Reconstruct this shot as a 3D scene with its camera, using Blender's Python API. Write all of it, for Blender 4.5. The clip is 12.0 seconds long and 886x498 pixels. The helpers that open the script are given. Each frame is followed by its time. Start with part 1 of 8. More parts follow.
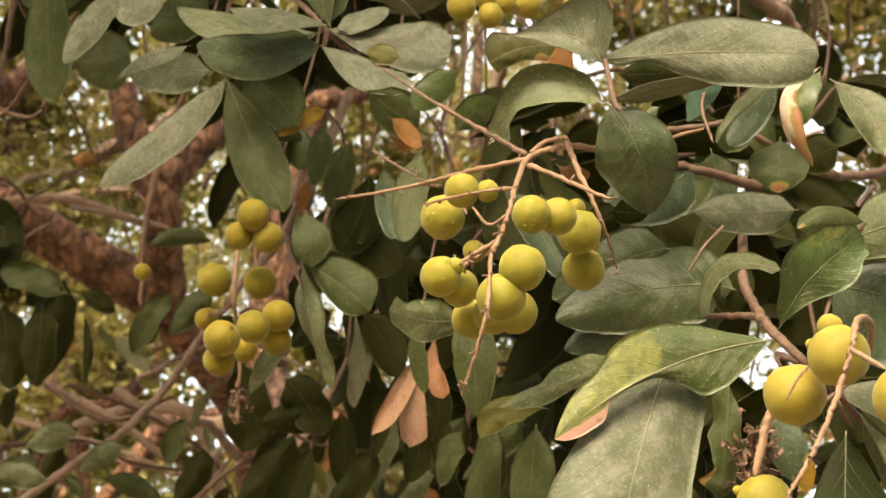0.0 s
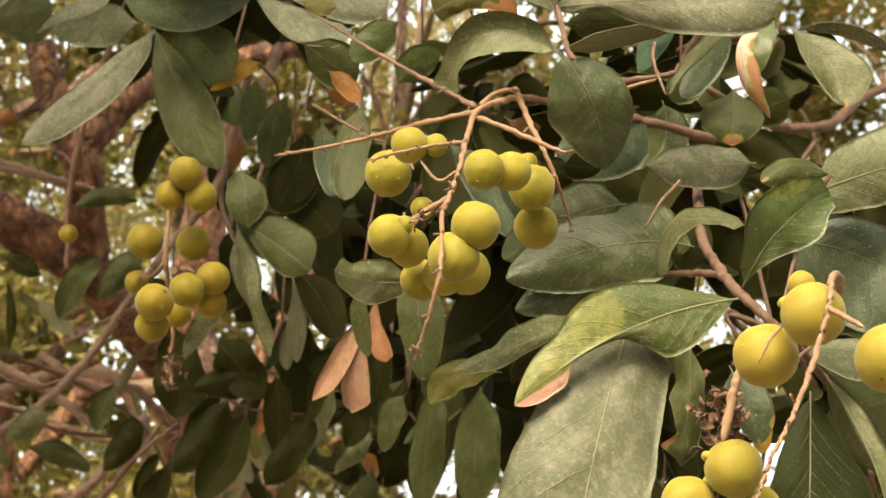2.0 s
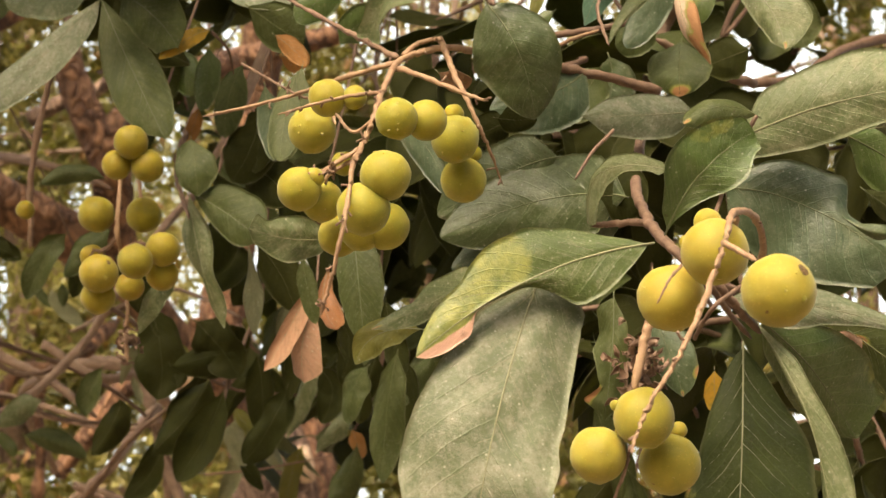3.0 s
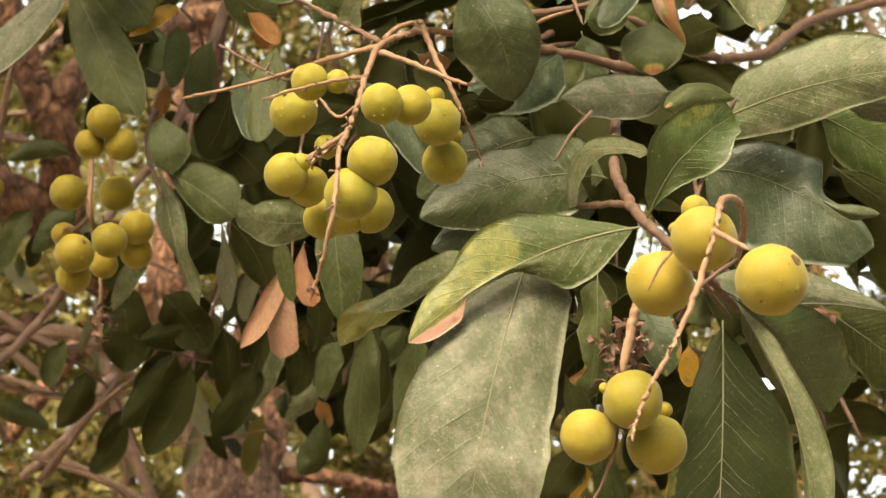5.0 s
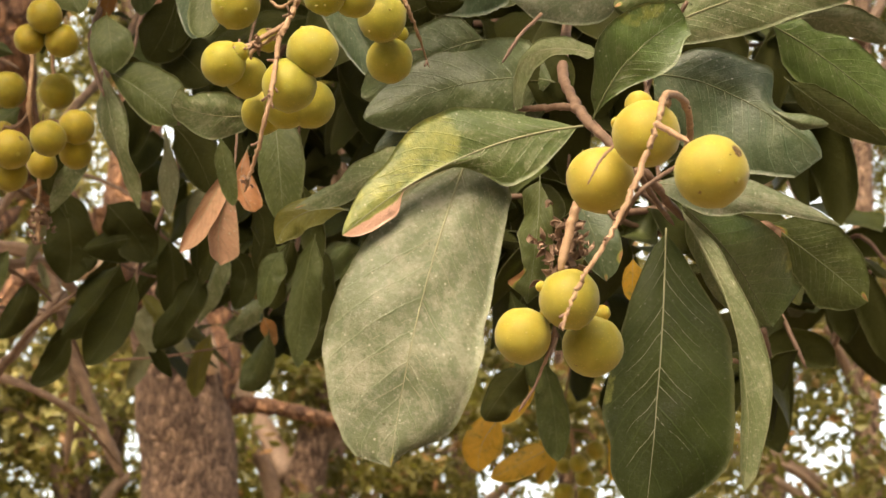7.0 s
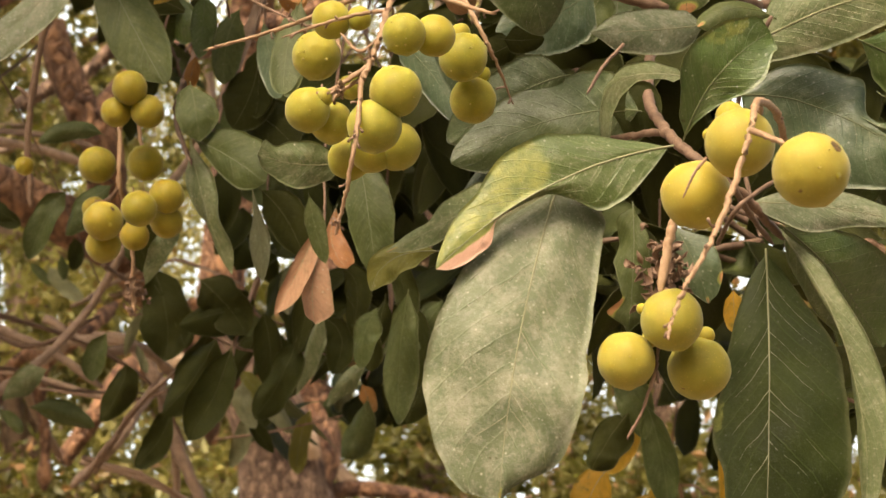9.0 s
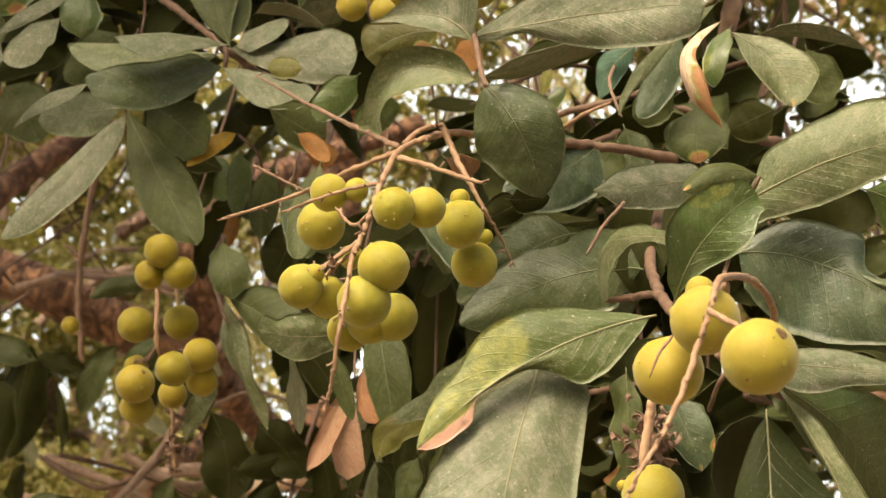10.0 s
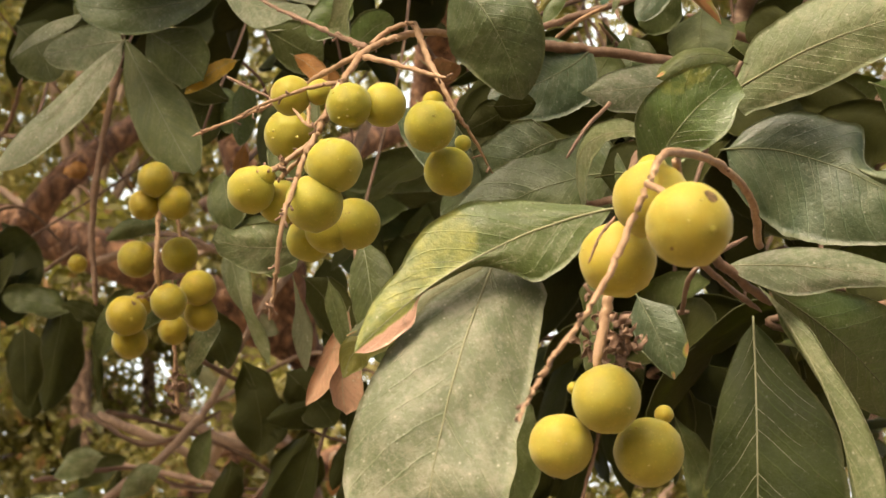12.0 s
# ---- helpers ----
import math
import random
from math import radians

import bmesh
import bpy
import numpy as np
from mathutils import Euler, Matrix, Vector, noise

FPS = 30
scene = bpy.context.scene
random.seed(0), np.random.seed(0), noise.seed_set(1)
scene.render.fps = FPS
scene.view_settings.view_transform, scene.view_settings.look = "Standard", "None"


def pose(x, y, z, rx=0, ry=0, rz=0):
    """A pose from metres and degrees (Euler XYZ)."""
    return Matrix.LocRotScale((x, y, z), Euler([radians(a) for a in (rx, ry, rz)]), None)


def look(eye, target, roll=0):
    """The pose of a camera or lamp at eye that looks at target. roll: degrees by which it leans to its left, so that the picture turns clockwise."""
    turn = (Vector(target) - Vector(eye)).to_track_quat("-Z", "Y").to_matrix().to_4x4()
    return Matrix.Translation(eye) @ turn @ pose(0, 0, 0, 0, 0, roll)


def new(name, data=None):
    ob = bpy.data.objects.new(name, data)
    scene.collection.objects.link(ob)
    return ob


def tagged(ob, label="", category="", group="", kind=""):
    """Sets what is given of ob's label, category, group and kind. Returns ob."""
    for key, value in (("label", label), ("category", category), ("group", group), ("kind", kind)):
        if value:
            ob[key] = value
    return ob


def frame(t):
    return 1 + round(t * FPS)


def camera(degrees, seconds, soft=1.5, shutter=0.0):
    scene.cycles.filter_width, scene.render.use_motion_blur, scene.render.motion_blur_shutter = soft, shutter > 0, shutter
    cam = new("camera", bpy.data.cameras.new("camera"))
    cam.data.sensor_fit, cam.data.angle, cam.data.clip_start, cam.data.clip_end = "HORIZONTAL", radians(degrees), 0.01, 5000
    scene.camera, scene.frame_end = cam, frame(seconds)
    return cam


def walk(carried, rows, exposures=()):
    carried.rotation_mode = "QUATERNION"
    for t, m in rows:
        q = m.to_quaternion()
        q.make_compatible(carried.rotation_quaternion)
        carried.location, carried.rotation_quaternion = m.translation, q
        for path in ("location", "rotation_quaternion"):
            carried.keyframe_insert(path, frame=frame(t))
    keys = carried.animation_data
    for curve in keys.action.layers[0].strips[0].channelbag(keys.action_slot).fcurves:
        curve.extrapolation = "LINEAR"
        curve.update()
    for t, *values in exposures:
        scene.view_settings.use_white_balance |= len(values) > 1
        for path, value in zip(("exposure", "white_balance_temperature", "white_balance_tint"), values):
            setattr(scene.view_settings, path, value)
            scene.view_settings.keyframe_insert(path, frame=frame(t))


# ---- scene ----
cam = camera(32.00, 12.0)
cam.data.dof.use_dof, cam.data.dof.focus_distance, cam.data.dof.aperture_fstop = True, 0.64, 32.0
walk(cam, (
    (0, look((-0.02874, -0.06658, 1.60704), (-0.07491, 0.51225, 1.75814), 2.774)),
    (0.5, look((-0.03508, -0.05765, 1.61472), (-0.06582, 0.52406, 1.75849), 3.317)),
    (1, look((-0.03799, -0.04829, 1.60931), (-0.04590, 0.53611, 1.74501), 2.382)),
    (1.5, look((-0.05639, -0.03437, 1.60143), (-0.07073, 0.55127, 1.73113), 2.550)),
    (2, look((-0.04215, -0.03341, 1.61477), (-0.05840, 0.55059, 1.75142), 1.532)),
    (2.5, look((-0.00752, -0.02448, 1.60820), (-0.03505, 0.55753, 1.75139), 1.036)),
    (3, look((0.01414, -0.00538, 1.60325), (-0.02087, 0.57834, 1.73757), 0.667)),
    (3.2, look((0.01409, -0.00935, 1.61213), (-0.01633, 0.57536, 1.74325), -0.394)),
    (4.8, look((-0.00874, -0.01386, 1.61234), (-0.01971, 0.57359, 1.73392), -0.095)),
    (5, look((-0.00296, -0.01669, 1.61186), (-0.01645, 0.57133, 1.73038), -0.244)),
    (5.5, look((0.00000, 0.00000, 1.60000), (0.00000, 0.59088, 1.70419), -0.000)),
    (6, look((0.00021, -0.00094, 1.59668), (-0.00069, 0.58934, 1.70423), 0.226)),
    (6.5, look((0.00139, 0.00138, 1.59414), (0.00234, 0.59272, 1.69575), 0.019)),
    (7, look((0.00579, 0.00053, 1.59740), (0.00787, 0.59284, 1.69312), 1.165)),
    (7.2, look((-0.00023, -0.00259, 1.59724), (-0.00060, 0.58959, 1.69383), 1.499)),
    (8.8, look((-0.00114, 0.00553, 1.58908), (-0.02222, 0.59504, 1.69878), -1.047)),
    (9, look((0.00420, 0.01225, 1.58139), (-0.02879, 0.59789, 1.70760), -1.654)),
    (9.5, look((0.03489, 0.01630, 1.59135), (-0.01276, 0.59305, 1.74972), -2.071)),
    (10, look((0.05486, 0.00739, 1.60547), (-0.01872, 0.57895, 1.77251), -2.585)),
    (10.5, look((0.09840, 0.01310, 1.59975), (-0.01606, 0.57340, 1.78133), -2.539)),
    (11, look((0.11219, 0.00564, 1.61021), (-0.00766, 0.57001, 1.77488), -2.620)),
    (11.5, look((0.11522, 0.03894, 1.58053), (-0.00182, 0.60420, 1.74418), -1.407)),
    (12, look((0.10141, 0.06749, 1.58487), (-0.01207, 0.63411, 1.74632), -2.200)),
), ((0, 1.19, 7380, 9), (12, 1.19, 7380, 9)))

WORLD = bpy.data.worlds.new("sky")
scene.world = WORLD
WORLD.use_nodes = True
SUN_ELEVATION, SUN_TURN = 50.0, 200.0
wn = WORLD.node_tree.nodes
sky = wn.new("ShaderNodeTexSky")
sky.sky_type, sky.sun_disc = "NISHITA", False
sky.sun_elevation, sky.sun_rotation = radians(SUN_ELEVATION), radians(SUN_TURN)
sky.dust_density, sky.air_density, sky.ozone_density = 8.0, 1.0, 0.4
WORLD.node_tree.links.new(sky.outputs[0], wn["Background"].inputs[0])
wn["Background"].inputs[1].default_value = 0.15
lamp = bpy.data.lights.new("sun", "SUN")
lamp.energy, lamp.angle, lamp.color = 2.45, radians(50), (1.0, 0.90, 0.75)
sun = new("sun", lamp)
sun_way = Vector((math.sin(radians(SUN_TURN)) * math.cos(radians(SUN_ELEVATION)), math.cos(radians(SUN_TURN)) * math.cos(radians(SUN_ELEVATION)), math.sin(radians(SUN_ELEVATION))))
sun.matrix_world = look(sun_way * 30, (0, 0, 0))


# ---- materials ----
def material(name):
    m = bpy.data.materials.new(name)
    m.use_nodes = True
    return m, m.node_tree.nodes, m.node_tree.links, m.node_tree.nodes["Principled BSDF"]


def math_node(nodes, links, op, a, b=0.0, c=0.0, clamp=False):
    n = nodes.new("ShaderNodeMath")
    n.operation, n.use_clamp = op, clamp
    for i, v in enumerate((a, b, c)):
        if isinstance(v, (int, float)):
            n.inputs[i].default_value = v
        else:
            links.new(v, n.inputs[i])
    return n.outputs[0]


def noise_node(nodes, links, scale, detail=3.0, rough=0.6, vector=None):
    n = nodes.new("ShaderNodeTexNoise")
    n.inputs["Scale"].default_value, n.inputs["Detail"].default_value, n.inputs["Roughness"].default_value = scale, detail, rough
    if vector is not None:
        links.new(vector, n.inputs["Vector"])
    return n.outputs["Fac"]


def ramp_node(nodes, links, fac, stops):
    n = nodes.new("ShaderNodeValToRGB")
    while len(n.color_ramp.elements) < len(stops):
        n.color_ramp.elements.new(0.5)
    for e, (p, c) in zip(n.color_ramp.elements, stops):
        e.position, e.color = p, (*c, 1) if len(c) == 3 else c
    links.new(fac, n.inputs[0])
    return n.outputs[0]


def mix_node(nodes, links, fac, a, b):
    n = nodes.new("ShaderNodeMix")
    n.data_type = "RGBA"
    for i, v in ((0, fac), (6, a), (7, b)):
        if isinstance(v, (int, float)):
            n.inputs[i].default_value = v
        elif isinstance(v, tuple):
            n.inputs[i].default_value = (*v, 1)
        else:
            links.new(v, n.inputs[i])
    return n.outputs[2]


def bump_node(nodes, links, height, strength, distance, normal=None):
    n = nodes.new("ShaderNodeBump")
    n.inputs["Strength"].default_value, n.inputs["Distance"].default_value = strength, distance
    links.new(height, n.inputs["Height"])
    if normal is not None:
        links.new(normal, n.inputs["Normal"])
    return n.outputs[0]


def scaled(c, k):
    return tuple(min(1.0, v * k) for v in c)


def leaf_material(name, base, dust=0.3, gloss=0.42, vein=1.9, through_light=0.22, blotch=None, dust_colour=(0.37, 0.352, 0.228), shine=0.5, specks=1.0, rust=(0.42, 0.21, 0.095)):
    m, N, L, P = material(name)
    tc = N.new("ShaderNodeTexCoord")
    ob, uv = tc.outputs["Object"], tc.outputs["UV"]
    rnd = N.new("ShaderNodeObjectInfo").outputs["Random"]
    sep = N.new("ShaderNodeSeparateXYZ")
    L.new(uv, sep.inputs[0])
    u, v = sep.outputs[0], math_node(N, L, "ABSOLUTE", math_node(N, L, "MULTIPLY_ADD", sep.outputs[1], 2.0, -1.0))
    large, fine = noise_node(N, L, 38, 3, 0.6, ob), noise_node(N, L, 900, 3, 0.7, ob)
    mid = noise_node(N, L, 140, 4, 0.65, ob)
    col = mix_node(N, L, math_node(N, L, "MULTIPLY_ADD", large, 2.2, -0.6, clamp=True), scaled(base, 0.66), scaled(base, 1.28))
    col = mix_node(N, L, math_node(N, L, "MULTIPLY", rnd, 0.5), col, scaled((base[0] * 1.15, base[1] * 0.98, base[2] * 0.8), 0.9))
    if blotch:
        col = mix_node(N, L, math_node(N, L, "MULTIPLY_ADD", mid, 6.0, -3.3, clamp=True), col, blotch)
    # side veins, slanting forward from the midrib
    bent = math_node(N, L, "MULTIPLY_ADD", math_node(N, L, "POWER", v, 1.05), -0.26, u)
    wob = math_node(N, L, "MULTIPLY_ADD", mid, 0.03, bent)
    bands = N.new("ShaderNodeCombineXYZ")
    L.new(math_node(N, L, "MULTIPLY", wob, 9.5), bands.inputs[0])
    L.new(math_node(N, L, "MULTIPLY", sep.outputs[1], 2.6), bands.inputs[1])
    L.new(math_node(N, L, "MULTIPLY", rnd, 90.0), bands.inputs[2])
    stripe = noise_node(N, L, 1.3, 4, 0.65, bands.outputs[0])
    col = mix_node(N, L, math_node(N, L, "MULTIPLY_ADD", stripe, 3.2, -1.55, clamp=True), col, scaled((base[0] * 0.85, base[1], base[2] * 0.9), 0.62))
    tooth = math_node(N, L, "ABSOLUTE", math_node(N, L, "SUBTRACT", math_node(N, L, "FRACT", math_node(N, L, "MULTIPLY", wob, 9.5)), 0.5))
    side = math_node(N, L, "SUBTRACT", 1.0, math_node(N, L, "DIVIDE", tooth, 0.05), clamp=True)
    net = N.new("ShaderNodeTexVoronoi")
    net.feature = "DISTANCE_TO_EDGE"
    net.inputs["Scale"].default_value = 420
    L.new(ob, net.inputs["Vector"])
    fine_net = math_node(N, L, "SUBTRACT", 1.0, math_node(N, L, "MULTIPLY", net.outputs["Distance"], 9.0), clamp=True)
    veins = math_node(N, L, "MAXIMUM", math_node(N, L, "MULTIPLY", side, 0.45), math_node(N, L, "MULTIPLY", fine_net, 0.12), clamp=True)
    col = mix_node(N, L, veins, col, scaled(base, vein))
    # dust film and specks
    grain = noise_node(N, L, 520, 5, 0.75, ob)
    film = math_node(N, L, "ADD", math_node(N, L, "MULTIPLY_ADD", mid, 3.0, -2.05), math_node(N, L, "MULTIPLY_ADD", stripe, -1.5, math_node(N, L, "MULTIPLY_ADD", grain, 1.7, math_node(N, L, "MULTIPLY", large, 1.3))), clamp=True)
    film = math_node(N, L, "MULTIPLY_ADD", film, 0.62, 0.17)
    col = mix_node(N, L, math_node(N, L, "MULTIPLY", film, dust), col, dust_colour)
    dots = N.new("ShaderNodeTexVoronoi")
    dots.inputs["Scale"].default_value = 330
    L.new(ob, dots.inputs["Vector"])
    rare = N.new("ShaderNodeSeparateColor")
    L.new(dots.outputs["Color"], rare.inputs[0])
    col = mix_node(N, L, math_node(N, L, "MULTIPLY_ADD", grain, 4.0, -2.15, clamp=True), col, mix_node(N, L, min(0.6, 0.08 + 0.8 * dust), col, dust_colour))
    col = mix_node(N, L, math_node(N, L, "MULTIPLY_ADD", grain, -4.0, 1.75, clamp=True), col, mix_node(N, L, 0.5, col, scaled(base, 0.45)))
    tiny = N.new("ShaderNodeTexVoronoi")
    tiny.inputs["Scale"].default_value = 760
    L.new(ob, tiny.inputs["Vector"])
    tiny_rare = N.new("ShaderNodeSeparateColor")
    L.new(tiny.outputs["Color"], tiny_rare.inputs[0])
    tiny_dot = math_node(N, L, "MULTIPLY", math_node(N, L, "SUBTRACT", 1.0, math_node(N, L, "DIVIDE", tiny.outputs["Distance"], 0.26), clamp=True), math_node(N, L, "MULTIPLY_ADD", tiny_rare.outputs[1], 5.0, -3.6, clamp=True), clamp=True)
    col = mix_node(N, L, math_node(N, L, "MULTIPLY", tiny_dot, specks * (0.4 + 0.4 * dust)), col, (0.50, 0.49, 0.38))
    speck = math_node(N, L, "MULTIPLY", math_node(N, L, "SUBTRACT", 1.0, math_node(N, L, "DIVIDE", dots.outputs["Distance"], 0.21), clamp=True), math_node(N, L, "MULTIPLY_ADD", rare.outputs[0], 6.0, -4.0, clamp=True), clamp=True)
    col = mix_node(N, L, math_node(N, L, "MULTIPLY", speck, specks * (0.55 + 0.45 * dust)), col, (0.55, 0.53, 0.40))
    # small brown pits
    pits = math_node(N, L, "MULTIPLY_ADD", noise_node(N, L, 420, 2, 0.5, ob), -16.0, 4.6, clamp=True)
    col = mix_node(N, L, math_node(N, L, "MULTIPLY", pits, 0.7), col, (0.05, 0.035, 0.015))
    # thin pale margin
    col = mix_node(N, L, math_node(N, L, "MULTIPLY_ADD", v, 9.0, -8.35, clamp=True), col, mix_node(N, L, 0.22, col, (0.40, 0.38, 0.20)))
    # withered rims
    at = N.new("ShaderNodeAttribute")
    at.attribute_name = "wither"
    w = math_node(N, L, "ADD", at.outputs["Fac"], math_node(N, L, "MULTIPLY_ADD", mid, 0.5, -0.25))
    col = mix_node(N, L, math_node(N, L, "MULTIPLY_ADD", w, 5.0, -1.6, clamp=True), col, (0.29, 0.30, 0.07))
    col = mix_node(N, L, math_node(N, L, "MULTIPLY_ADD", w, 9.0, -4.6, clamp=True), col, mix_node(N, L, math_node(N, L, "MULTIPLY_ADD", mid, 5.0, -2.6, clamp=True), rust, scaled(rust, 0.62)))
    L.new(col, P.inputs["Base Color"])
    L.new(math_node(N, L, "MULTIPLY_ADD", film, 0.22, gloss, clamp=True), P.inputs["Roughness"])
    P.inputs["Specular IOR Level"].default_value = shine
    h = math_node(N, L, "ADD", math_node(N, L, "MULTIPLY", veins, -0.5), math_node(N, L, "MULTIPLY_ADD", mid, 0.8, math_node(N, L, "MULTIPLY", fine, 0.18)))
    nrm = bump_node(N, L, h, 0.62, 0.0012)
    L.new(nrm, P.inputs["Normal"])
    tr, mx = N.new("ShaderNodeBsdfTranslucent"), N.new("ShaderNodeMixShader")
    L.new(mix_node(N, L, 0.5, col, (0.28, 0.34, 0.03)), tr.inputs[0])
    mx.inputs[0].default_value = through_light
    L.new(P.outputs[0], mx.inputs[1])
    L.new(tr.outputs[0], mx.inputs[2])
    L.new(mx.outputs[0], N["Material Output"].inputs[0])
    return m


LEAVES = {
    "dusty": leaf_material("leaf_dusty", (0.088, 0.124, 0.044), 0.58, 0.46),
    "pale": leaf_material("leaf_pale_dusty", (0.084, 0.116, 0.050), 0.84, 0.50, dust_colour=(0.335, 0.320, 0.246)),
    "deep": leaf_material("leaf_deep_green", (0.045, 0.076, 0.022), 0.26, 0.30, blotch=(0.072, 0.095, 0.040), shine=0.6),
    "mid": leaf_material("leaf_plain_green", (0.052, 0.071, 0.016), 0.14, 0.46, shine=0.28, specks=0.5),
    # shade of the inner foliage is put into this darker leaf colour
    "shade_dark": leaf_material("leaf_shade_dark", (0.031, 0.035, 0.008), 0.0, 0.6, 1.2, 0.18, shine=0.12, specks=0.1),
    "fresh": leaf_material("leaf_fresh_green", (0.060, 0.104, 0.020), 0.44, 0.36, rust=(0.62, 0.37, 0.27)),
    "bright": leaf_material("leaf_bright_green", (0.066, 0.112, 0.024), 0.14, 0.27, blotch=(0.105, 0.135, 0.045), shine=0.6),
    # darker green carries the shade on the big low front leaf
    "shady": leaf_material("leaf_shady_green", (0.022, 0.032, 0.005), 0.03, 0.48, 2.6, shine=0.22, specks=0.3),
    "teal": leaf_material("leaf_blue_green", (0.044, 0.082, 0.038), 0.24, 0.32, blotch=(0.070, 0.100, 0.055), shine=0.6),
    "cyan": leaf_material("leaf_sea_green", (0.075, 0.170, 0.115), 0.08, 0.40),
    "yellow": leaf_material("leaf_yellowed", (0.46, 0.27, 0.016), 0.05, 0.5, 1.15, 0.35, (0.12, 0.12, 0.02)),
    "yellowgreen": leaf_material("leaf_yellow_green", (0.17, 0.17, 0.026), 0.1, 0.45, 1.5, 0.3),
    "olive": leaf_material("leaf_olive", (0.088, 0.090, 0.012), 0.06, 0.42, 1.4, 0.3),
    "orange": leaf_material("leaf_orange_dry", (0.38, 0.17, 0.045), 0.1, 0.6, 1.1, 0.3),
    "dead": leaf_material("leaf_dead_brown", (0.34, 0.185, 0.115), 0.2, 0.7, 0.75, 0.1, (0.25, 0.12, 0.06)),
    "deadred": leaf_material("leaf_dead_dark", (0.30, 0.125, 0.045), 0.05, 0.45, 0.6, 0.15),
    "husk": leaf_material("leaf_bleached", (0.68, 0.53, 0.41), 0.1, 0.65, 1.05, 0.05, (0.42, 0.19, 0.07)),
    "under": leaf_material("leaf_underside", (0.165, 0.175, 0.095), 0.35, 0.6),
}


def bark_material(name, low, high, scale, depth, stretch=0.35):
    m, N, L, P = material(name)
    tc, mp = N.new("ShaderNodeTexCoord"), N.new("ShaderNodeMapping")
    L.new(tc.outputs["Object"], mp.inputs[0])
    mp.inputs["Scale"].default_value = (1, 1, stretch)
    vo = N.new("ShaderNodeTexVoronoi")
    vo.feature = "DISTANCE_TO_EDGE"
    vo.inputs["Scale"].default_value, vo.inputs["Randomness"].default_value = scale, 1.0
    n1 = noise_node(N, L, scale * 0.9, 6, 0.7, mp.outputs[0])
    wv = N.new("ShaderNodeVectorMath")
    wv.operation = "ADD"
    L.new(mp.outputs[0], wv.inputs[0])
    nn = N.new("ShaderNodeTexNoise")
    nn.inputs["Scale"].default_value = scale * 0.6
    L.new(mp.outputs[0], nn.inputs["Vector"])
    sc = N.new("ShaderNodeVectorMath")
    sc.operation = "SCALE"
    sc.inputs["Scale"].default_value = 2.2 / scale
    L.new(nn.outputs["Color"], sc.inputs[0])
    L.new(sc.outputs[0], wv.inputs[1])
    L.new(wv.outputs[0], vo.inputs["Vector"])
    crack = math_node(N, L, "ADD", math_node(N, L, "MULTIPLY", vo.outputs["Distance"], 3.2), math_node(N, L, "MULTIPLY_ADD", n1, 1.6, -0.7), clamp=True)
    n2 = noise_node(N, L, scale * 5, 4, 0.7, tc.outputs["Object"])
    flake = N.new("ShaderNodeTexVoronoi")
    flake.inputs["Scale"].default_value = scale
    L.new(wv.outputs[0], flake.inputs["Vector"])
    tone = N.new("ShaderNodeSeparateColor")
    L.new(flake.outputs["Color"], tone.inputs[0])
    col = mix_node(N, L, math_node(N, L, "MULTIPLY_ADD", n1, 1.8, math_node(N, L, "MULTIPLY_ADD", tone.outputs[0], 0.9, -0.85), clamp=True), low, high)
    col = mix_node(N, L, math_node(N, L, "MULTIPLY_ADD", crack, -0.6, 0.6, clamp=True), col, scaled(low, 0.35))
    col = mix_node(N, L, math_node(N, L, "MULTIPLY_ADD", n2, 4.0, -2.4, clamp=True), col, scaled(high, 1.5))
    L.new(col, P.inputs["Base Color"])
    P.inputs["Roughness"].default_value = 0.85
    h = math_node(N, L, "ADD", crack, math_node(N, L, "MULTIPLY", n2, 0.5))
    L.new(bump_node(N, L, h, 0.9, depth), P.inputs["Normal"])
    return m


def skin_material(name, low, high, scale):
    """Smooth young bark with fine grain and pale pores."""
    m, N, L, P = material(name)
    ob = N.new("ShaderNodeTexCoord").outputs["Object"]
    rnd = N.new("ShaderNodeObjectInfo").outputs["Random"]
    n1, n2 = noise_node(N, L, scale, 5, 0.7, ob), noise_node(N, L, scale * 5, 4, 0.7, ob)
    col = mix_node(N, L, math_node(N, L, "MULTIPLY_ADD", n1, 2.6, -0.8, clamp=True), low, high)
    col = mix_node(N, L, math_node(N, L, "MULTIPLY_ADD", n2, 5.0, -3.0, clamp=True), col, scaled(high, 1.5))
    col = mix_node(N, L, math_node(N, L, "MULTIPLY_ADD", n2, -6.0, 2.0, clamp=True), col, scaled(low, 0.4))
    col = mix_node(N, L, math_node(N, L, "MULTIPLY", rnd, 0.3), col, scaled(low, 0.8))
    L.new(col, P.inputs["Base Color"])
    P.inputs["Roughness"].default_value = 0.7
    L.new(bump_node(N, L, math_node(N, L, "ADD", n1, math_node(N, L, "MULTIPLY", n2, 0.6)), 0.6, 0.0006), P.inputs["Normal"])
    return m


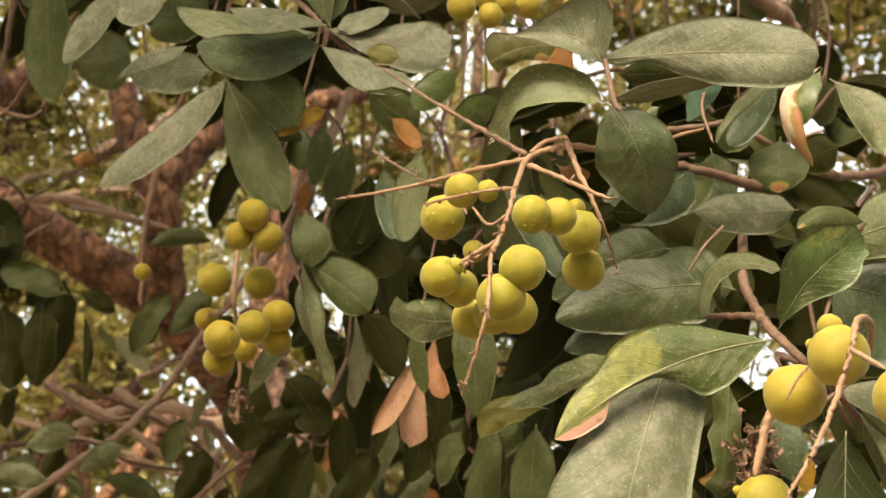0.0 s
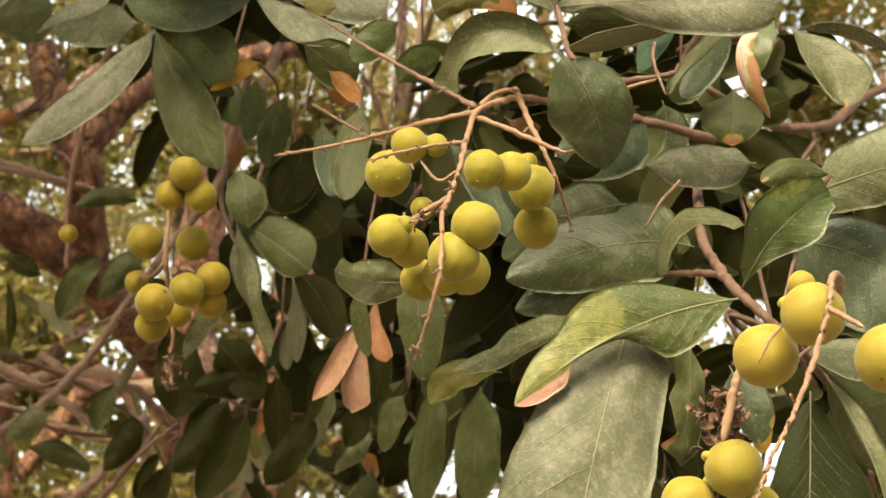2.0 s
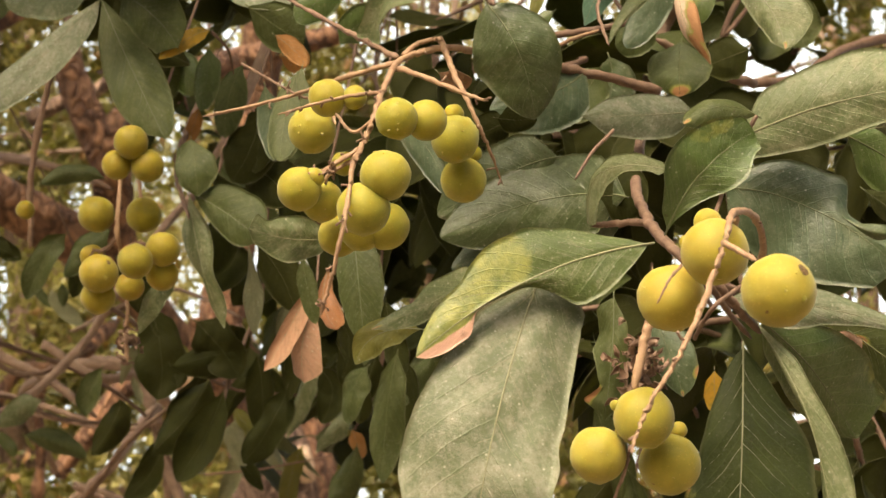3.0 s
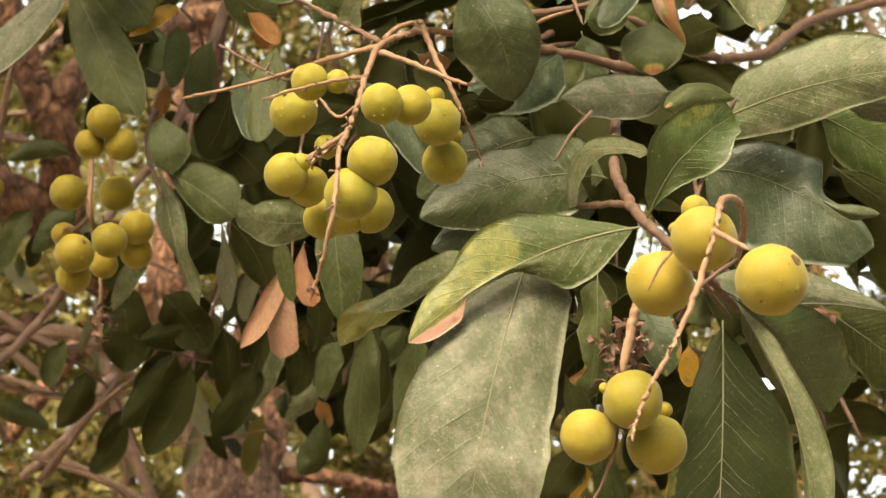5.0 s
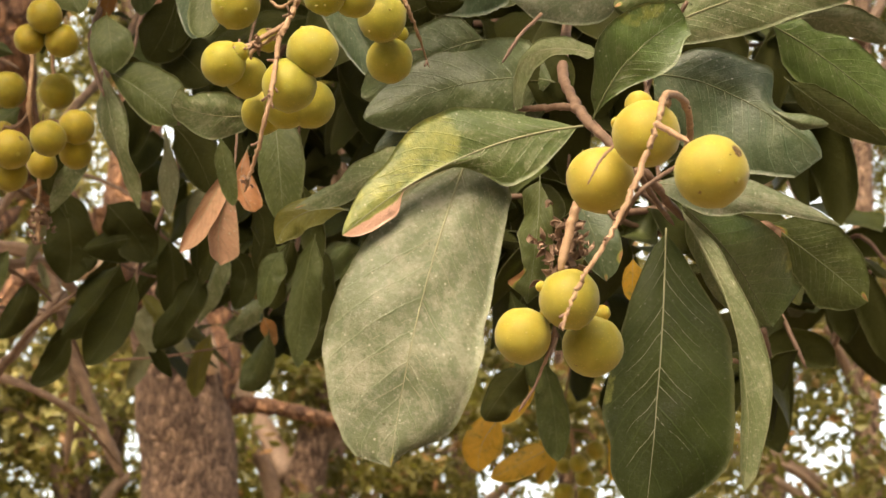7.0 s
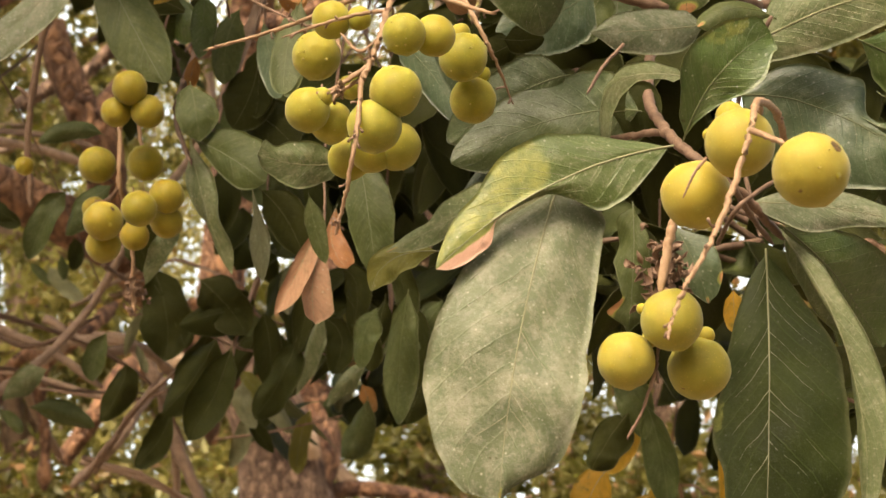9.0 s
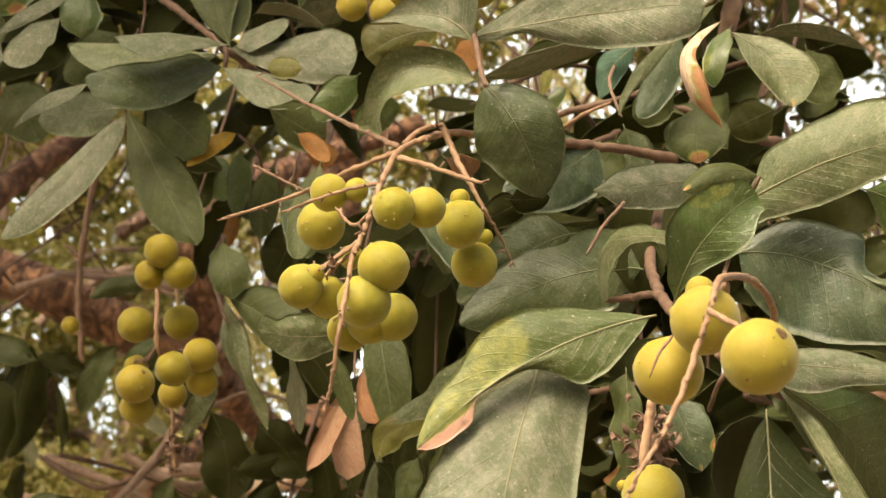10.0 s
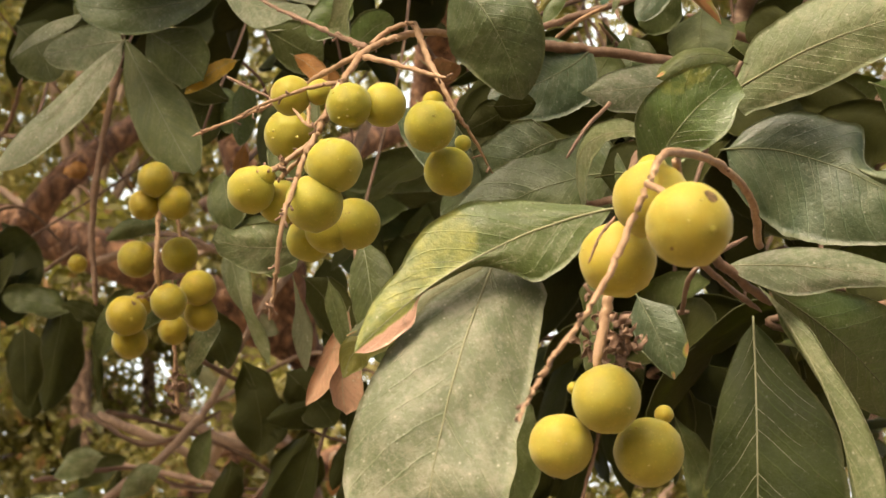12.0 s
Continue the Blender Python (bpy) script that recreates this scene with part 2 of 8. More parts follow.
WOODS = {
    "twig": skin_material("twig_bark", (0.095, 0.054, 0.034), (0.205, 0.124, 0.080), 160),
    "stalk": skin_material("fruit_stalk_skin", (0.235, 0.135, 0.075), (0.41, 0.265, 0.160), 220),
    "dry": skin_material("dry_twig_bark", (0.14, 0.08, 0.05), (0.29, 0.18, 0.12), 220),
    "branch": skin_material("branch_bark", (0.155, 0.098, 0.068), (0.35, 0.24, 0.17), 60),
    "cut": skin_material("cut_wood", (0.42, 0.29, 0.19), (0.66, 0.48, 0.33), 40),
    "fissured": bark_material("fissured_bark", (0.105, 0.046, 0.026), (0.46, 0.24, 0.13), 30, 0.02, 0.6),
    "bark": bark_material("rough_bark", (0.088, 0.046, 0.028), (0.44, 0.285, 0.195), 50, 0.014, 0.5),
}


def fruit_material(name, a, b, c):
    m, N, L, P = material(name)
    ob = N.new("ShaderNodeTexCoord").outputs["Object"]
    rnd = N.new("ShaderNodeObjectInfo").outputs["Random"]
    large, mid, fine = noise_node(N, L, 70, 3, 0.55, ob), noise_node(N, L, 330, 4, 0.65, ob), noise_node(N, L, 1800, 2, 0.6, ob)
    col = mix_node(N, L, math_node(N, L, "MULTIPLY_ADD", large, 1.5, -0.25, clamp=True), a, b)
    col = mix_node(N, L, math_node(N, L, "MULTIPLY", rnd, 0.45), col, c)
    col = mix_node(N, L, math_node(N, L, "MULTIPLY_ADD", mid, 1.2, -0.5, clamp=True), col, scaled(b, 1.04))
    col = mix_node(N, L, math_node(N, L, "MULTIPLY_ADD", noise_node(N, L, 210, 2, 0.5, ob), -24.0, 5.6, clamp=True), col, (0.16, 0.09, 0.02))
    pore = N.new("ShaderNodeTexVoronoi")
    pore.inputs["Scale"].default_value = 650
    L.new(ob, pore.inputs["Vector"])
    col = mix_node(N, L, math_node(N, L, "MULTIPLY_ADD", pore.outputs["Distance"], -4.0, 0.9, clamp=True), col, scaled(b, 1.22))
    L.new(col, P.inputs["Base Color"])
    P.inputs["Roughness"].default_value = 0.60
    P.inputs["Specular IOR Level"].default_value = 0.3
    P.inputs["Subsurface Weight"].default_value = 0.7
    P.inputs["Subsurface Radius"].default_value = (1.0, 0.7, 0.2)
    P.inputs["Subsurface Scale"].default_value = 0.008
    P.inputs["Sheen Weight"].default_value = 0.12
    h = math_node(N, L, "ADD", math_node(N, L, "MULTIPLY", mid, 1.0), math_node(N, L, "MULTIPLY", fine, 0.25))
    L.new(bump_node(N, L, h, 0.22, 0.0005), P.inputs["Normal"])
    return m


FRUIT = fruit_material("fruit_skin", (0.255, 0.206, 0.022), (0.375, 0.305, 0.048), (0.212, 0.214, 0.026))
FRUIT_GREEN = fruit_material("fruit_skin_greenish", (0.238, 0.207, 0.019), (0.352, 0.308, 0.040), (0.190, 0.204, 0.022))
# olive skin darkened to hold the shade over the left cluster
FRUIT_SHADED = fruit_material("fruit_skin_shaded", (0.192, 0.148, 0.010), (0.290, 0.226, 0.017), (0.165, 0.160, 0.013))
FRUIT_DARK = fruit_material("fruit_skin_ripe", (0.20, 0.09, 0.03), (0.30, 0.14, 0.04), (0.15, 0.07, 0.03))
WART = fruit_material("fruit_wart", (0.34, 0.275, 0.05), (0.46, 0.38, 0.11), (0.30, 0.21, 0.05))
BLEMISH = bark_material("fruit_scar", (0.10, 0.06, 0.02), (0.22, 0.13, 0.05), 900, 0.0003, 1)
def vein_material(name, low, high):
    m, N, L, P = material(name)
    L.new(mix_node(N, L, noise_node(N, L, 300), low, high), P.inputs["Base Color"])
    P.inputs["Roughness"].default_value = 0.6
    return m


VEIN = vein_material("leaf_vein", (0.17, 0.175, 0.085), (0.26, 0.255, 0.14))
VEIN_DULL = vein_material("leaf_vein_dull", (0.095, 0.115, 0.045), (0.155, 0.17, 0.075))


# ---- builders ----
def mesh_of(name, verts, faces, mats, slots=None, smooth=True):
    me = bpy.data.meshes.new(name)
    me.from_pydata([tuple(v) for v in verts], [], faces)
    for m in mats:
        me.materials.append(m)
    if slots is not None:
        me.polygons.foreach_set("material_index", slots)
    if smooth:
        me.polygons.foreach_set("use_smooth", [True] * len(me.polygons))
    me.update()
    return me


def thing(name, place, label, category, group=""):
    ob = new(name)
    ob.location = place
    ob.empty_display_size = 0.02
    return tagged(ob, label, category, group)


def part(name, me, parent, label=""):
    ob = new(name, me)
    ob.parent = parent
    return tagged(ob, label)


def unit(a):
    return a / np.maximum(np.linalg.norm(a, axis=-1, keepdims=True), 1e-9)


def half_widths(u, mm):
    """A rim's distance from the midrib along a blade, through the millimetres given from stalk to tip."""
    turn = np.arccos(np.clip(1 - 2 * u, -1, 1))
    at = math.pi * np.arange(1, len(mm) + 1) / (len(mm) + 1)
    full = np.array(mm) / 1000 / np.sin(at)
    knots = spline(np.stack([at, full], -1), 8)
    return np.interp(turn, knots[:, 0], knots[:, 1]) * np.sin(turn)


def leaf_sheet(base, mid, tip, width, side, wide, cup, wave, bites, nu, nv, rng, rims=None):
    """Points of a leaf blade on a grid from base to tip and rim to rim, with its normals."""
    base, mid, tip, side = (np.array(a, float) for a in (base, mid, tip, side))
    ctrl = 2 * mid - 0.5 * (base + tip)
    u = np.linspace(0, 1, nu + 1)
    v = np.linspace(-1, 1, nv + 1)
    c = ((1 - u) ** 2)[:, None] * base + (2 * u * (1 - u))[:, None] * ctrl + (u**2)[:, None] * tip
    t = unit(2 * (1 - u)[:, None] * (ctrl - base) + 2 * u[:, None] * (tip - ctrl) + 1e-9)
    s = unit(side - (t @ side)[:, None] * t)
    n = np.cross(t, s)
    warp = u ** (math.log(0.5) / math.log(wide))
    half = np.clip(1 - np.abs(2 * warp - 1) ** 2.15, 0, 1) ** 0.62 * np.clip(0.30 + u / 0.30, 0, 1)
    half[0], half[-1] = 0.02, 0.05
    p3 = rng.uniform(0, 6.28, 3)[2]
    hw = np.repeat((half * width / 2)[:, None], nv + 1, 1)
    ragged = 1.0
    if rims:
        ragged = 0.35
        low, high = (np.maximum(half_widths(u, mm), 0.0002) for mm in rims)
        half = np.clip((low + high) / width, 0, 1)
        hw = np.where(v[None] < 0, low[:, None], high[:, None])
    for sg in (-1, 1):
        k = rng.uniform(-40, 40)
        rim = np.array([0.10 * noise.noise(Vector((a * 2.2, k, 0.0))) + 0.055 * noise.noise(Vector((a * 6.5, k, 5.0))) + 0.045 * noise.noise(Vector((a * 17, k, 9.0))) + 0.03 * noise.noise(Vector((a * 37, k, 3.0))) for a in u])
        rim = (rim + rng.uniform(-0.06, 0.06)) * ragged
        hw = hw * (1 + rim[:, None] * (np.sign(v)[None] == sg) * np.abs(v)[None])
    for bu, bs, br, bd in bites:
        dent = bd * np.exp(-(((u - bu) / (br * 0.5)) ** 4))
        hw = hw * (1 - dent[:, None] * (np.sign(v)[None] == bs))
    swell = np.sin((u[:, None] - 0.25 * np.abs(v)[None]) * 9.5 * 6.283)
    lift = -cup * width * v[None] ** 2 * half[:, None] * 1.1
    lift = lift + wave * width * np.abs(v)[None] ** 2 * np.sin(8.5 * u[:, None] + np.sign(v)[None] * 1.7 + p3) * half[:, None]
    lift = lift + 0.0045 * width * swell * np.abs(v)[None] * (1 - np.abs(v)[None] ** 4)
    q1, q2 = rng.uniform(-40, 40, 2)
    roll = np.array([[noise.noise(Vector((a * 2.6 + q1, c * 0.9 + q2, 0.0))) + 0.4 * noise.noise(Vector((a * 7 + q2, c * 2.2 + q1, 3.0))) for c in v] for a in u])
    lift = lift + (0.035 + 0.6 * wave) * width * roll * half[:, None]
    lift = lift - 0.012 * width * np.exp(-((v[None] / 0.10) ** 2)) * half[:, None]
    pts = c[:, None] + s[:, None] * (v[None] * hw)[..., None] + n[:, None] * lift[..., None]
    return pts, np.broadcast_to(n[:, None], pts.shape), u, v


def leaf_arrays(pts, nrm, thick, first=0):
    """Vertices and faces of a blade with two sides and a rim."""
    a, b = pts.shape[:2]
    ids = np.arange(a * b).reshape(a, b) + first
    low = ids + a * b
    q = lambda g: np.stack([g[:-1, :-1], g[1:, :-1], g[1:, 1:], g[:-1, 1:]], -1).reshape(-1, 4)
    top, under = q(ids), q(low)[:, ::-1]
    ring = np.concatenate([ids[:-1, 0], ids[-1, :-1], ids[:0:-1, -1], ids[0, :0:-1]])
    nxt = np.roll(ring, -1)
    rim = np.stack([ring, ring + a * b, nxt + a * b, nxt], -1)
    verts = np.concatenate([pts.reshape(-1, 3), (pts - nrm * thick).reshape(-1, 3)])
    return verts, top[:, ::-1], np.roll(under[:, ::-1], 1, axis=1), rim


def tube_arrays(path, radii, sides, first=0):
    path, radii = np.array(path, float), np.array(radii, float)
    t = unit(np.gradient(path, axis=0))
    ref = np.array((0.3, 0.5, 0.81)) if abs(t[0] @ (0.3, 0.5, 0.81)) < 0.9 else np.array((1.0, 0, 0))
    a = unit(np.cross(t, ref))
    b = np.cross(t, a)
    ang = np.arange(sides) * 2 * math.pi / sides
    ring = np.cos(ang)[None, :, None] * a[:, None] + np.sin(ang)[None, :, None] * b[:, None]
    radii = radii if radii.ndim == 2 else np.repeat(radii[:, None], sides, 1)
    verts = (path[:, None] + ring * radii[..., None]).reshape(-1, 3)
    k = len(path)
    ids = np.arange(k * sides).reshape(k, sides) + first
    nx = np.roll(ids, -1, 1)
    faces = np.stack([ids[:-1], nx[:-1], nx[1:], ids[1:]], -1).reshape(-1, 4).tolist()
    faces += [ids[0][::-1].tolist(), ids[-1].tolist()]
    return verts, faces


def spline(points, steps):
    p = np.array(points, float)
    p = np.concatenate([[2 * p[0] - p[1]], p, [2 * p[-1] - p[-2]]])
    out = []
    for i in range(1, len(p) - 2):
        for s in np.arange(steps) / steps:
            a, b, c, d = p[i - 1 : i + 3]
            out.append(0.5 * (2 * b + (c - a) * s + (2 * a - 5 * b + 4 * c - d) * s * s + (3 * b - a - 3 * c + d) * s**3))
    out.append(p[-2])
    return np.array(out)


leaf_count = [0]


def leaf(owner, base, mid, tip, width, side, look_of, wide=0.5, cup=0.08, wave=0.03, wither=(), bites=(), veins=False, left=(), right=()):
    leaf_count[0] += 1
    rng = np.random.default_rng(leaf_count[0])
    nu, nv = (48, 16) if veins else (24, 10)
    o = np.array(owner.location)
    pts, nrm, u, v = leaf_sheet(base, mid, tip, width, side, wide, cup, wave, bites, nu, nv, rng, (left, right) if left else None)
    pts = pts - o
    verts, top, under, rim = leaf_arrays(pts, nrm, 0.0003)
    faces = np.concatenate([top, under, rim])
    slots = [0] * len(top) + [1] * len(under) + [0] * len(rim)
    me = mesh_of("leaf", verts, faces.tolist(), (LEAVES[look_of], LEAVES["under" if look_of not in ("dead", "deadred", "orange", "yellow", "husk") else look_of]), slots)
    uu, vv = np.meshgrid(u, v, indexing="ij")
    flat = np.tile(np.stack([uu, 0.5 + 0.5 * vv], -1).reshape(-1, 2), (2, 1))
    loops = np.empty(len(me.loops), np.int32)
    me.loops.foreach_get("vertex_index", loops)
    me.uv_layers.new(name="leaf").data.foreach_set("uv", flat[loops].ravel().astype(np.float32))
    if wither:
        amount = np.zeros(len(flat))
        for wu, wv, wr, *most in wither:
            d = np.hypot((flat[:, 0] - wu), (flat[:, 1] * 2 - 1 - wv) * 0.28) / wr
            amount = np.maximum(amount, np.clip(1.35 - d, 0, most[0] if most else 1))
        me.attributes.new("wither", "FLOAT", "POINT").data.foreach_set("value", amount.astype(np.float32))
    blade = part("leaf", me, owner)
    rib = VEIN_DULL if look_of in ("mid", "deep", "teal", "shade_dark", "bright") else VEIN
    # midrib, leaf stalk and side veins stand slightly proud of the blade
    centre = pts[:, nv // 2] + nrm[:, nv // 2] * 0.00005
    stem = centre[0] - unit(centre[1] - centre[0]) * 0.0025
    path = np.concatenate([[stem], centre[:-1]])
    rad = np.linspace(0.00048, 0.00014, len(path)) * min(1.0, width / 0.035)
    vs, fs = tube_arrays(path, rad, 5)
    part("midrib", mesh_of("midrib", vs, fs, (LEAVES[look_of] if look_of in ("shade_dark", "mid") and not veins else rib,)), blade)
    if veins:
        allv, allf, at = [], [], 0
        for k in range(7):
            for sg in (-1, 1):
                u0 = 0.06 + 0.112 * k + rng.uniform(-0.035, 0.035)
                reach, bow = rng.uniform(0.55, 0.9), rng.uniform(0.85, 1.15)
                line = []
                for s in np.linspace(0, 1, 7):
                    gu, gv = u0 + 0.27 * reach * s**bow * (1 - 0.3 * u0) + 0.004 * math.sin(9 * s + k), 0.5 + 0.5 * sg * reach * s
                    i, j = min(gu, 0.985) * nu, gv * nv
                    i0, j0 = min(int(i), nu - 1), min(int(j), nv - 1)
                    fi, fj = i - i0, j - j0
                    line.append(pts[i0, j0] * (1 - fi) * (1 - fj) + pts[i0 + 1, j0] * fi * (1 - fj) + pts[i0, j0 + 1] * (1 - fi) * fj + pts[i0 + 1, j0 + 1] * fi * fj)
                vs, fs = tube_arrays(np.array(line) - nrm[0, 0] * 0.00004, np.linspace(0.00018, 0.00006, 7) * min(1.0, width / 0.04), 4, at)
                allv.append(vs)
                allf += fs
                at += len(vs)
        part("venation", mesh_of("venation", np.concatenate(allv), allf, (rib,)), blade)
    return blade


def twig(owner, points, r0, r1, look_of, name, knob=0.15, stubs=0):
    o = np.array(owner.location)
    steps = 10
    path = spline(points, steps) - o
    n = len(path)
    big = r0 > 0.02
    sides = 28 if big else 9
    rng = np.random.default_rng(n * 7 + int(abs(points[0][0]) * 1e4))
    if big:
        path = spline(points, 24) - o
        n = len(path)
    length = np.concatenate([[0], np.cumsum(np.linalg.norm(np.diff(path, axis=0), axis=1))])
    rad = np.linspace(r0, r1, n)[:, None] * np.ones((1, sides))
    for i in range(n):
        for j in range(sides):
            a = 6.283 * j / sides
            q = Vector((math.cos(a) * 1.6, math.sin(a) * 1.6, length[i] / max(r0, 1e-4) * (0.8 if big else 0.35)))
            rad[i, j] *= 1 + knob * (noise.noise(q + Vector((owner.location.x * 9, 0, points[0][2] * 7))) + (0.5 * noise.noise(q * 3.1) if big else 0))
    # swollen nodes
    if not big:
        for k in range(max(1, int(length[-1] / 0.018))):
            c = rng.uniform(0, length[-1])
            rad *= 1 + 0.13 * knob / 0.3 * np.exp(-(((length - c) / (2.2 * r0)) ** 2))[:, None]
        path = path + rng.normal(0, 0.12, path.shape) * np.minimum(r0, 0.003)
    if not big:
        rad[-3:] *= np.array((0.9, 0.7, 0.4))[:, None]
    vs, fs = tube_arrays(path, rad, sides)
    stalk = part(name, mesh_of(name, vs, fs, (WOODS[look_of],)), owner)
    # broken stubs of lost flowers
    allv, allf, at = [], [], 0
    for _ in range(stubs):
        k = rng.integers(2, n - 1)
        d = unit(unit(rng.normal(0, 1, 3)) + 0.6 * unit(path[k] - path[k - 1])) * rng.uniform(0.0015, 0.0050)
        more, extra = tube_arrays(np.array([path[k], path[k] + d * 0.55 + rng.normal(0, 0.0003, 3), path[k] + d]), (0.0006, 0.00045, 0.0006), 6, at)
        allv.append(more)
        allf += extra
        at += len(more)
    if stubs:
        tagged(part("stub_fringe", mesh_of("stub_fringe", np.concatenate(allv), allf, (WOODS["dry"],)), stalk), kind="stuff")
    return stalk


def fruit(owner, centre, radius, spot=False, small=False, rough=False, dark=False, olive=False, green=False):
    rng = np.random.default_rng(int(abs(centre[0]) * 1e5) + int(radius * 1e6))
    rows, cols = (14, 18) if small else (34, 46)
    o = np.array(owner.location)
    off = Vector(rng.uniform(-50, 50, 3))
    turn = Euler(rng.uniform(-0.5, 0.5, 3)).to_matrix()
    verts = [Vector((0, 0, 1))]
    for i in range(1, rows):
        for j in range(cols):
            th, ph = math.pi * i / rows, 2 * math.pi * j / cols
            verts.append(Vector((math.sin(th) * math.cos(ph), math.sin(th) * math.sin(ph), math.cos(th))))
    verts.append(Vector((0, 0, -1)))
    lumps = [(unit(rng.normal(size=3)), rng.uniform(0.03, 0.07) if rough else rng.uniform(0.010, 0.030), rng.uniform(0.06, 0.14)) for _ in range(16 if rough else 9)]
    done = []
    for d in verts:
        r = 1 + 0.030 * noise.noise(d * 1.5 + off) + 0.010 * noise.noise(d * 5 + off)
        # a faint keel and a small point at the foot
        r += 0.018 * math.exp(-((d.x / 0.12) ** 2)) * (1 - d.z * d.z) + 0.05 * math.exp(-((d.z + 1) / 0.012)) - 0.05 * math.exp(-((1 - d.z) / 0.03))
        for way, high, size in lumps:
            r += high * math.exp(-((Vector(way) - d).length / size) ** 2)
        done.append(np.array(turn @ (d * r * Vector((1, 0.97, 0.98)).length / 1.7)) * radius + np.array(centre) - o)
    faces = [(0, 1 + j, 1 + (j + 1) % cols) for j in range(cols)]
    for i in range(rows - 2):
        for j in range(cols):
            a, b = 1 + i * cols + j, 1 + i * cols + (j + 1) % cols
            faces.append((a, a + cols, b + cols, b))
    last, end = 1 + (rows - 2) * cols, len(verts) - 1
    faces += [(end, last + (j + 1) % cols, last + j) for j in range(cols)]
    ob = part("fruit", mesh_of("fruit", done, faces, (FRUIT_DARK if dark else FRUIT_SHADED if olive else FRUIT_GREEN if green else FRUIT,)), owner)
    if not small and not olive:
        # raised corky warts
        vs, fs, at = [], [], 0
        for _ in range(8 if rough else 3):
            way = Vector(unit(rng.normal(size=3) + np.array((0, -0.9, 0.1))))
            m, size, ell = way.to_track_quat("Z", "Y").to_matrix(), rng.uniform(0.035, 0.08) if rough else rng.uniform(0.02, 0.04), rng.uniform(0.4, 1.0)
            for rr, up in ((1.25, -0.02), (0.9, 0.022), (0.45, 0.042)):
                for j in range(8):
                    a, b = size * rr * math.cos(j * 0.7854), size * rr * ell * math.sin(j * 0.7854)
                    vs.append(np.array(m @ Vector((a, b, math.sqrt(1 - a * a - b * b) * 1.005 + up))) * radius + np.array(centre) - o)
            for i in range(2):
                for j in range(8):
                    fs.append((at + i * 8 + j, at + i * 8 + (j + 1) % 8, at + i * 8 + 8 + (j + 1) % 8, at + i * 8 + 8 + j))
            fs.append(tuple(range(at + 16, at + 24)))
            at += 24
        tagged(part("wart_patch", mesh_of("wart_patch", vs, fs, (WART,)), ob), kind="stuff")
    if spot:
        for way, size, flat in ((Vector((0.58, -0.66, 0.42)), 0.17, 0.25), (Vector((0.55, -0.70, -0.38)), 0.10, 0.7)):
            way.normalize()
            m = way.to_track_quat("Z", "Y").to_matrix()
            vs, fs = [], []
            for i in range(6):
                for j in range(24):
                    rr = (i + 0.3) / 5 * size * (1 + 0.22 * noise.noise(Vector((math.cos(j * 0.2618) * 1.7, math.sin(j * 0.2618) * 1.7, size * 50))))
                    zz = math.sqrt(max(0, 1 - rr * rr)) + 0.03 * flat * (1 - i / 5) - (0.012 if i == 5 else 0) + 0.012
                    vs.append(np.array(m @ Vector((rr * math.cos(j * 0.2618), rr * math.sin(j * 0.2618), zz))) * radius * 1.0 + np.array(centre) - o)
            for i in range(5):
                for j in range(24):
                    fs.append((i * 24 + j, (i + 1) * 24 + j, (i + 1) * 24 + (j + 1) % 24, i * 24 + (j + 1) % 24))
            fs.append(tuple(range(24))[::-1])
            part("scar", mesh_of("scar", vs, fs, (BLEMISH if flat < 0.5 else FRUIT,)), ob)
    return ob


def crumple(owner, centre, size, n, seed, apart=False):
    """A knot of shrivelled brown scales."""
    rng = np.random.default_rng(seed)
    o = np.array(owner.location)
    allv, allf, at = [], [], 0
    for _ in range(n):
        b = np.array(centre) - o + rng.normal(0, 0.45, 3) * size * (np.array((1.3, 1.3, 2.4)) if apart else 1)
        d = unit(rng.normal(0, 1, 3)) * size * rng.uniform(0.5, 1.0)
        pts, nrm, _, _ = leaf_sheet(b, b + d * 0.5 + rng.normal(0, 0.2, 3) * size, b + d, size * rng.uniform(0.3, 0.6), rng.normal(0, 1, 3), 0.5, 0.4, 0.2, (), 6, 4, rng)
        v, t, u, r = leaf_arrays(pts, nrm, 0.0003, 0 if apart else at)
        if apart:
            part("dried_scale", mesh_of("dried_scale", v, np.concatenate([t, u, r]).tolist(), (WOODS["dry"],)), owner)
            continue
        allv.append(v)
        allf += np.concatenate([t, u, r]).tolist()
        at += len(v)
    if not apart:
        tagged(part("dried_husk", mesh_of("dried_husk", np.concatenate(allv), allf, (WOODS["dry"],)), owner, "crumpled dark brown scales"), "crumpled dark brown scales", kind="stuff")


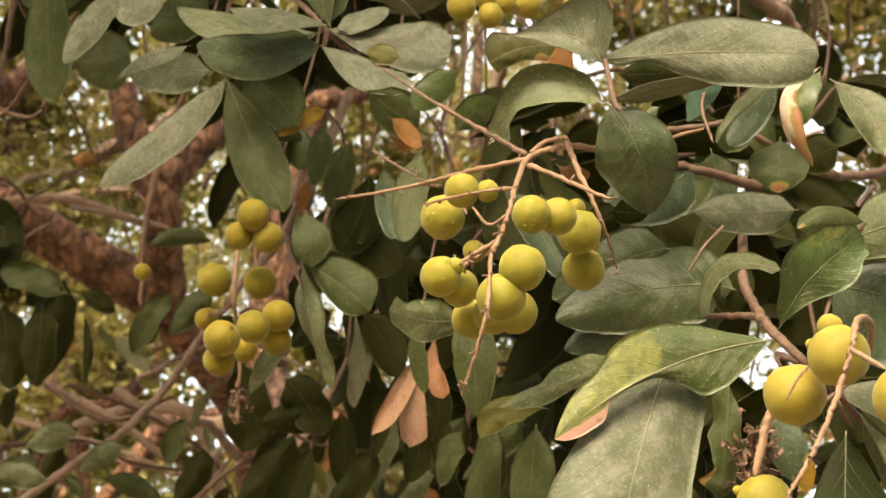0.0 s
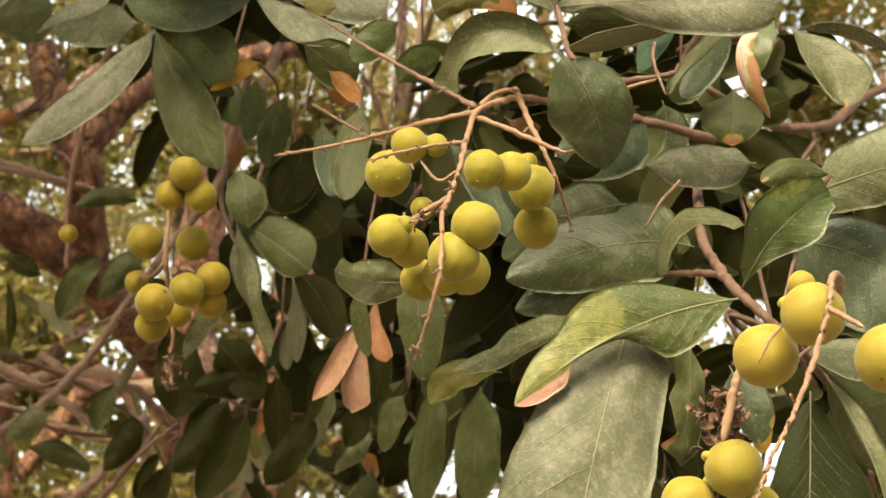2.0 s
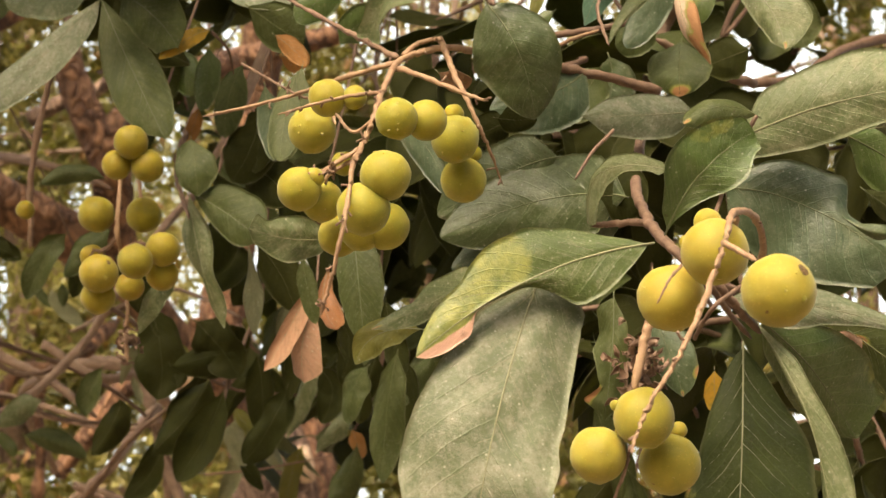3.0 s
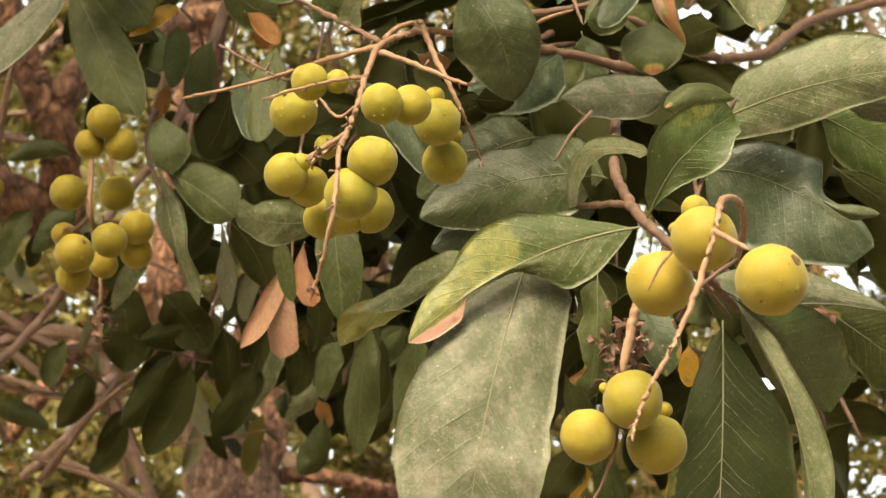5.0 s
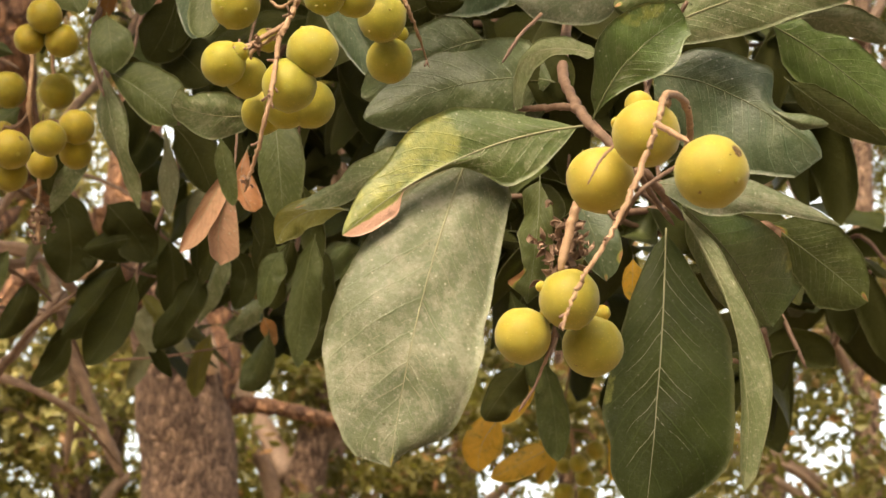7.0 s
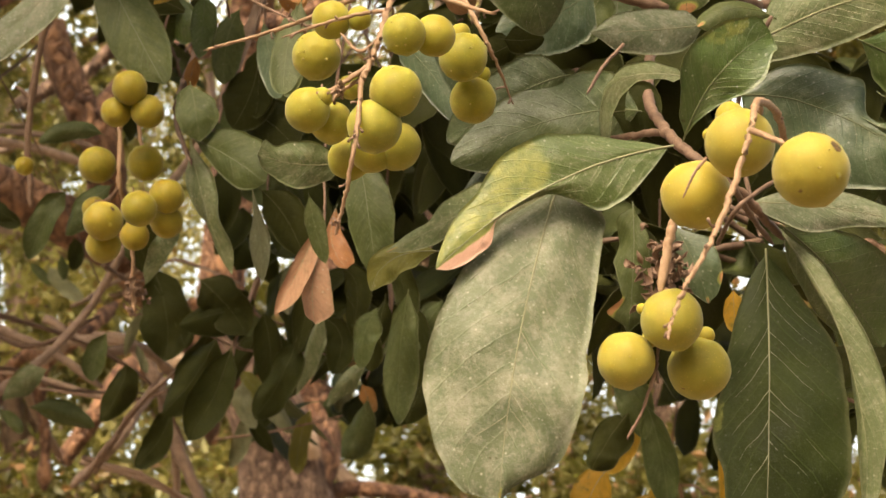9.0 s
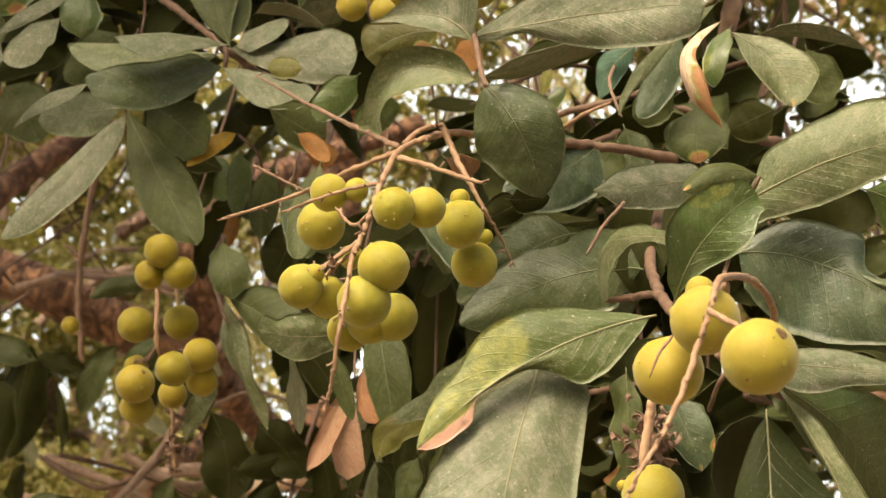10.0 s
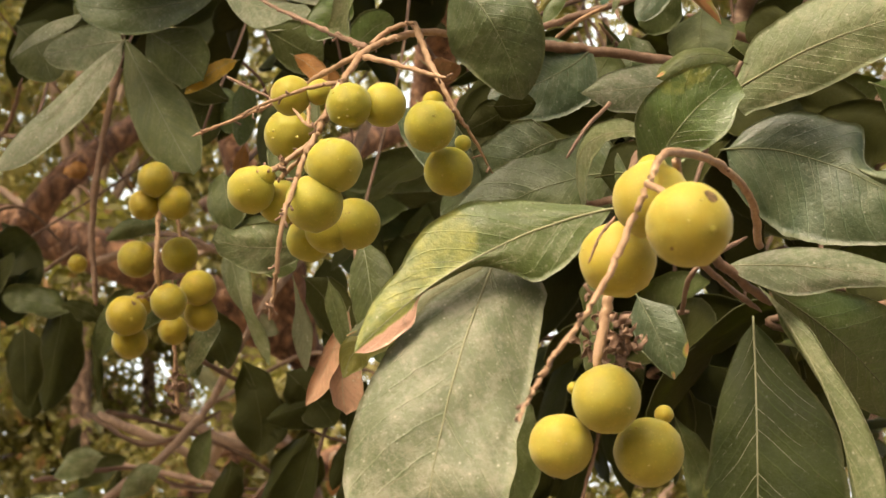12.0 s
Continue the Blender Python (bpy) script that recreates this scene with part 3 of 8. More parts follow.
def clump(name, centre, radii, n, seed, size, look_of):
    """A branch behind, with many hanging leaves of one kind."""
    rng = np.random.default_rng(seed)
    ob = thing(name, centre, "leafy soapberry branch with many drooping leaves coloured dark for the shade", "branch", "leafy branches behind")
    allv, allf, slots, uvs, at = [], [], [], [], 0
    for _ in range(n):
        b = unit(rng.normal(0, 1, 3)) * rng.uniform(0, 1) ** 0.5 * np.array(radii)
        d = unit(np.array((rng.normal(0, 0.8), rng.normal(0, 0.6), rng.normal(-0.6, 0.6)))) * size * rng.uniform(1.2, 2.6)
        sag = np.array((rng.normal(0, 0.006), rng.normal(0, 0.008), rng.uniform(0, 0.016)))
        pts, nrm, u, v = leaf_sheet(b, b + d * 0.5 + sag, b + d, size * rng.uniform(0.55, 1.1), (1, rng.normal(0, 1.2), rng.normal(0, 0.6)), rng.uniform(0.42, 0.62), rng.uniform(-0.05, 0.2), 0.07, (), 10, 4, rng)
        vs, t, un, r = leaf_arrays(pts, nrm, 0.0004, at)
        uu, vv = np.meshgrid(u, v, indexing="ij")
        uvs.append(np.tile(np.stack([uu, 0.5 + 0.5 * vv], -1).reshape(-1, 2), (2, 1)))
        allv.append(vs)
        allf += np.concatenate([t, un, r]).tolist()
        slots += [0] * len(t) + [1] * (len(un) + len(r))
        at += len(vs)
    me = mesh_of("foliage", np.concatenate(allv), allf, (LEAVES[look_of], LEAVES["mid"]), slots)
    flat = np.concatenate(uvs)
    loops = np.empty(len(me.loops), np.int32)
    me.loops.foreach_get("vertex_index", loops)
    me.uv_layers.new(name="leaf").data.foreach_set("uv", flat[loops].ravel().astype(np.float32))
    tagged(part("foliage", me, ob), kind="stuff")
    c = np.array(centre)
    twig(ob, (tuple(c), tuple(c + (rng.uniform(-0.07, 0.07), 0.28, 0.22)), tuple(c + (rng.uniform(-0.15, 0.15), 0.55, 0.5)), (c[0] * 0.9, c[1] + 0.75, max(2.75, c[2] + 0.8))), 0.0014, 0.0022, "twig", "stem")
    for _ in range(3):
        a, b = (c + rng.uniform(-1, 1, 3) * np.array(radii) for _ in range(2))
        twig(ob, (tuple(a), tuple((a + b) / 2 + rng.normal(0, 0.03, 3)), tuple(b)), 0.0024, 0.0016, "twig", "twig")
    return ob


# ---- ground and distance ----
m_ground, gn, gl, gp = material("dry_ground")
g_ob = gn.new("ShaderNodeTexCoord").outputs["Object"]
gl.new(mix_node(gn, gl, math_node(gn, gl, "MULTIPLY_ADD", noise_node(gn, gl, 1.2, 6, 0.7, g_ob), 2.5, -0.8, clamp=True), (0.16, 0.12, 0.08), (0.32, 0.25, 0.17)), gp.inputs["Base Color"])
gp.inputs["Roughness"].default_value = 0.95
gl.new(bump_node(gn, gl, noise_node(gn, gl, 14, 6, 0.7, g_ob), 0.7, 0.05), gp.inputs["Normal"])
grid = 60
gx = np.sign(np.linspace(-1, 1, grid + 1)) * np.abs(np.linspace(-1, 1, grid + 1)) ** 3 * 1500
gv = [(x, y, -0.02 + 0.12 * noise.noise(Vector((x * 0.15, y * 0.15, 0)))) for x in gx for y in gx]
gf = [(i * (grid + 1) + j, (i + 1) * (grid + 1) + j, (i + 1) * (grid + 1) + j + 1, i * (grid + 1) + j + 1) for i in range(grid) for j in range(grid)]
ground = tagged(new("ground", mesh_of("ground", gv, gf, (m_ground,))), "dry pale brown earth under the trees", "ground", kind="structure")


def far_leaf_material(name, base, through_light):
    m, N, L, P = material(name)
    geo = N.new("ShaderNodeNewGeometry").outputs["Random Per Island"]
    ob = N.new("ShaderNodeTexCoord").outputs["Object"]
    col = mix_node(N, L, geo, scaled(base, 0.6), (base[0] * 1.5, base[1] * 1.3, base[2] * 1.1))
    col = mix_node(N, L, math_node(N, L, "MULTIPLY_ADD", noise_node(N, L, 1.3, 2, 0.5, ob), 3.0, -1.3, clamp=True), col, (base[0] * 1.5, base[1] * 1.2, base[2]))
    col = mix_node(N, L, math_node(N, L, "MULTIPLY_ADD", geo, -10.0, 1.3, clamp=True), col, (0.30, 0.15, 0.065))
    L.new(col, P.inputs["Base Color"])
    P.inputs["Roughness"].default_value = 0.5
    tr, mx = N.new("ShaderNodeBsdfTranslucent"), N.new("ShaderNodeMixShader")
    L.new(mix_node(N, L, 0.5, col, (0.34, 0.34, 0.04)), tr.inputs[0])
    mx.inputs[0].default_value = through_light
    L.new(P.outputs[0], mx.inputs[1])
    L.new(tr.outputs[0], mx.inputs[2])
    L.new(mx.outputs[0], N["Material Output"].inputs[0])
    return m


# far foliage in three tones, with sunlight and shade put into the colour
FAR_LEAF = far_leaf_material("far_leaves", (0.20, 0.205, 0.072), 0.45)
FAR_SUNLIT = far_leaf_material("far_leaves_sunlit", (0.44, 0.45, 0.21), 0.5)
FAR_SHADED = far_leaf_material("far_leaves_shaded", (0.10, 0.105, 0.03), 0.40)


def crown(owner, centres, sizes, count, leaf_size, seed, mat):
    """Many small bent leaves in clouds round the given centres."""
    rng = np.random.default_rng(seed)
    o = np.array(owner.location)
    pick = rng.integers(0, len(centres), count)
    way = unit(rng.normal(0, 1, (count, 3)))
    b = np.array(centres)[pick] + way * (rng.uniform(0.15, 1, count) ** 0.6)[:, None] * np.array(sizes)[pick] - o
    d = unit(rng.normal(0, 1, (count, 3)) + (0, 0, -0.5)) * (leaf_size * rng.uniform(0.6, 1.4, count))[:, None]
    s = unit(np.cross(d, rng.normal(0, 1, (count, 3)))) * (leaf_size * rng.uniform(0.2, 0.34, count))[:, None]
    n = unit(np.cross(d, s)) * leaf_size * 0.10
    verts = np.stack([b, b + d * 0.45 + s - n, b + d * 0.5 + n, b + d * 0.45 - s - n, b + d], 1).reshape(-1, 3)
    k = np.arange(count)[:, None] * 5
    faces = np.concatenate([k + (0, 1, 2), k + (0, 2, 3), k + (1, 4, 2), k + (2, 4, 3)])
    return tagged(part("crown", mesh_of("crown", verts, faces.tolist(), (mat,), smooth=False), owner), kind="stuff")


def shade_canopy(owner):
    """A crown overhead, out of view, added to shade the leaves further in."""
    rng = np.random.default_rng(77)
    centres = []
    for _ in range(80):
        high = rng.uniform(2.6, 4.3)
        deep = rng.uniform(1.05 - 0.8 * (high - 2.5), 3.2)
        centres.append((rng.uniform(-2.6, 2.4), deep, max(high, 2.1 + 0.56 * deep)))
    # two more unseen leaf clouds that darken the left cluster
    centres += [(-0.45, 0.45, 2.72), (-0.72, 0.5, 2.7)]
    return crown(owner, centres, [(0.45, 0.45, 0.28)] * (len(centres) - 2) + [(0.24, 0.24, 0.15)] * 2, 11500, 0.12, 78, FAR_SHADED)


def far_tree(x, y, height, radius, spread, count, seed, mat, leaf_size=0.09, low=0.8):
    rng = np.random.default_rng(seed)
    ob = thing("background_tree", (x, y, 0), "leafy tree with a brown trunk, out of focus behind or added out of view", "tree", "trees in the background")
    lean = rng.uniform(-0.3, 0.3, 2)
    top = (x + lean[0], y + lean[1], height * 0.75)
    twig(ob, ((x, y, -0.1), (x + lean[0] * 0.3, y, height * 0.25), (x + lean[0] * 0.6, y + lean[1], height * 0.5), top), radius, radius * 0.4, "bark", "trunk", 0.1)
    centres, sizes = [], []
    for k in range(82):
        a, h = rng.uniform(0, 6.283), rng.uniform(low, height)
        r = spread * rng.uniform(0.25, 1.0)
        c = (x + math.cos(a) * r, y + math.sin(a) * r, h)
        centres.append(c)
        q = spread * rng.uniform(0.15, 0.31)
        sizes.append((q, q, q * 0.7))
        if k % 6 == 0:
            s = (x + lean[0] * 0.5, y + lean[1] * 0.5, max(0.6, min(h - 0.5, height * 0.6)))
            twig(ob, (s, tuple((np.array(s) + c) / 2 + (0, 0, 0.15)), c), radius * 0.35, radius * 0.1, "branch", "limb")
    crown(ob, centres, sizes, count, leaf_size, seed, mat)
    return ob


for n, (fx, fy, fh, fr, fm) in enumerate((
    (-3.3, 8.2, 5.5, 1.7, FAR_SUNLIT), (-1.9, 9.6, 6.0, 1.9, FAR_SUNLIT), (-0.5, 8.0, 5.2, 1.5, FAR_SHADED), (0.9, 9.4, 6.0, 1.8, FAR_LEAF), (-3.0, 6.9, 4.6, 1.3, FAR_SHADED), (-4.5, 8.0, 5.0, 1.5, FAR_LEAF),
    (2.2, 8.0, 5.2, 1.6, FAR_SHADED), (3.6, 9.0, 6.0, 1.8, FAR_LEAF), (-5.0, 9.0, 6.5, 2.1, FAR_LEAF), (-4.2, 6.6, 5.0, 1.5, FAR_SHADED), (-7.5, 12.0, 8.0, 2.8, FAR_LEAF), (-2.6, 12.5, 8.0, 2.8, FAR_SUNLIT), (-4.6, 12.2, 8.0, 2.6, FAR_SHADED), (-0.9, 14.0, 8.0, 2.8, FAR_SHADED), (2.6, 12.0, 8.0, 2.6, FAR_SHADED), (0.2, 13.0, 7.5, 2.8, FAR_LEAF), (5.4, 13.0, 7.5, 2.8, FAR_LEAF), (-1.7, 7.6, 1.2, 0.7, FAR_LEAF), (-2.5, 7.5, 3.2, 1.0, FAR_LEAF), (-3.7, 10.8, 5.6, 1.6, FAR_SUNLIT), (-0.75, 7.0, 1.2, 0.75, FAR_SHADED))):
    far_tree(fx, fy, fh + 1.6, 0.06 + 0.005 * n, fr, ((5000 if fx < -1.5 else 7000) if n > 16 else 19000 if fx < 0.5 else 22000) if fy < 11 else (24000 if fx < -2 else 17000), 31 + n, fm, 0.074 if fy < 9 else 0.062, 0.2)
# unseen trees added behind and beside the camera to cut the low sky light
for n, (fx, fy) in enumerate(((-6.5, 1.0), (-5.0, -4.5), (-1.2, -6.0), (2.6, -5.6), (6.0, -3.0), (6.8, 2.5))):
    far_tree(fx, fy, 6.5, 0.16, 2.3, 7000, 51 + n, FAR_SHADED, 0.17, 0.4)

# hazy bright distance behind the trees
m_haze, hn, hl, hp = material("pale_haze")
h_em = hn.new("ShaderNodeEmission")
h_em.inputs[0].default_value, h_em.inputs[1].default_value = (0.80, 0.91, 1.0, 1), 1.15
hl.new(h_em.outputs[0], hn["Material Output"].inputs[0])
hv = [(400 * math.sin(radians(a)), 400 * math.cos(radians(a)), z) for a in range(-50, 51, 5) for z in (-5, 220)]
hf = [(2 * i, 2 * i + 1, 2 * i + 3, 2 * i + 2) for i in range(20)]
tagged(new("backdrop", mesh_of("backdrop", hv, hf, (m_haze,))), "pale bright hazy sky behind the trees", "sky", kind="structure")

# ---- the soapberry tree, near to far ----

front_sprig = thing("leafy_twig", (0.0606, 0.5855, 1.7347), "green soapberry twig with large dusty folded leaves", "twig", "leafy twigs of the soapberry tree")
twig(front_sprig, ((0.0720, 0.7685, 1.8487), (0.0666, 0.7373, 1.8240), (0.0613, 0.6872, 1.7913), (0.0628, 0.6458, 1.7672), (0.0681, 0.6231, 1.7517), (0.0770, 0.6150, 1.7403), (0.0866, 0.6164, 1.7323), (0.0974, 0.6278, 1.7252), (0.1101, 0.6495, 1.7172)), 0.00263, 0.00169, "twig", "twig")
twig(front_sprig, ((0.0642, 0.6413, 1.7636), (0.0537, 0.6608, 1.7683), (0.0432, 0.6707, 1.7698), (0.0386, 0.6752, 1.7730)), 0.00169, 0.00127, "twig", "side_twig")
leaf(front_sprig, (0.0164, 0.5867, 1.7282), (-0.0003, 0.5621, 1.6658), (-0.0096, 0.5621, 1.6081), 0.0597, (0.9843, 0.0208, -0.1756), "pale", wide=0.58, cup=0.1, wave=0.07, wither=[(1, 0.1, 0.05, 0.6)], veins=True, left=(1.2, 3.5, 7.2, 12.5, 17.2, 20.2, 24.0, 27.5, 30.0, 32.5, 33.2, 32.5, 30.0, 27.2, 24.5, 20.5, 17.8, 13.5, 10.5), right=(12.2, 16.2, 20.8, 21.2, 22.0, 22.5, 23.2, 24.2, 24.8, 24.2, 26.5, 25.8, 25.0, 23.0, 20.8, 15.0, 5.5, 2.5, 0.6))
leaf(front_sprig, (0.0587, 0.5815, 1.7402), (0.0122, 0.5673, 1.7230), (-0.0295, 0.5625, 1.6926), 0.0357, (0.4425, 0.0505, -0.8954), "fresh", wide=0.5, cup=0.1, wave=0.06, wither=[(0.97, 0.5, 0.13), (0.88, 0.75, 0.17), (0.79, 0.9, 0.12), (0.70, 1.0, 0.06), (0.74, -0.6, 0.30, 0.42)], veins=True, left=(0.6, 1.0, 2.8, 4.8, 7.0, 10.2, 13.8, 16.2, 19.5, 19.5, 18.8, 15.8, 11.8, 10.8, 9.0, 6.5, 4.2, 2.3, 0.8), right=(0.6, 2.5, 5.2, 8.2, 11.5, 14.8, 16.2, 16.2, 8.0, 2.3, 1.0, 0.6, 0.6, 6.5, 6.5, 6.2, 4.8, 3.0, 1.0))
leaf(front_sprig, (0.0212, 0.5914, 1.7303), (0.0035, 0.5859, 1.7209), (-0.0155, 0.5781, 1.7076), 0.0107, (0.5236, 0.0096, -0.8519), "under", wave=0.04)
leaf(front_sprig, (-0.0029, 0.6155, 1.7374), (-0.0304, 0.6376, 1.7272), (-0.0557, 0.6493, 1.7184), 0.0145, (0.3005, -0.0300, -0.9533), "dusty", wide=0.45, cup=0.1, veins=True, wither=[(1, 0, 0.1)], left=(0.6, 2.0, 4.5, 7.8, 8.2, 8.5, 7.8, 4.2, 4.0, 3.5, 2.3, 1.2, 0.6), right=(0.6, 1.5, 2.5, 3.3, 4.0, 4.2, 5.0, 6.0, 5.2, 4.0, 2.8, 1.0, 0.6))
leaf(front_sprig, (-0.0356, 0.6641, 1.7211), (-0.0561, 0.6744, 1.7202), (-0.0661, 0.6816, 1.7081), 0.0160, (0.3317, -0.1143, -0.9364), "yellowgreen", wave=0.14)
leaf(front_sprig, (0.0565, 0.6927, 1.7888), (0.0204, 0.7124, 1.7928), (-0.0311, 0.7252, 1.7774), 0.0417, (0.1315, 0.0066, -0.9913), "deep", wide=0.45, cup=0.12, veins=True, wave=0.05)
leaf(front_sprig, (0.0626, 0.7029, 1.7888), (0.0207, 0.7246, 1.7806), (-0.0260, 0.7377, 1.7640), 0.0362, (0.2787, 0.0242, -0.9601), "teal", wide=0.4, cup=0.1, veins=True)
leaf(front_sprig, (0.0254, 0.7137, 1.8141), (0.0016, 0.7247, 1.8088), (-0.0331, 0.7380, 1.7911), 0.0334, (0.3952, 0.0877, -0.9144), "deep", veins=True)
leaf(front_sprig, (0.0450, 0.6976, 1.7901), (0.0569, 0.6976, 1.7901), (0.0674, 0.6980, 1.7875), 0.0263, (0.1163, -0.2700, 0.9558), "shade_dark")
leaf(front_sprig, (0.0710, 0.6277, 1.7830), (0.0440, 0.6522, 1.7886), (0.0392, 0.6709, 1.7689), 0.0160, (0.2660, -0.1096, -0.9577), "dusty", wide=0.42, cup=0.05, left=(2.5, 3.0, 3.8, 5.5, 5.2, 5.5, 3.5, 3.0, 2.0, 3.0, 3.8, 5.2, 7.2), right=(3.0, 2.8, 2.0, 2.5, 2.8, 5.2, 6.2, 7.8, 8.0, 8.5, 8.8, 8.5, 6.2))
leaf(front_sprig, (0.0692, 0.6175, 1.7544), (0.0829, 0.6067, 1.7758), (0.1052, 0.6106, 1.7945), 0.0310, (-0.8287, -0.3394, 0.4451), "bright", wide=0.64, cup=-0.06, wave=0.06, veins=True, wither=[(0.75, 1.0, 0.16, 0.38)], left=(0.6, 1.0, 2.0, 4.2, 6.8, 9.8, 12.5, 13.8, 14.0, 12.0, 9.2, 7.8, 6.8), right=(0.6, 2.0, 5.0, 7.2, 10.5, 15.2, 17.0, 16.2, 15.0, 13.2, 10.5, 8.5, 4.8))
leaf(front_sprig, (0.1076, 0.6190, 1.8040), (0.0927, 0.6135, 1.8063), (0.0762, 0.6099, 1.7979), 0.0157, (0.2602, -0.2745, -0.9257), "mid", cup=0.3, wither=[(1, 0, 0.1)])
leaf(front_sprig, (0.1010, 0.6433, 1.8004), (0.1423, 0.6264, 1.8122), (0.1856, 0.6125, 1.8146), 0.0370, (-0.3102, -0.0546, 0.9491), "dusty", wide=0.48, cup=0.12, veins=True, left=(9.8, 10.8, 12.0, 13.5, 15.0, 15.5, 15.2, 13.5, 12.2, 11.0, 8.2, 4.0, 1.0), right=(0.8, 3.5, 8.2, 15.0, 16.8, 18.8, 20.2, 21.5, 20.0, 17.0, 11.8, 5.2, 1.2))
leaf(front_sprig, (0.0989, 0.6582, 1.7833), (0.1353, 0.6548, 1.7735), (0.1702, 0.6496, 1.7453), 0.0510, (0.4644, -0.1028, 0.8796), "teal", wide=0.52, cup=0.1, wave=0.05, veins=True, left=(13.2, 15.0, 17.5, 20.8, 23.5, 25.8, 27.8, 29.8, 31.5, 31.2, 31.0, 30.2, 28.2, 25.5, 22.5, 19.2, 16.0, 13.8, 10.2), right=(0.6, 1.8, 4.5, 8.0, 11.2, 14.5, 16.8, 18.0, 18.5, 18.8, 19.5, 7.2, 5.5, 5.8, 5.8, 5.2, 3.8, 2.5, 0.6))
leaf(front_sprig, (0.0956, 0.6273, 1.7280), (0.1364, 0.6379, 1.7255), (0.1793, 0.6546, 1.7170), 0.0198, (0.0837, 0.1776, 0.9805), "pale", wide=0.45, cup=0.12, wave=0.05, veins=True, left=(1.0, 4.0, 6.5, 9.0, 10.8, 9.5, 6.5, 4.8, 3.3, 2.5, 1.5, 0.8, 0.6), right=(0.6, 2.3, 4.5, 6.8, 8.2, 9.0, 8.8, 7.5, 6.0, 4.5, 3.0, 1.2, 0.6))
leaf(front_sprig, (0.1110, 0.6487, 1.7221), (0.1378, 0.6821, 1.7052), (0.1630, 0.7170, 1.6796), 0.0406, (0.6150, -0.1230, 0.7789), "bright", wide=0.55, cup=0.1, wave=0.06, veins=True, wither=[(0.8, 0.9, 0.06, 0.38)], left=(0.6, 2.8, 6.0, 10.0, 12.0, 13.8, 14.8, 14.8, 14.2, 12.2, 9.2, 5.8, 2.0), right=(0.6, 2.0, 4.5, 8.2, 13.2, 17.2, 22.0, 24.2, 25.8, 25.0, 23.5, 22.8, 22.2))
leaf(front_sprig, (0.1076, 0.6485, 1.7226), (0.1299, 0.6333, 1.6657), (0.1319, 0.6342, 1.6026), 0.0154, (0.6934, -0.6738, 0.2551), "dusty", wide=0.5, cup=0.2, wave=0.1, veins=True, left=(0.6, 0.6, 1.2, 2.8, 3.5, 2.0, 2.0, 3.8, 4.0, 5.2, 4.8, 3.8, 1.0), right=(0.6, 1.0, 2.8, 5.5, 6.2, 8.0, 10.0, 10.2, 9.2, 7.2, 5.2, 4.0, 1.0))
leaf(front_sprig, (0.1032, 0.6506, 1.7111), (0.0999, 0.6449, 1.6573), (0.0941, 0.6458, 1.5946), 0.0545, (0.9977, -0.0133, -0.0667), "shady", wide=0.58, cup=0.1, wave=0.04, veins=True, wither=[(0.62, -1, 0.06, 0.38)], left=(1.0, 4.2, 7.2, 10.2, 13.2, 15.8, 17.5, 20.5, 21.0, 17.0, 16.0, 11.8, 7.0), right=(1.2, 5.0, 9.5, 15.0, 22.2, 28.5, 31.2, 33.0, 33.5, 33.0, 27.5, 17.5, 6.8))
leaf(front_sprig, (0.1692, 0.7481, 1.7341), (0.1957, 0.7515, 1.7150), (0.2185, 0.7546, 1.6972), 0.0383, (0.6556, -0.4436, 0.6110), "mid", veins=True, wither=[(0.05, 0.0, 0.1), (0.97, 0.2, 0.08)], left=(0.6, 2.3, 5.0, 8.8, 11.8, 13.8, 16.0, 18.0, 19.5, 15.8, 12.5, 7.8, 4.0), right=(1.0, 4.5, 10.0, 13.8, 16.2, 18.8, 18.2, 17.0, 14.5, 10.8, 7.5, 3.3, 0.8))
leaf(front_sprig, (0.1623, 0.7024, 1.8204), (0.1938, 0.7151, 1.8061), (0.2348, 0.7300, 1.7791), 0.0336, (0.5266, -0.1268, 0.8406), "bright", veins=True, cup=0.1)
leaf(front_sprig, (0.1675, 0.6971, 1.7927), (0.1885, 0.6996, 1.7784), (0.2179, 0.7119, 1.7665), 0.0160, (0.4831, -0.6904, 0.5385), "mid", veins=True)
leaf(front_sprig, (0.1680, 0.6729, 1.8151), (0.1911, 0.6827, 1.8169), (0.2175, 0.6939, 1.8109), 0.0152, (0.3249, -0.6218, 0.7126), "pale")
leaf(front_sprig, (0.0629, 0.6142, 1.7162), (0.0693, 0.6119, 1.7001), (0.0739, 0.6146, 1.6851), 0.0188, (0.8824, -0.3360, 0.3293), "teal", wide=0.6, veins=True, wither=[(1, 0, 0.1), (0.75, 1, 0.08, 0.6)], left=(0.6, 2.8, 5.8, 7.0, 7.8, 8.2, 8.8, 7.5, 6.2, 5.2, 3.5, 1.8, 0.8), right=(0.6, 1.5, 3.5, 6.2, 9.8, 9.8, 10.0, 9.5, 8.8, 7.0, 5.2, 2.8, 0.6))
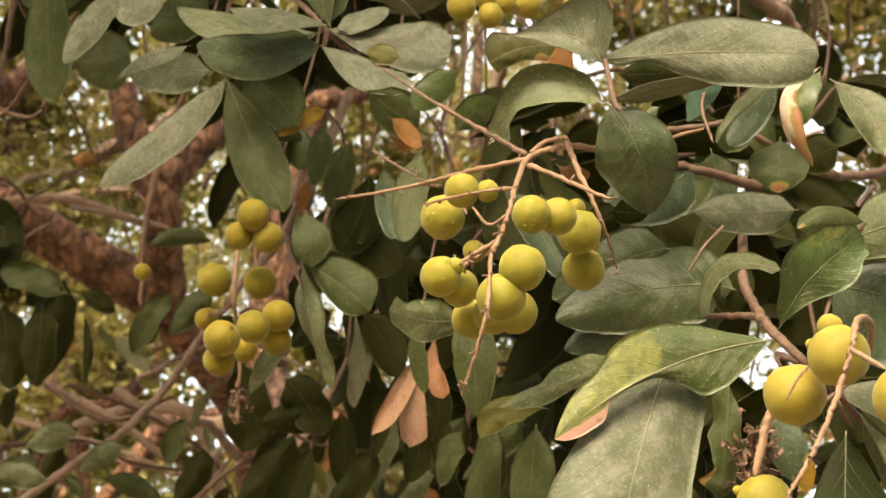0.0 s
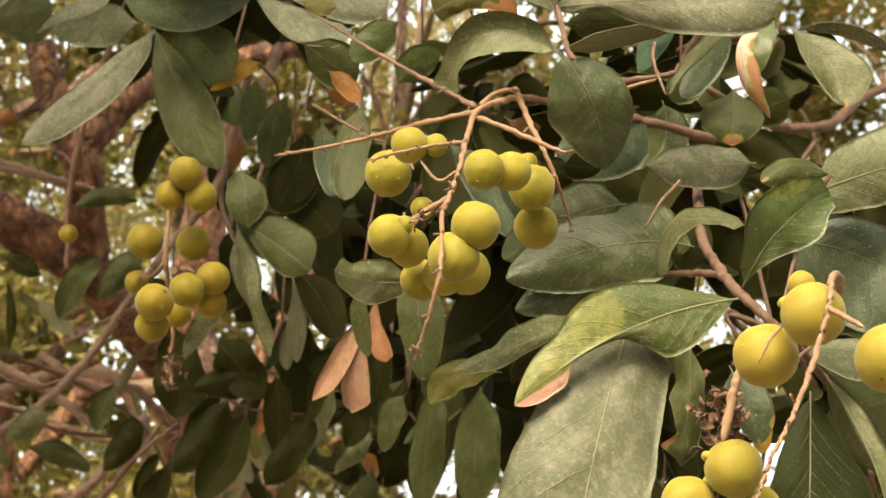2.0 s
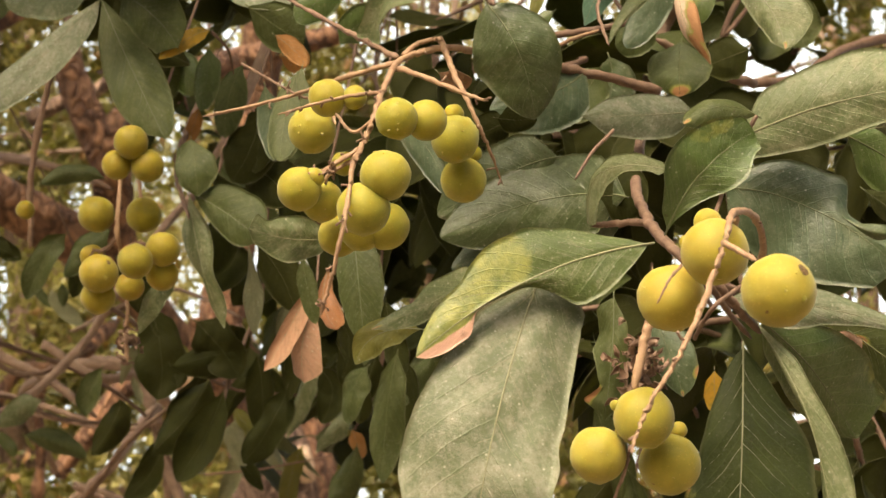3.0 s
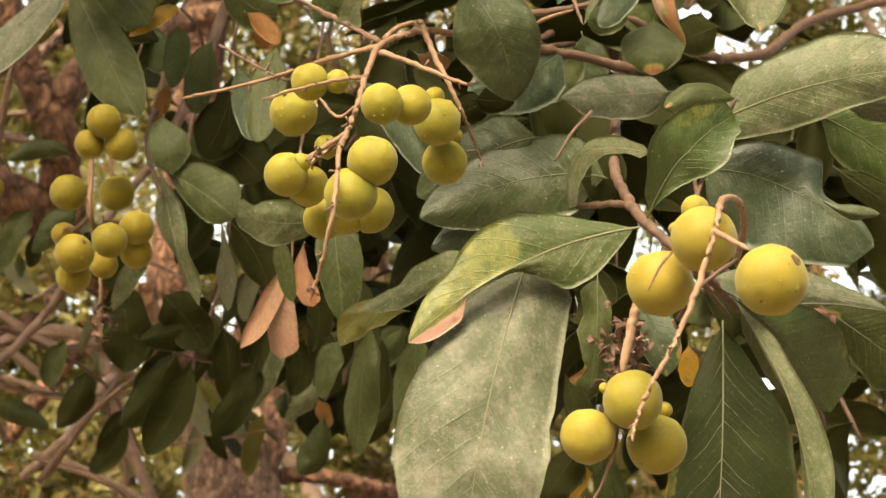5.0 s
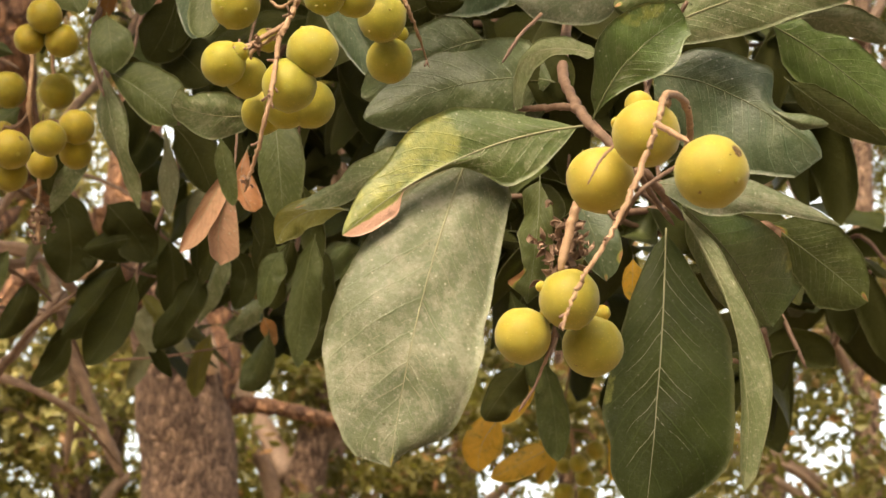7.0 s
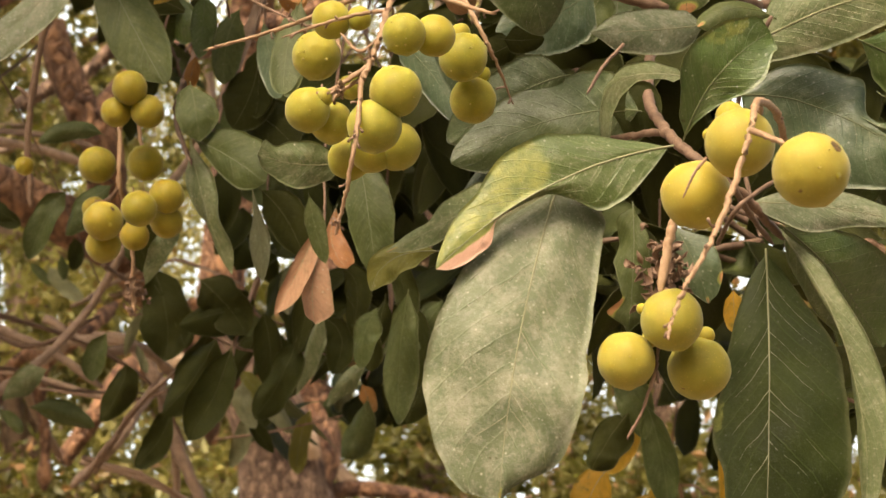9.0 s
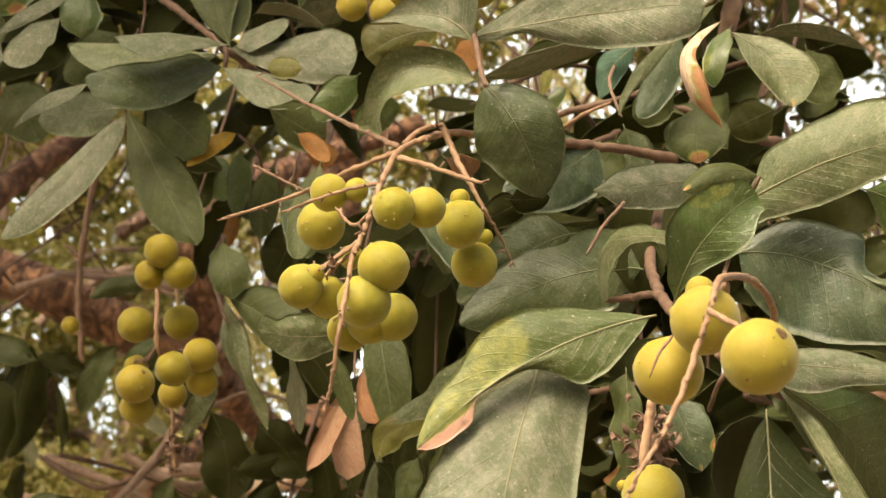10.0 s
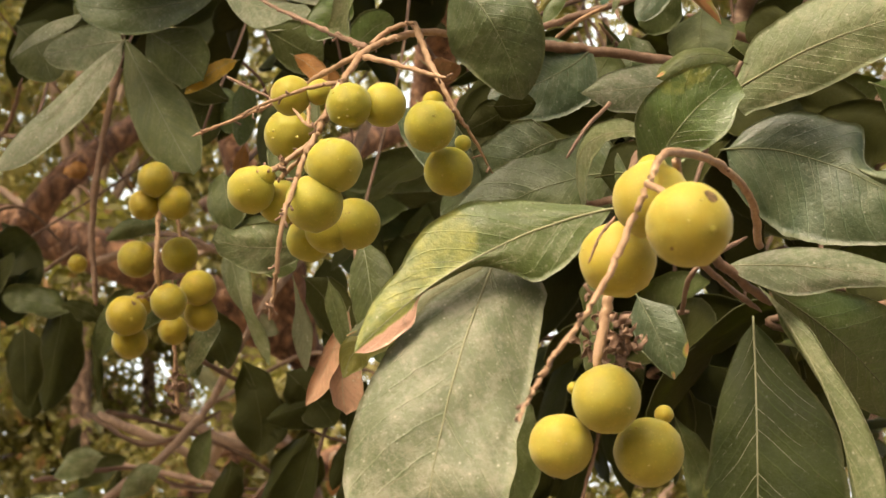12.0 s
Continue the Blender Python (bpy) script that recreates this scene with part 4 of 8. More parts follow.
leaf(front_sprig, (0.0475, 0.6273, 1.7283), (0.0461, 0.6268, 1.7020), (0.0431, 0.6312, 1.6772), 0.0168, (0.9579, -0.2115, -0.1942), "mid", wave=0.2, veins=True, wither=[(0.8, -0.9, 0.1)], left=(0.6, 2.5, 5.5, 7.2, 7.0, 6.8, 6.5, 7.8, 8.8, 7.5, 6.2, 5.0, 3.8, 7.0, 9.8, 6.8, 2.8, 1.5, 1.0), right=(0.6, 0.6, 1.2, 2.5, 3.8, 5.5, 6.2, 6.2, 6.5, 7.0, 6.8, 6.5, 6.0, 5.8, 5.8, 4.2, 2.3, 1.0, 0.6))
twig(front_sprig, ((0.0825, 0.5872, 1.7249), (0.0947, 0.6188, 1.7187), (0.1065, 0.6499, 1.7148)), 0.00132, 0.00097, "twig", "side_twig")
twig(front_sprig, ((0.1076, 0.6190, 1.8040), (0.0981, 0.6221, 1.7866), (0.0830, 0.6042, 1.7436)), 0.00094, 0.00091, "twig", "leaf_stalk")

leaf(front_sprig, (0.1471, 0.7022, 1.7277), (0.1554, 0.6992, 1.7219), (0.1642, 0.7040, 1.7180), 0.0120, (0.5015, -0.1543, 0.8513), "dead", cup=0.3, wave=0.2, left=(0.8, 3.5, 7.0, 7.0, 7.0, 4.0, 1.5), right=(0.6, 1.8, 3.8, 5.0, 5.0, 5.0, 5.0))
leaf(front_sprig, (0.1468, 0.6396, 1.7642), (0.1565, 0.6367, 1.7581), (0.1714, 0.6408, 1.7582), 0.0070, (0.2434, -0.1735, 0.9543), "deep", cup=0.4, wave=0.1, left=(0.6, 0.6, 1.2, 2.0, 2.8, 1.8, 1.5), right=(0.6, 1.2, 2.5, 3.8, 4.2, 3.3, 1.8))

dried_head = thing("dried_flower_head", (0.0551, 0.5928, 1.6936), "small crumpled brown dried flower remnant on a twig", "dried flower")
crumple(dried_head, (0.0553, 0.5877, 1.6932), 0.0072, 60, 5, apart=True)

fruits_r = thing("fruit_cluster", (0.0798, 0.4949, 1.7301), "yellow-green soapberry fruits on a knobbly brown stalk", "fruit cluster", "fruit clusters of the soapberry tree")
fruit(fruits_r, (0.0884, 0.4599, 1.6972), 0.01117, spot=True)
fruit(fruits_r, (0.0763, 0.5151, 1.7219), 0.01160)
fruit(fruits_r, (0.0631, 0.5377, 1.7103), 0.01204)
fruit(fruits_r, (0.0544, 0.5610, 1.6704), 0.01115)
fruit(fruits_r, (0.0378, 0.5684, 1.6574), 0.01042)
fruit(fruits_r, (0.0652, 0.5823, 1.6553), 0.01152)
fruit(fruits_r, (0.0760, 0.5324, 1.7366), 0.00501, small=True)
fruit(fruits_r, (0.0671, 0.5209, 1.7268), 0.00235, small=True)
fruit(fruits_r, (0.0702, 0.5969, 1.6698), 0.00329, small=True)
fruit(fruits_r, (0.0440, 0.5605, 1.6747), 0.00207, small=True)
fruit(fruits_r, (0.0475, 0.5723, 1.6659), 0.00336, small=True)
twig(fruits_r, ((0.1079, 0.6360, 1.7365), (0.1061, 0.6038, 1.7458), (0.0959, 0.5583, 1.7452), (0.0825, 0.5114, 1.7348), (0.0773, 0.4945, 1.7210), (0.0708, 0.4843, 1.7040), (0.0653, 0.4795, 1.6911), (0.0584, 0.4716, 1.6780), (0.0506, 0.4627, 1.6653), (0.0454, 0.4554, 1.6550), (0.0425, 0.4488, 1.6464)), 0.00155, 0.00053, "stalk", "stalk", knob=0.2, stubs=5)
twig(fruits_r, ((0.0765, 0.4917, 1.7195), (0.0803, 0.4853, 1.7154), (0.0849, 0.4781, 1.7105)), 0.00111, 0.00090, "stalk", "fruit_stalk")
twig(fruits_r, ((0.0843, 0.5195, 1.7345), (0.0839, 0.5301, 1.7321), (0.0817, 0.5354, 1.7310)), 0.00137, 0.00101, "stalk", "fruit_stalk")
twig(fruits_r, ((0.0649, 0.5155, 1.7174), (0.0607, 0.5133, 1.7122), (0.0583, 0.5131, 1.7078), (0.0561, 0.5148, 1.7036)), 0.00050, 0.00035, "dry", "dry_twig", knob=0.6)
twig(fruits_r, ((0.0585, 0.5646, 1.7094), (0.0549, 0.5666, 1.6980), (0.0513, 0.5646, 1.6807)), 0.00189, 0.00167, "stalk", "fruit_stalk")
twig(fruits_r, ((0.0519, 0.5607, 1.6739), (0.0501, 0.5728, 1.6628), (0.0475, 0.5697, 1.6516), (0.0429, 0.5718, 1.6396), (0.0371, 0.5735, 1.6298)), 0.00072, 0.00052, "dry", "dry_twig", knob=0.6)
twig(fruits_r, ((0.0785, 0.6105, 1.7079), (0.0847, 0.5886, 1.7174), (0.1034, 0.6062, 1.7324)), 0.00091, 0.00091, "twig", "side_twig")

fruits_m = thing("fruit_cluster", (-0.0553, 0.5932, 1.8061), "olive-yellow soapberry fruits crowded on a branched hanging stalk", "fruit cluster", "fruit clusters of the soapberry tree")
fruit(fruits_m, (-0.0897, 0.6866, 1.8203), 0.01124, green=True, rough=True)
fruit(fruits_m, (-0.0433, 0.6142, 1.8023), 0.00890, green=True, rough=True)
fruit(fruits_m, (-0.0312, 0.6225, 1.8039), 0.00878, green=True)
fruit(fruits_m, (-0.0210, 0.6609, 1.8074), 0.01080, green=True, rough=True)
fruit(fruits_m, (-0.0180, 0.6825, 1.7942), 0.01059, green=True)
fruit(fruits_m, (-0.0462, 0.6020, 1.7740), 0.01048, green=True, rough=True)
fruit(fruits_m, (-0.0553, 0.6055, 1.7608), 0.01096, green=True)
fruit(fruits_m, (-0.0498, 0.6435, 1.7630), 0.01041, green=True)
fruit(fruits_m, (-0.0837, 0.6151, 1.7720), 0.00930, green=True)
fruit(fruits_m, (-0.0759, 0.6283, 1.7702), 0.00901, green=True)
fruit(fruits_m, (-0.0710, 0.6513, 1.7606), 0.00930, green=True)
fruit(fruits_m, (-0.0781, 0.6510, 1.8241), 0.00846, green=True)
fruit(fruits_m, (-0.0657, 0.6510, 1.8241), 0.00547, green=True)
fruit(fruits_m, (-0.0774, 0.6127, 1.7761), 0.00441, green=True, small=True)
fruit(fruits_m, (-0.0224, 0.6763, 1.8242), 0.00464, green=True, small=True)
fruit(fruits_m, (-0.0134, 0.6940, 1.8103), 0.00369, green=True, small=True)
fruit(fruits_m, (-0.0717, 0.6658, 1.7976), 0.00555, green=True)
fruit(fruits_m, (-0.0601, 0.6418, 1.7612), 0.00966, green=True)
twig(fruits_m, ((-0.0111, 0.6857, 1.8577), (-0.0254, 0.6757, 1.8564), (-0.0371, 0.6665, 1.8511), (-0.0474, 0.6579, 1.8424), (-0.0519, 0.6362, 1.8214), (-0.0537, 0.6237, 1.8060), (-0.0576, 0.6161, 1.7915), (-0.0607, 0.6100, 1.7802), (-0.0604, 0.5955, 1.7643), (-0.0603, 0.5829, 1.7496), (-0.0637, 0.5855, 1.7345), (-0.0676, 0.5927, 1.7227), (-0.0707, 0.5962, 1.7145)), 0.00171, 0.00067, "stalk", "stalk", knob=0.25, stubs=22)
twig(fruits_m, ((-0.0475, 0.6622, 1.8467), (-0.0709, 0.6841, 1.8665), (-0.0977, 0.7104, 1.8900), (-0.1161, 0.7278, 1.9068), (-0.1382, 0.7543, 1.9290)), 0.00127, 0.00059, "dry", "dry_twig", knob=0.5, stubs=9)
twig(fruits_m, ((-0.0474, 0.6578, 1.8429), (-0.0699, 0.6779, 1.8442), (-0.0923, 0.6982, 1.8443), (-0.1098, 0.7086, 1.8429), (-0.1368, 0.7192, 1.8403), (-0.1516, 0.7292, 1.8410)), 0.00126, 0.00056, "stalk", "dry_twig", knob=0.5, stubs=9)
twig(fruits_m, ((-0.0519, 0.6362, 1.8214), (-0.0636, 0.6316, 1.8186), (-0.0792, 0.6322, 1.8153), (-0.0979, 0.6379, 1.8121)), 0.00097, 0.00049, "stalk", "dry_twig", knob=0.5, stubs=9)
twig(fruits_m, ((-0.0465, 0.6535, 1.8386), (-0.0296, 0.6401, 1.8280), (-0.0157, 0.6316, 1.8190), (-0.0052, 0.6274, 1.8139)), 0.00125, 0.00072, "stalk", "side_stalk", knob=0.4, stubs=5)
twig(fruits_m, ((-0.0291, 0.6750, 1.8608), (-0.0231, 0.6679, 1.8435), (-0.0160, 0.6607, 1.8266), (-0.0095, 0.6633, 1.8120), (-0.0054, 0.6745, 1.8056), (0.0002, 0.6880, 1.7927)), 0.00156, 0.00039, "stalk", "side_stalk", knob=0.4, stubs=5)
twig(fruits_m, ((-0.0456, 0.6621, 1.8475), (-0.0395, 0.6659, 1.8545), (-0.0313, 0.6655, 1.8570), (-0.0271, 0.6656, 1.8565)), 0.00127, 0.00102, "stalk", "side_stalk")
twig(fruits_m, ((-0.0590, 0.6164, 1.7897), (-0.0680, 0.6174, 1.7842), (-0.0744, 0.6133, 1.7788), (-0.0791, 0.6085, 1.7768)), 0.00117, 0.00092, "stalk", "fruit_stalk", knob=0.4, stubs=5)
twig(fruits_m, ((-0.0605, 0.6171, 1.7859), (-0.0696, 0.6228, 1.7822), (-0.0763, 0.6238, 1.7768)), 0.00094, 0.00071, "stalk", "fruit_stalk", knob=0.4, stubs=5)
twig(fruits_m, ((-0.0557, 0.6241, 1.8037), (-0.0635, 0.6296, 1.8012), (-0.0718, 0.6330, 1.8108)), 0.00071, 0.00072, "stalk", "fruit_stalk")
twig(fruits_m, ((-0.1323, 0.7246, 1.8672), (-0.1178, 0.7163, 1.8567), (-0.1037, 0.7080, 1.8464), (-0.0953, 0.7086, 1.8427)), 0.00069, 0.00054, "dry", "dry_twig", knob=0.5, stubs=9)
twig(fruits_m, ((-0.0850, 0.6977, 1.8468), (-0.0817, 0.6896, 1.8352), (-0.0768, 0.6723, 1.8181)), 0.00107, 0.00077, "stalk", "fruit_stalk")
crumple(fruits_m, (-0.0700, 0.5956, 1.7178), 0.0026, 8, 3)
crumple(fruits_m, (-0.0694, 0.6131, 1.7795), 0.0035, 10, 4)

fruits_l = thing("fruit_cluster", (-0.2429, 0.9120, 1.8988), "small olive soapberry fruits, shade set in their skin, hanging on a thin stalk", "fruit cluster", "fruit clusters of the soapberry tree")
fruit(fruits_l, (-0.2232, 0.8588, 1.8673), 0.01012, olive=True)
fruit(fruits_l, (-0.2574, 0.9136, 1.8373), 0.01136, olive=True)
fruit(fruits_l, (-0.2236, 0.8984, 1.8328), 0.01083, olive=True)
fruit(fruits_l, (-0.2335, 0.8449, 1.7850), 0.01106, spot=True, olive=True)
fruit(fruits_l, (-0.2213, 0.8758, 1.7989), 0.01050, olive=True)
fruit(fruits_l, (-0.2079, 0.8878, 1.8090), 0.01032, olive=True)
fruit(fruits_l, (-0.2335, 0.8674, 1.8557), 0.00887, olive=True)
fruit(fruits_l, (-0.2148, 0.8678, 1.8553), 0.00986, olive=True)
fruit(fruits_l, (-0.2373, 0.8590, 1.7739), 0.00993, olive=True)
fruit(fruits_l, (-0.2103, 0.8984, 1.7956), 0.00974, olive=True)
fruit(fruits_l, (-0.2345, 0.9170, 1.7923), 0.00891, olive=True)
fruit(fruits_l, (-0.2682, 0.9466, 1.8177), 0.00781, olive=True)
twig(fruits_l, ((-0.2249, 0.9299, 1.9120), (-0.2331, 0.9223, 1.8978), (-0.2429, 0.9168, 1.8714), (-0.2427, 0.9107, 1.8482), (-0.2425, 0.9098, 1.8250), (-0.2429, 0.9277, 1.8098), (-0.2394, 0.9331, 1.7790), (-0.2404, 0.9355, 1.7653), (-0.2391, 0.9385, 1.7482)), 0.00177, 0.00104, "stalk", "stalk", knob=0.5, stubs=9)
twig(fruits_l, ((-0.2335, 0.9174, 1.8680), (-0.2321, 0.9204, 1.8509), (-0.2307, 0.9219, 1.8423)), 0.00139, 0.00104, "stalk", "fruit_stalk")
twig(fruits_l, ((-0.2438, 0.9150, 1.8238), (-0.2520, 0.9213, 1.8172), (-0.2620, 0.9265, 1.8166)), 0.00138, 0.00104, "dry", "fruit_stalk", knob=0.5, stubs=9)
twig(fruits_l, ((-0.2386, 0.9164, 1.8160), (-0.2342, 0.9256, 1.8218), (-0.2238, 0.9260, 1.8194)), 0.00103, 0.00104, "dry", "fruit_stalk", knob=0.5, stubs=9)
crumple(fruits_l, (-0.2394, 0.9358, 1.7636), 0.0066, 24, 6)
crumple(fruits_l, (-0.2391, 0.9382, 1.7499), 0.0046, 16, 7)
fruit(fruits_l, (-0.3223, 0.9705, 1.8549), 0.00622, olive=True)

mid_sprig = thing("leafy_twig", (-0.1494, 0.8588, 1.9122), "shaded soapberry twig with drooping grey-green leaves", "twig", "leafy twigs of the soapberry tree")
leaf(mid_sprig, (-0.0763, 0.6619, 1.7618), (-0.0929, 0.6523, 1.7593), (-0.1092, 0.6417, 1.7616), 0.0215, (-0.4043, -0.0056, -0.9146), "dusty", wide=0.55, wave=0.06, veins=True, left=(1.5, 5.5, 8.8, 10.5, 10.2, 8.8, 6.2, 6.8, 6.5), right=(1.2, 5.8, 7.8, 9.8, 11.0, 9.5, 6.8, 4.8, 0.8))
leaf(mid_sprig, (-0.1957, 0.8949, 1.8802), (-0.1911, 0.8881, 1.8612), (-0.1890, 0.8914, 1.8426), 0.0260, (0.9420, 0.0214, 0.3350), "mid", wide=0.5, left=(5.5, 10.2, 11.2, 12.2, 13.2, 12.0, 10.8, 6.2, 1.5), right=(0.8, 3.0, 7.0, 12.0, 12.5, 12.8, 9.5, 6.0, 1.5))
leaf(mid_sprig, (-0.1945, 0.9007, 1.8472), (-0.1688, 0.8885, 1.8301), (-0.1488, 0.8863, 1.8141), 0.0323, (0.4396, -0.1453, 0.8864), "mid", wide=0.55, veins=True, cup=0.1, left=(0.8, 3.8, 7.8, 11.0, 13.0, 13.5, 12.2, 8.5, 3.3), right=(1.8, 7.0, 13.5, 16.8, 18.2, 18.8, 16.2, 9.8, 2.3))
leaf(mid_sprig, (-0.1993, 0.9104, 1.8499), (-0.1895, 0.9078, 1.8069), (-0.1743, 0.9151, 1.7657), 0.0202, (0.7723, -0.6055, 0.1923), "dusty", wide=0.35, wave=0.2, left=(0.8, 3.0, 6.5, 7.2, 9.0, 7.8, 5.5, 2.8, 0.8), right=(0.8, 3.0, 6.2, 9.0, 11.2, 11.2, 9.8, 5.5, 1.2))
leaf(mid_sprig, (-0.1657, 0.9353, 1.8241), (-0.1629, 0.9399, 1.7982), (-0.1612, 0.9454, 1.7670), 0.0138, (0.8586, -0.5122, -0.0216), "under", wide=0.7, wave=0.15)
leaf(mid_sprig, (-0.1660, 0.9600, 1.9145), (-0.1726, 0.9638, 1.8929), (-0.1843, 0.9673, 1.8731), 0.0334, (0.9167, 0.0979, -0.3874), "shade_dark")
leaf(mid_sprig, (-0.1806, 0.9844, 1.8914), (-0.1603, 0.9766, 1.8776), (-0.1441, 0.9698, 1.8587), 0.0351, (0.6389, -0.1115, 0.7612), "shade_dark")
leaf(mid_sprig, (-0.1642, 0.9581, 1.9253), (-0.1660, 0.9619, 1.9037), (-0.1690, 0.9663, 1.8785), 0.0234, (0.9803, -0.1521, -0.1264), "shade_dark")
leaf(mid_sprig, (-0.1109, 0.7639, 1.8746), (-0.1153, 0.7584, 1.8484), (-0.1158, 0.7525, 1.8242), 0.0191, (0.9873, -0.1456, -0.0636), "mid", wide=0.6)
leaf(mid_sprig, (-0.1381, 0.8223, 1.8890), (-0.1349, 0.8261, 1.8674), (-0.1287, 0.8200, 1.8443), 0.0182, (0.8859, -0.4152, 0.2070), "teal")
leaf(mid_sprig, (-0.0816, 0.7776, 1.7968), (-0.0763, 0.7729, 1.7659), (-0.0734, 0.7787, 1.7332), 0.0246, (0.9539, -0.2755, 0.1190), "mid", wide=0.5, veins=True)
leaf(mid_sprig, (-0.1611, 0.9453, 1.8247), (-0.1469, 0.9484, 1.8072), (-0.1362, 0.9527, 1.7828), 0.0252, (0.8620, -0.1509, 0.4840), "shade_dark")
leaf(mid_sprig, (-0.0626, 0.7665, 1.8602), (-0.0416, 0.7609, 1.8342), (-0.0268, 0.7557, 1.8060), 0.0215, (0.6989, -0.4557, 0.5512), "teal")
leaf(mid_sprig, (-0.0400, 0.7286, 1.8445), (-0.0258, 0.7228, 1.8197), (-0.0134, 0.7266, 1.7980), 0.0190, (0.6829, -0.6003, 0.4163), "teal")
leaf(mid_sprig, (-0.1161, 0.8392, 1.7930), (-0.1129, 0.8425, 1.7744), (-0.1082, 0.8458, 1.7558), 0.0114, (0.9538, -0.2563, 0.1566), "mid")
twig(mid_sprig, ((-0.1987, 1.0497, 1.9816), (-0.2028, 1.0546, 1.9539), (-0.2062, 1.0409, 1.9163), (-0.2070, 1.0340, 1.8980)), 0.00201, 0.00117, "dry", "twig")
twig(mid_sprig, ((-0.2388, 1.1436, 2.0249), (-0.2393, 1.1018, 1.9741), (-0.2173, 0.9625, 1.9001), (-0.2165, 0.9470, 1.8729), (-0.1969, 0.9034, 1.8322)), 0.00263, 0.00136, "twig", "twig")
leaf(mid_sprig, (-0.1768, 0.9538, 1.9496), (-0.1860, 0.9573, 1.9298), (-0.1888, 0.9623, 1.9015), 0.0234, (0.9562, -0.1317, -0.2614), "mid", wide=0.6)
leaf(mid_sprig, (-0.1138, 0.8014, 1.8924), (-0.1187, 0.7959, 1.8661), (-0.1220, 0.8008, 1.8382), 0.0207, (0.9826, -0.1144, -0.1464), "mid", wide=0.55)
leaf(mid_sprig, (-0.1454, 0.9051, 1.9379), (-0.1339, 0.9057, 1.9344), (-0.1281, 0.9065, 1.9300), 0.0176, (0.4026, -0.4134, 0.8167), "orange")
leaf(mid_sprig, (-0.2110, 0.9780, 1.9273), (-0.2145, 0.9802, 1.9152), (-0.2201, 0.9824, 1.9023), 0.0098, (0.9410, 0.0804, -0.3287), "orange")
leaf(mid_sprig, (-0.2108, 0.9539, 1.9489), (-0.2378, 0.9410, 1.9646), (-0.2568, 0.9267, 1.9881), 0.0225, (-0.6001, -0.1235, -0.7904), "shade_dark")

dead_leaf = thing("withered_leaf", (-0.1142, 0.8811, 1.7858), "dry folded pinkish-brown dead leaf hanging from a twig", "leaf")
leaf(dead_leaf, (-0.1167, 0.8811, 1.7861), (-0.1291, 0.8855, 1.7614), (-0.1434, 0.8851, 1.7349), 0.0134, (0.8607, -0.0482, -0.5068), "dead", wide=0.4, cup=-0.2, left=(0.6, 1.0, 2.3, 3.8, 4.2, 4.0, 3.8, 2.5, 1.0), right=(0.8, 3.5, 7.8, 8.5, 9.2, 9.0, 8.2, 5.2, 1.2))
leaf(dead_leaf, (-0.1140, 0.8829, 1.7761), (-0.1201, 0.8790, 1.7519), (-0.1191, 0.8812, 1.7275), 0.0197, (0.8296, 0.5521, -0.0836), "dead", wide=0.5, cup=-0.25, left=(0.6, 0.6, 0.6, 1.8, 4.5, 9.2, 8.5, 6.8, 0.8), right=(0.8, 2.8, 5.2, 7.8, 9.5, 10.2, 10.5, 10.2, 5.5))
leaf(dead_leaf, (-0.1074, 0.8892, 1.7978), (-0.1094, 0.8829, 1.7761), (-0.0985, 0.8660, 1.7566), 0.0142, (0.9602, -0.0728, 0.2698), "deadred", wave=0.25, cup=0.2, left=(0.6, 0.8, 2.3, 5.0, 5.2, 4.5, 3.8, 3.5, 0.6), right=(0.6, 2.5, 4.5, 6.0, 8.0, 9.0, 8.0, 6.2, 2.8))
twig(dead_leaf, ((-0.1158, 0.8946, 1.8247), (-0.1138, 0.8880, 1.8042), (-0.1132, 0.8808, 1.7874)), 0.00084, 0.00066, "dry", "leaf_stalk")

top_sprig = thing("leafy_twig", (-0.0097, 0.6603, 1.8864), "upper soapberry twig with broad green leaves and a bare stem", "twig", "leafy twigs of the soapberry tree")
twig(top_sprig, ((-0.0287, 0.7442, 1.9865), (-0.0156, 0.6841, 1.9239), (-0.0100, 0.6587, 1.8957), (-0.0058, 0.6431, 1.8690), (-0.0028, 0.6343, 1.8611)), 0.00146, 0.00123, "twig", "twig")
leaf(top_sprig, (-0.0144, 0.6679, 1.8993), (0.0429, 0.6610, 1.9025), (0.0952, 0.6585, 1.9008), 0.0374, (-0.1207, -0.1351, 0.9834), "pale", wide=0.62, cup=0.1, wave=0.05, veins=True, left=(1.0, 4.0, 2.8, 9.5, 15.5, 18.0, 18.2, 15.0, 11.0), right=(1.2, 5.5, 11.0, 16.2, 19.2, 19.0, 16.5, 13.0, 7.5))
leaf(top_sprig, (-0.0095, 0.6527, 1.8720), (0.0251, 0.6705, 1.8860), (0.0484, 0.6791, 1.8951), 0.0136, (0.1843, -0.8437, 0.5041), "under")
leaf(top_sprig, (-0.0116, 0.6587, 1.8945), (-0.0292, 0.6563, 1.9079), (-0.0593, 0.6664, 1.9114), 0.0323, (-0.2788, 0.1418, -0.9498), "pale", wide=0.45, cup=-0.2, veins=True, left=(1.2, 6.2, 15.5, 23.8, 19.0, 9.8, 4.2, 1.0, 0.6), right=(1.2, 4.0, 7.0, 8.5, 8.2, 6.8, 4.0, 2.0, 0.6))
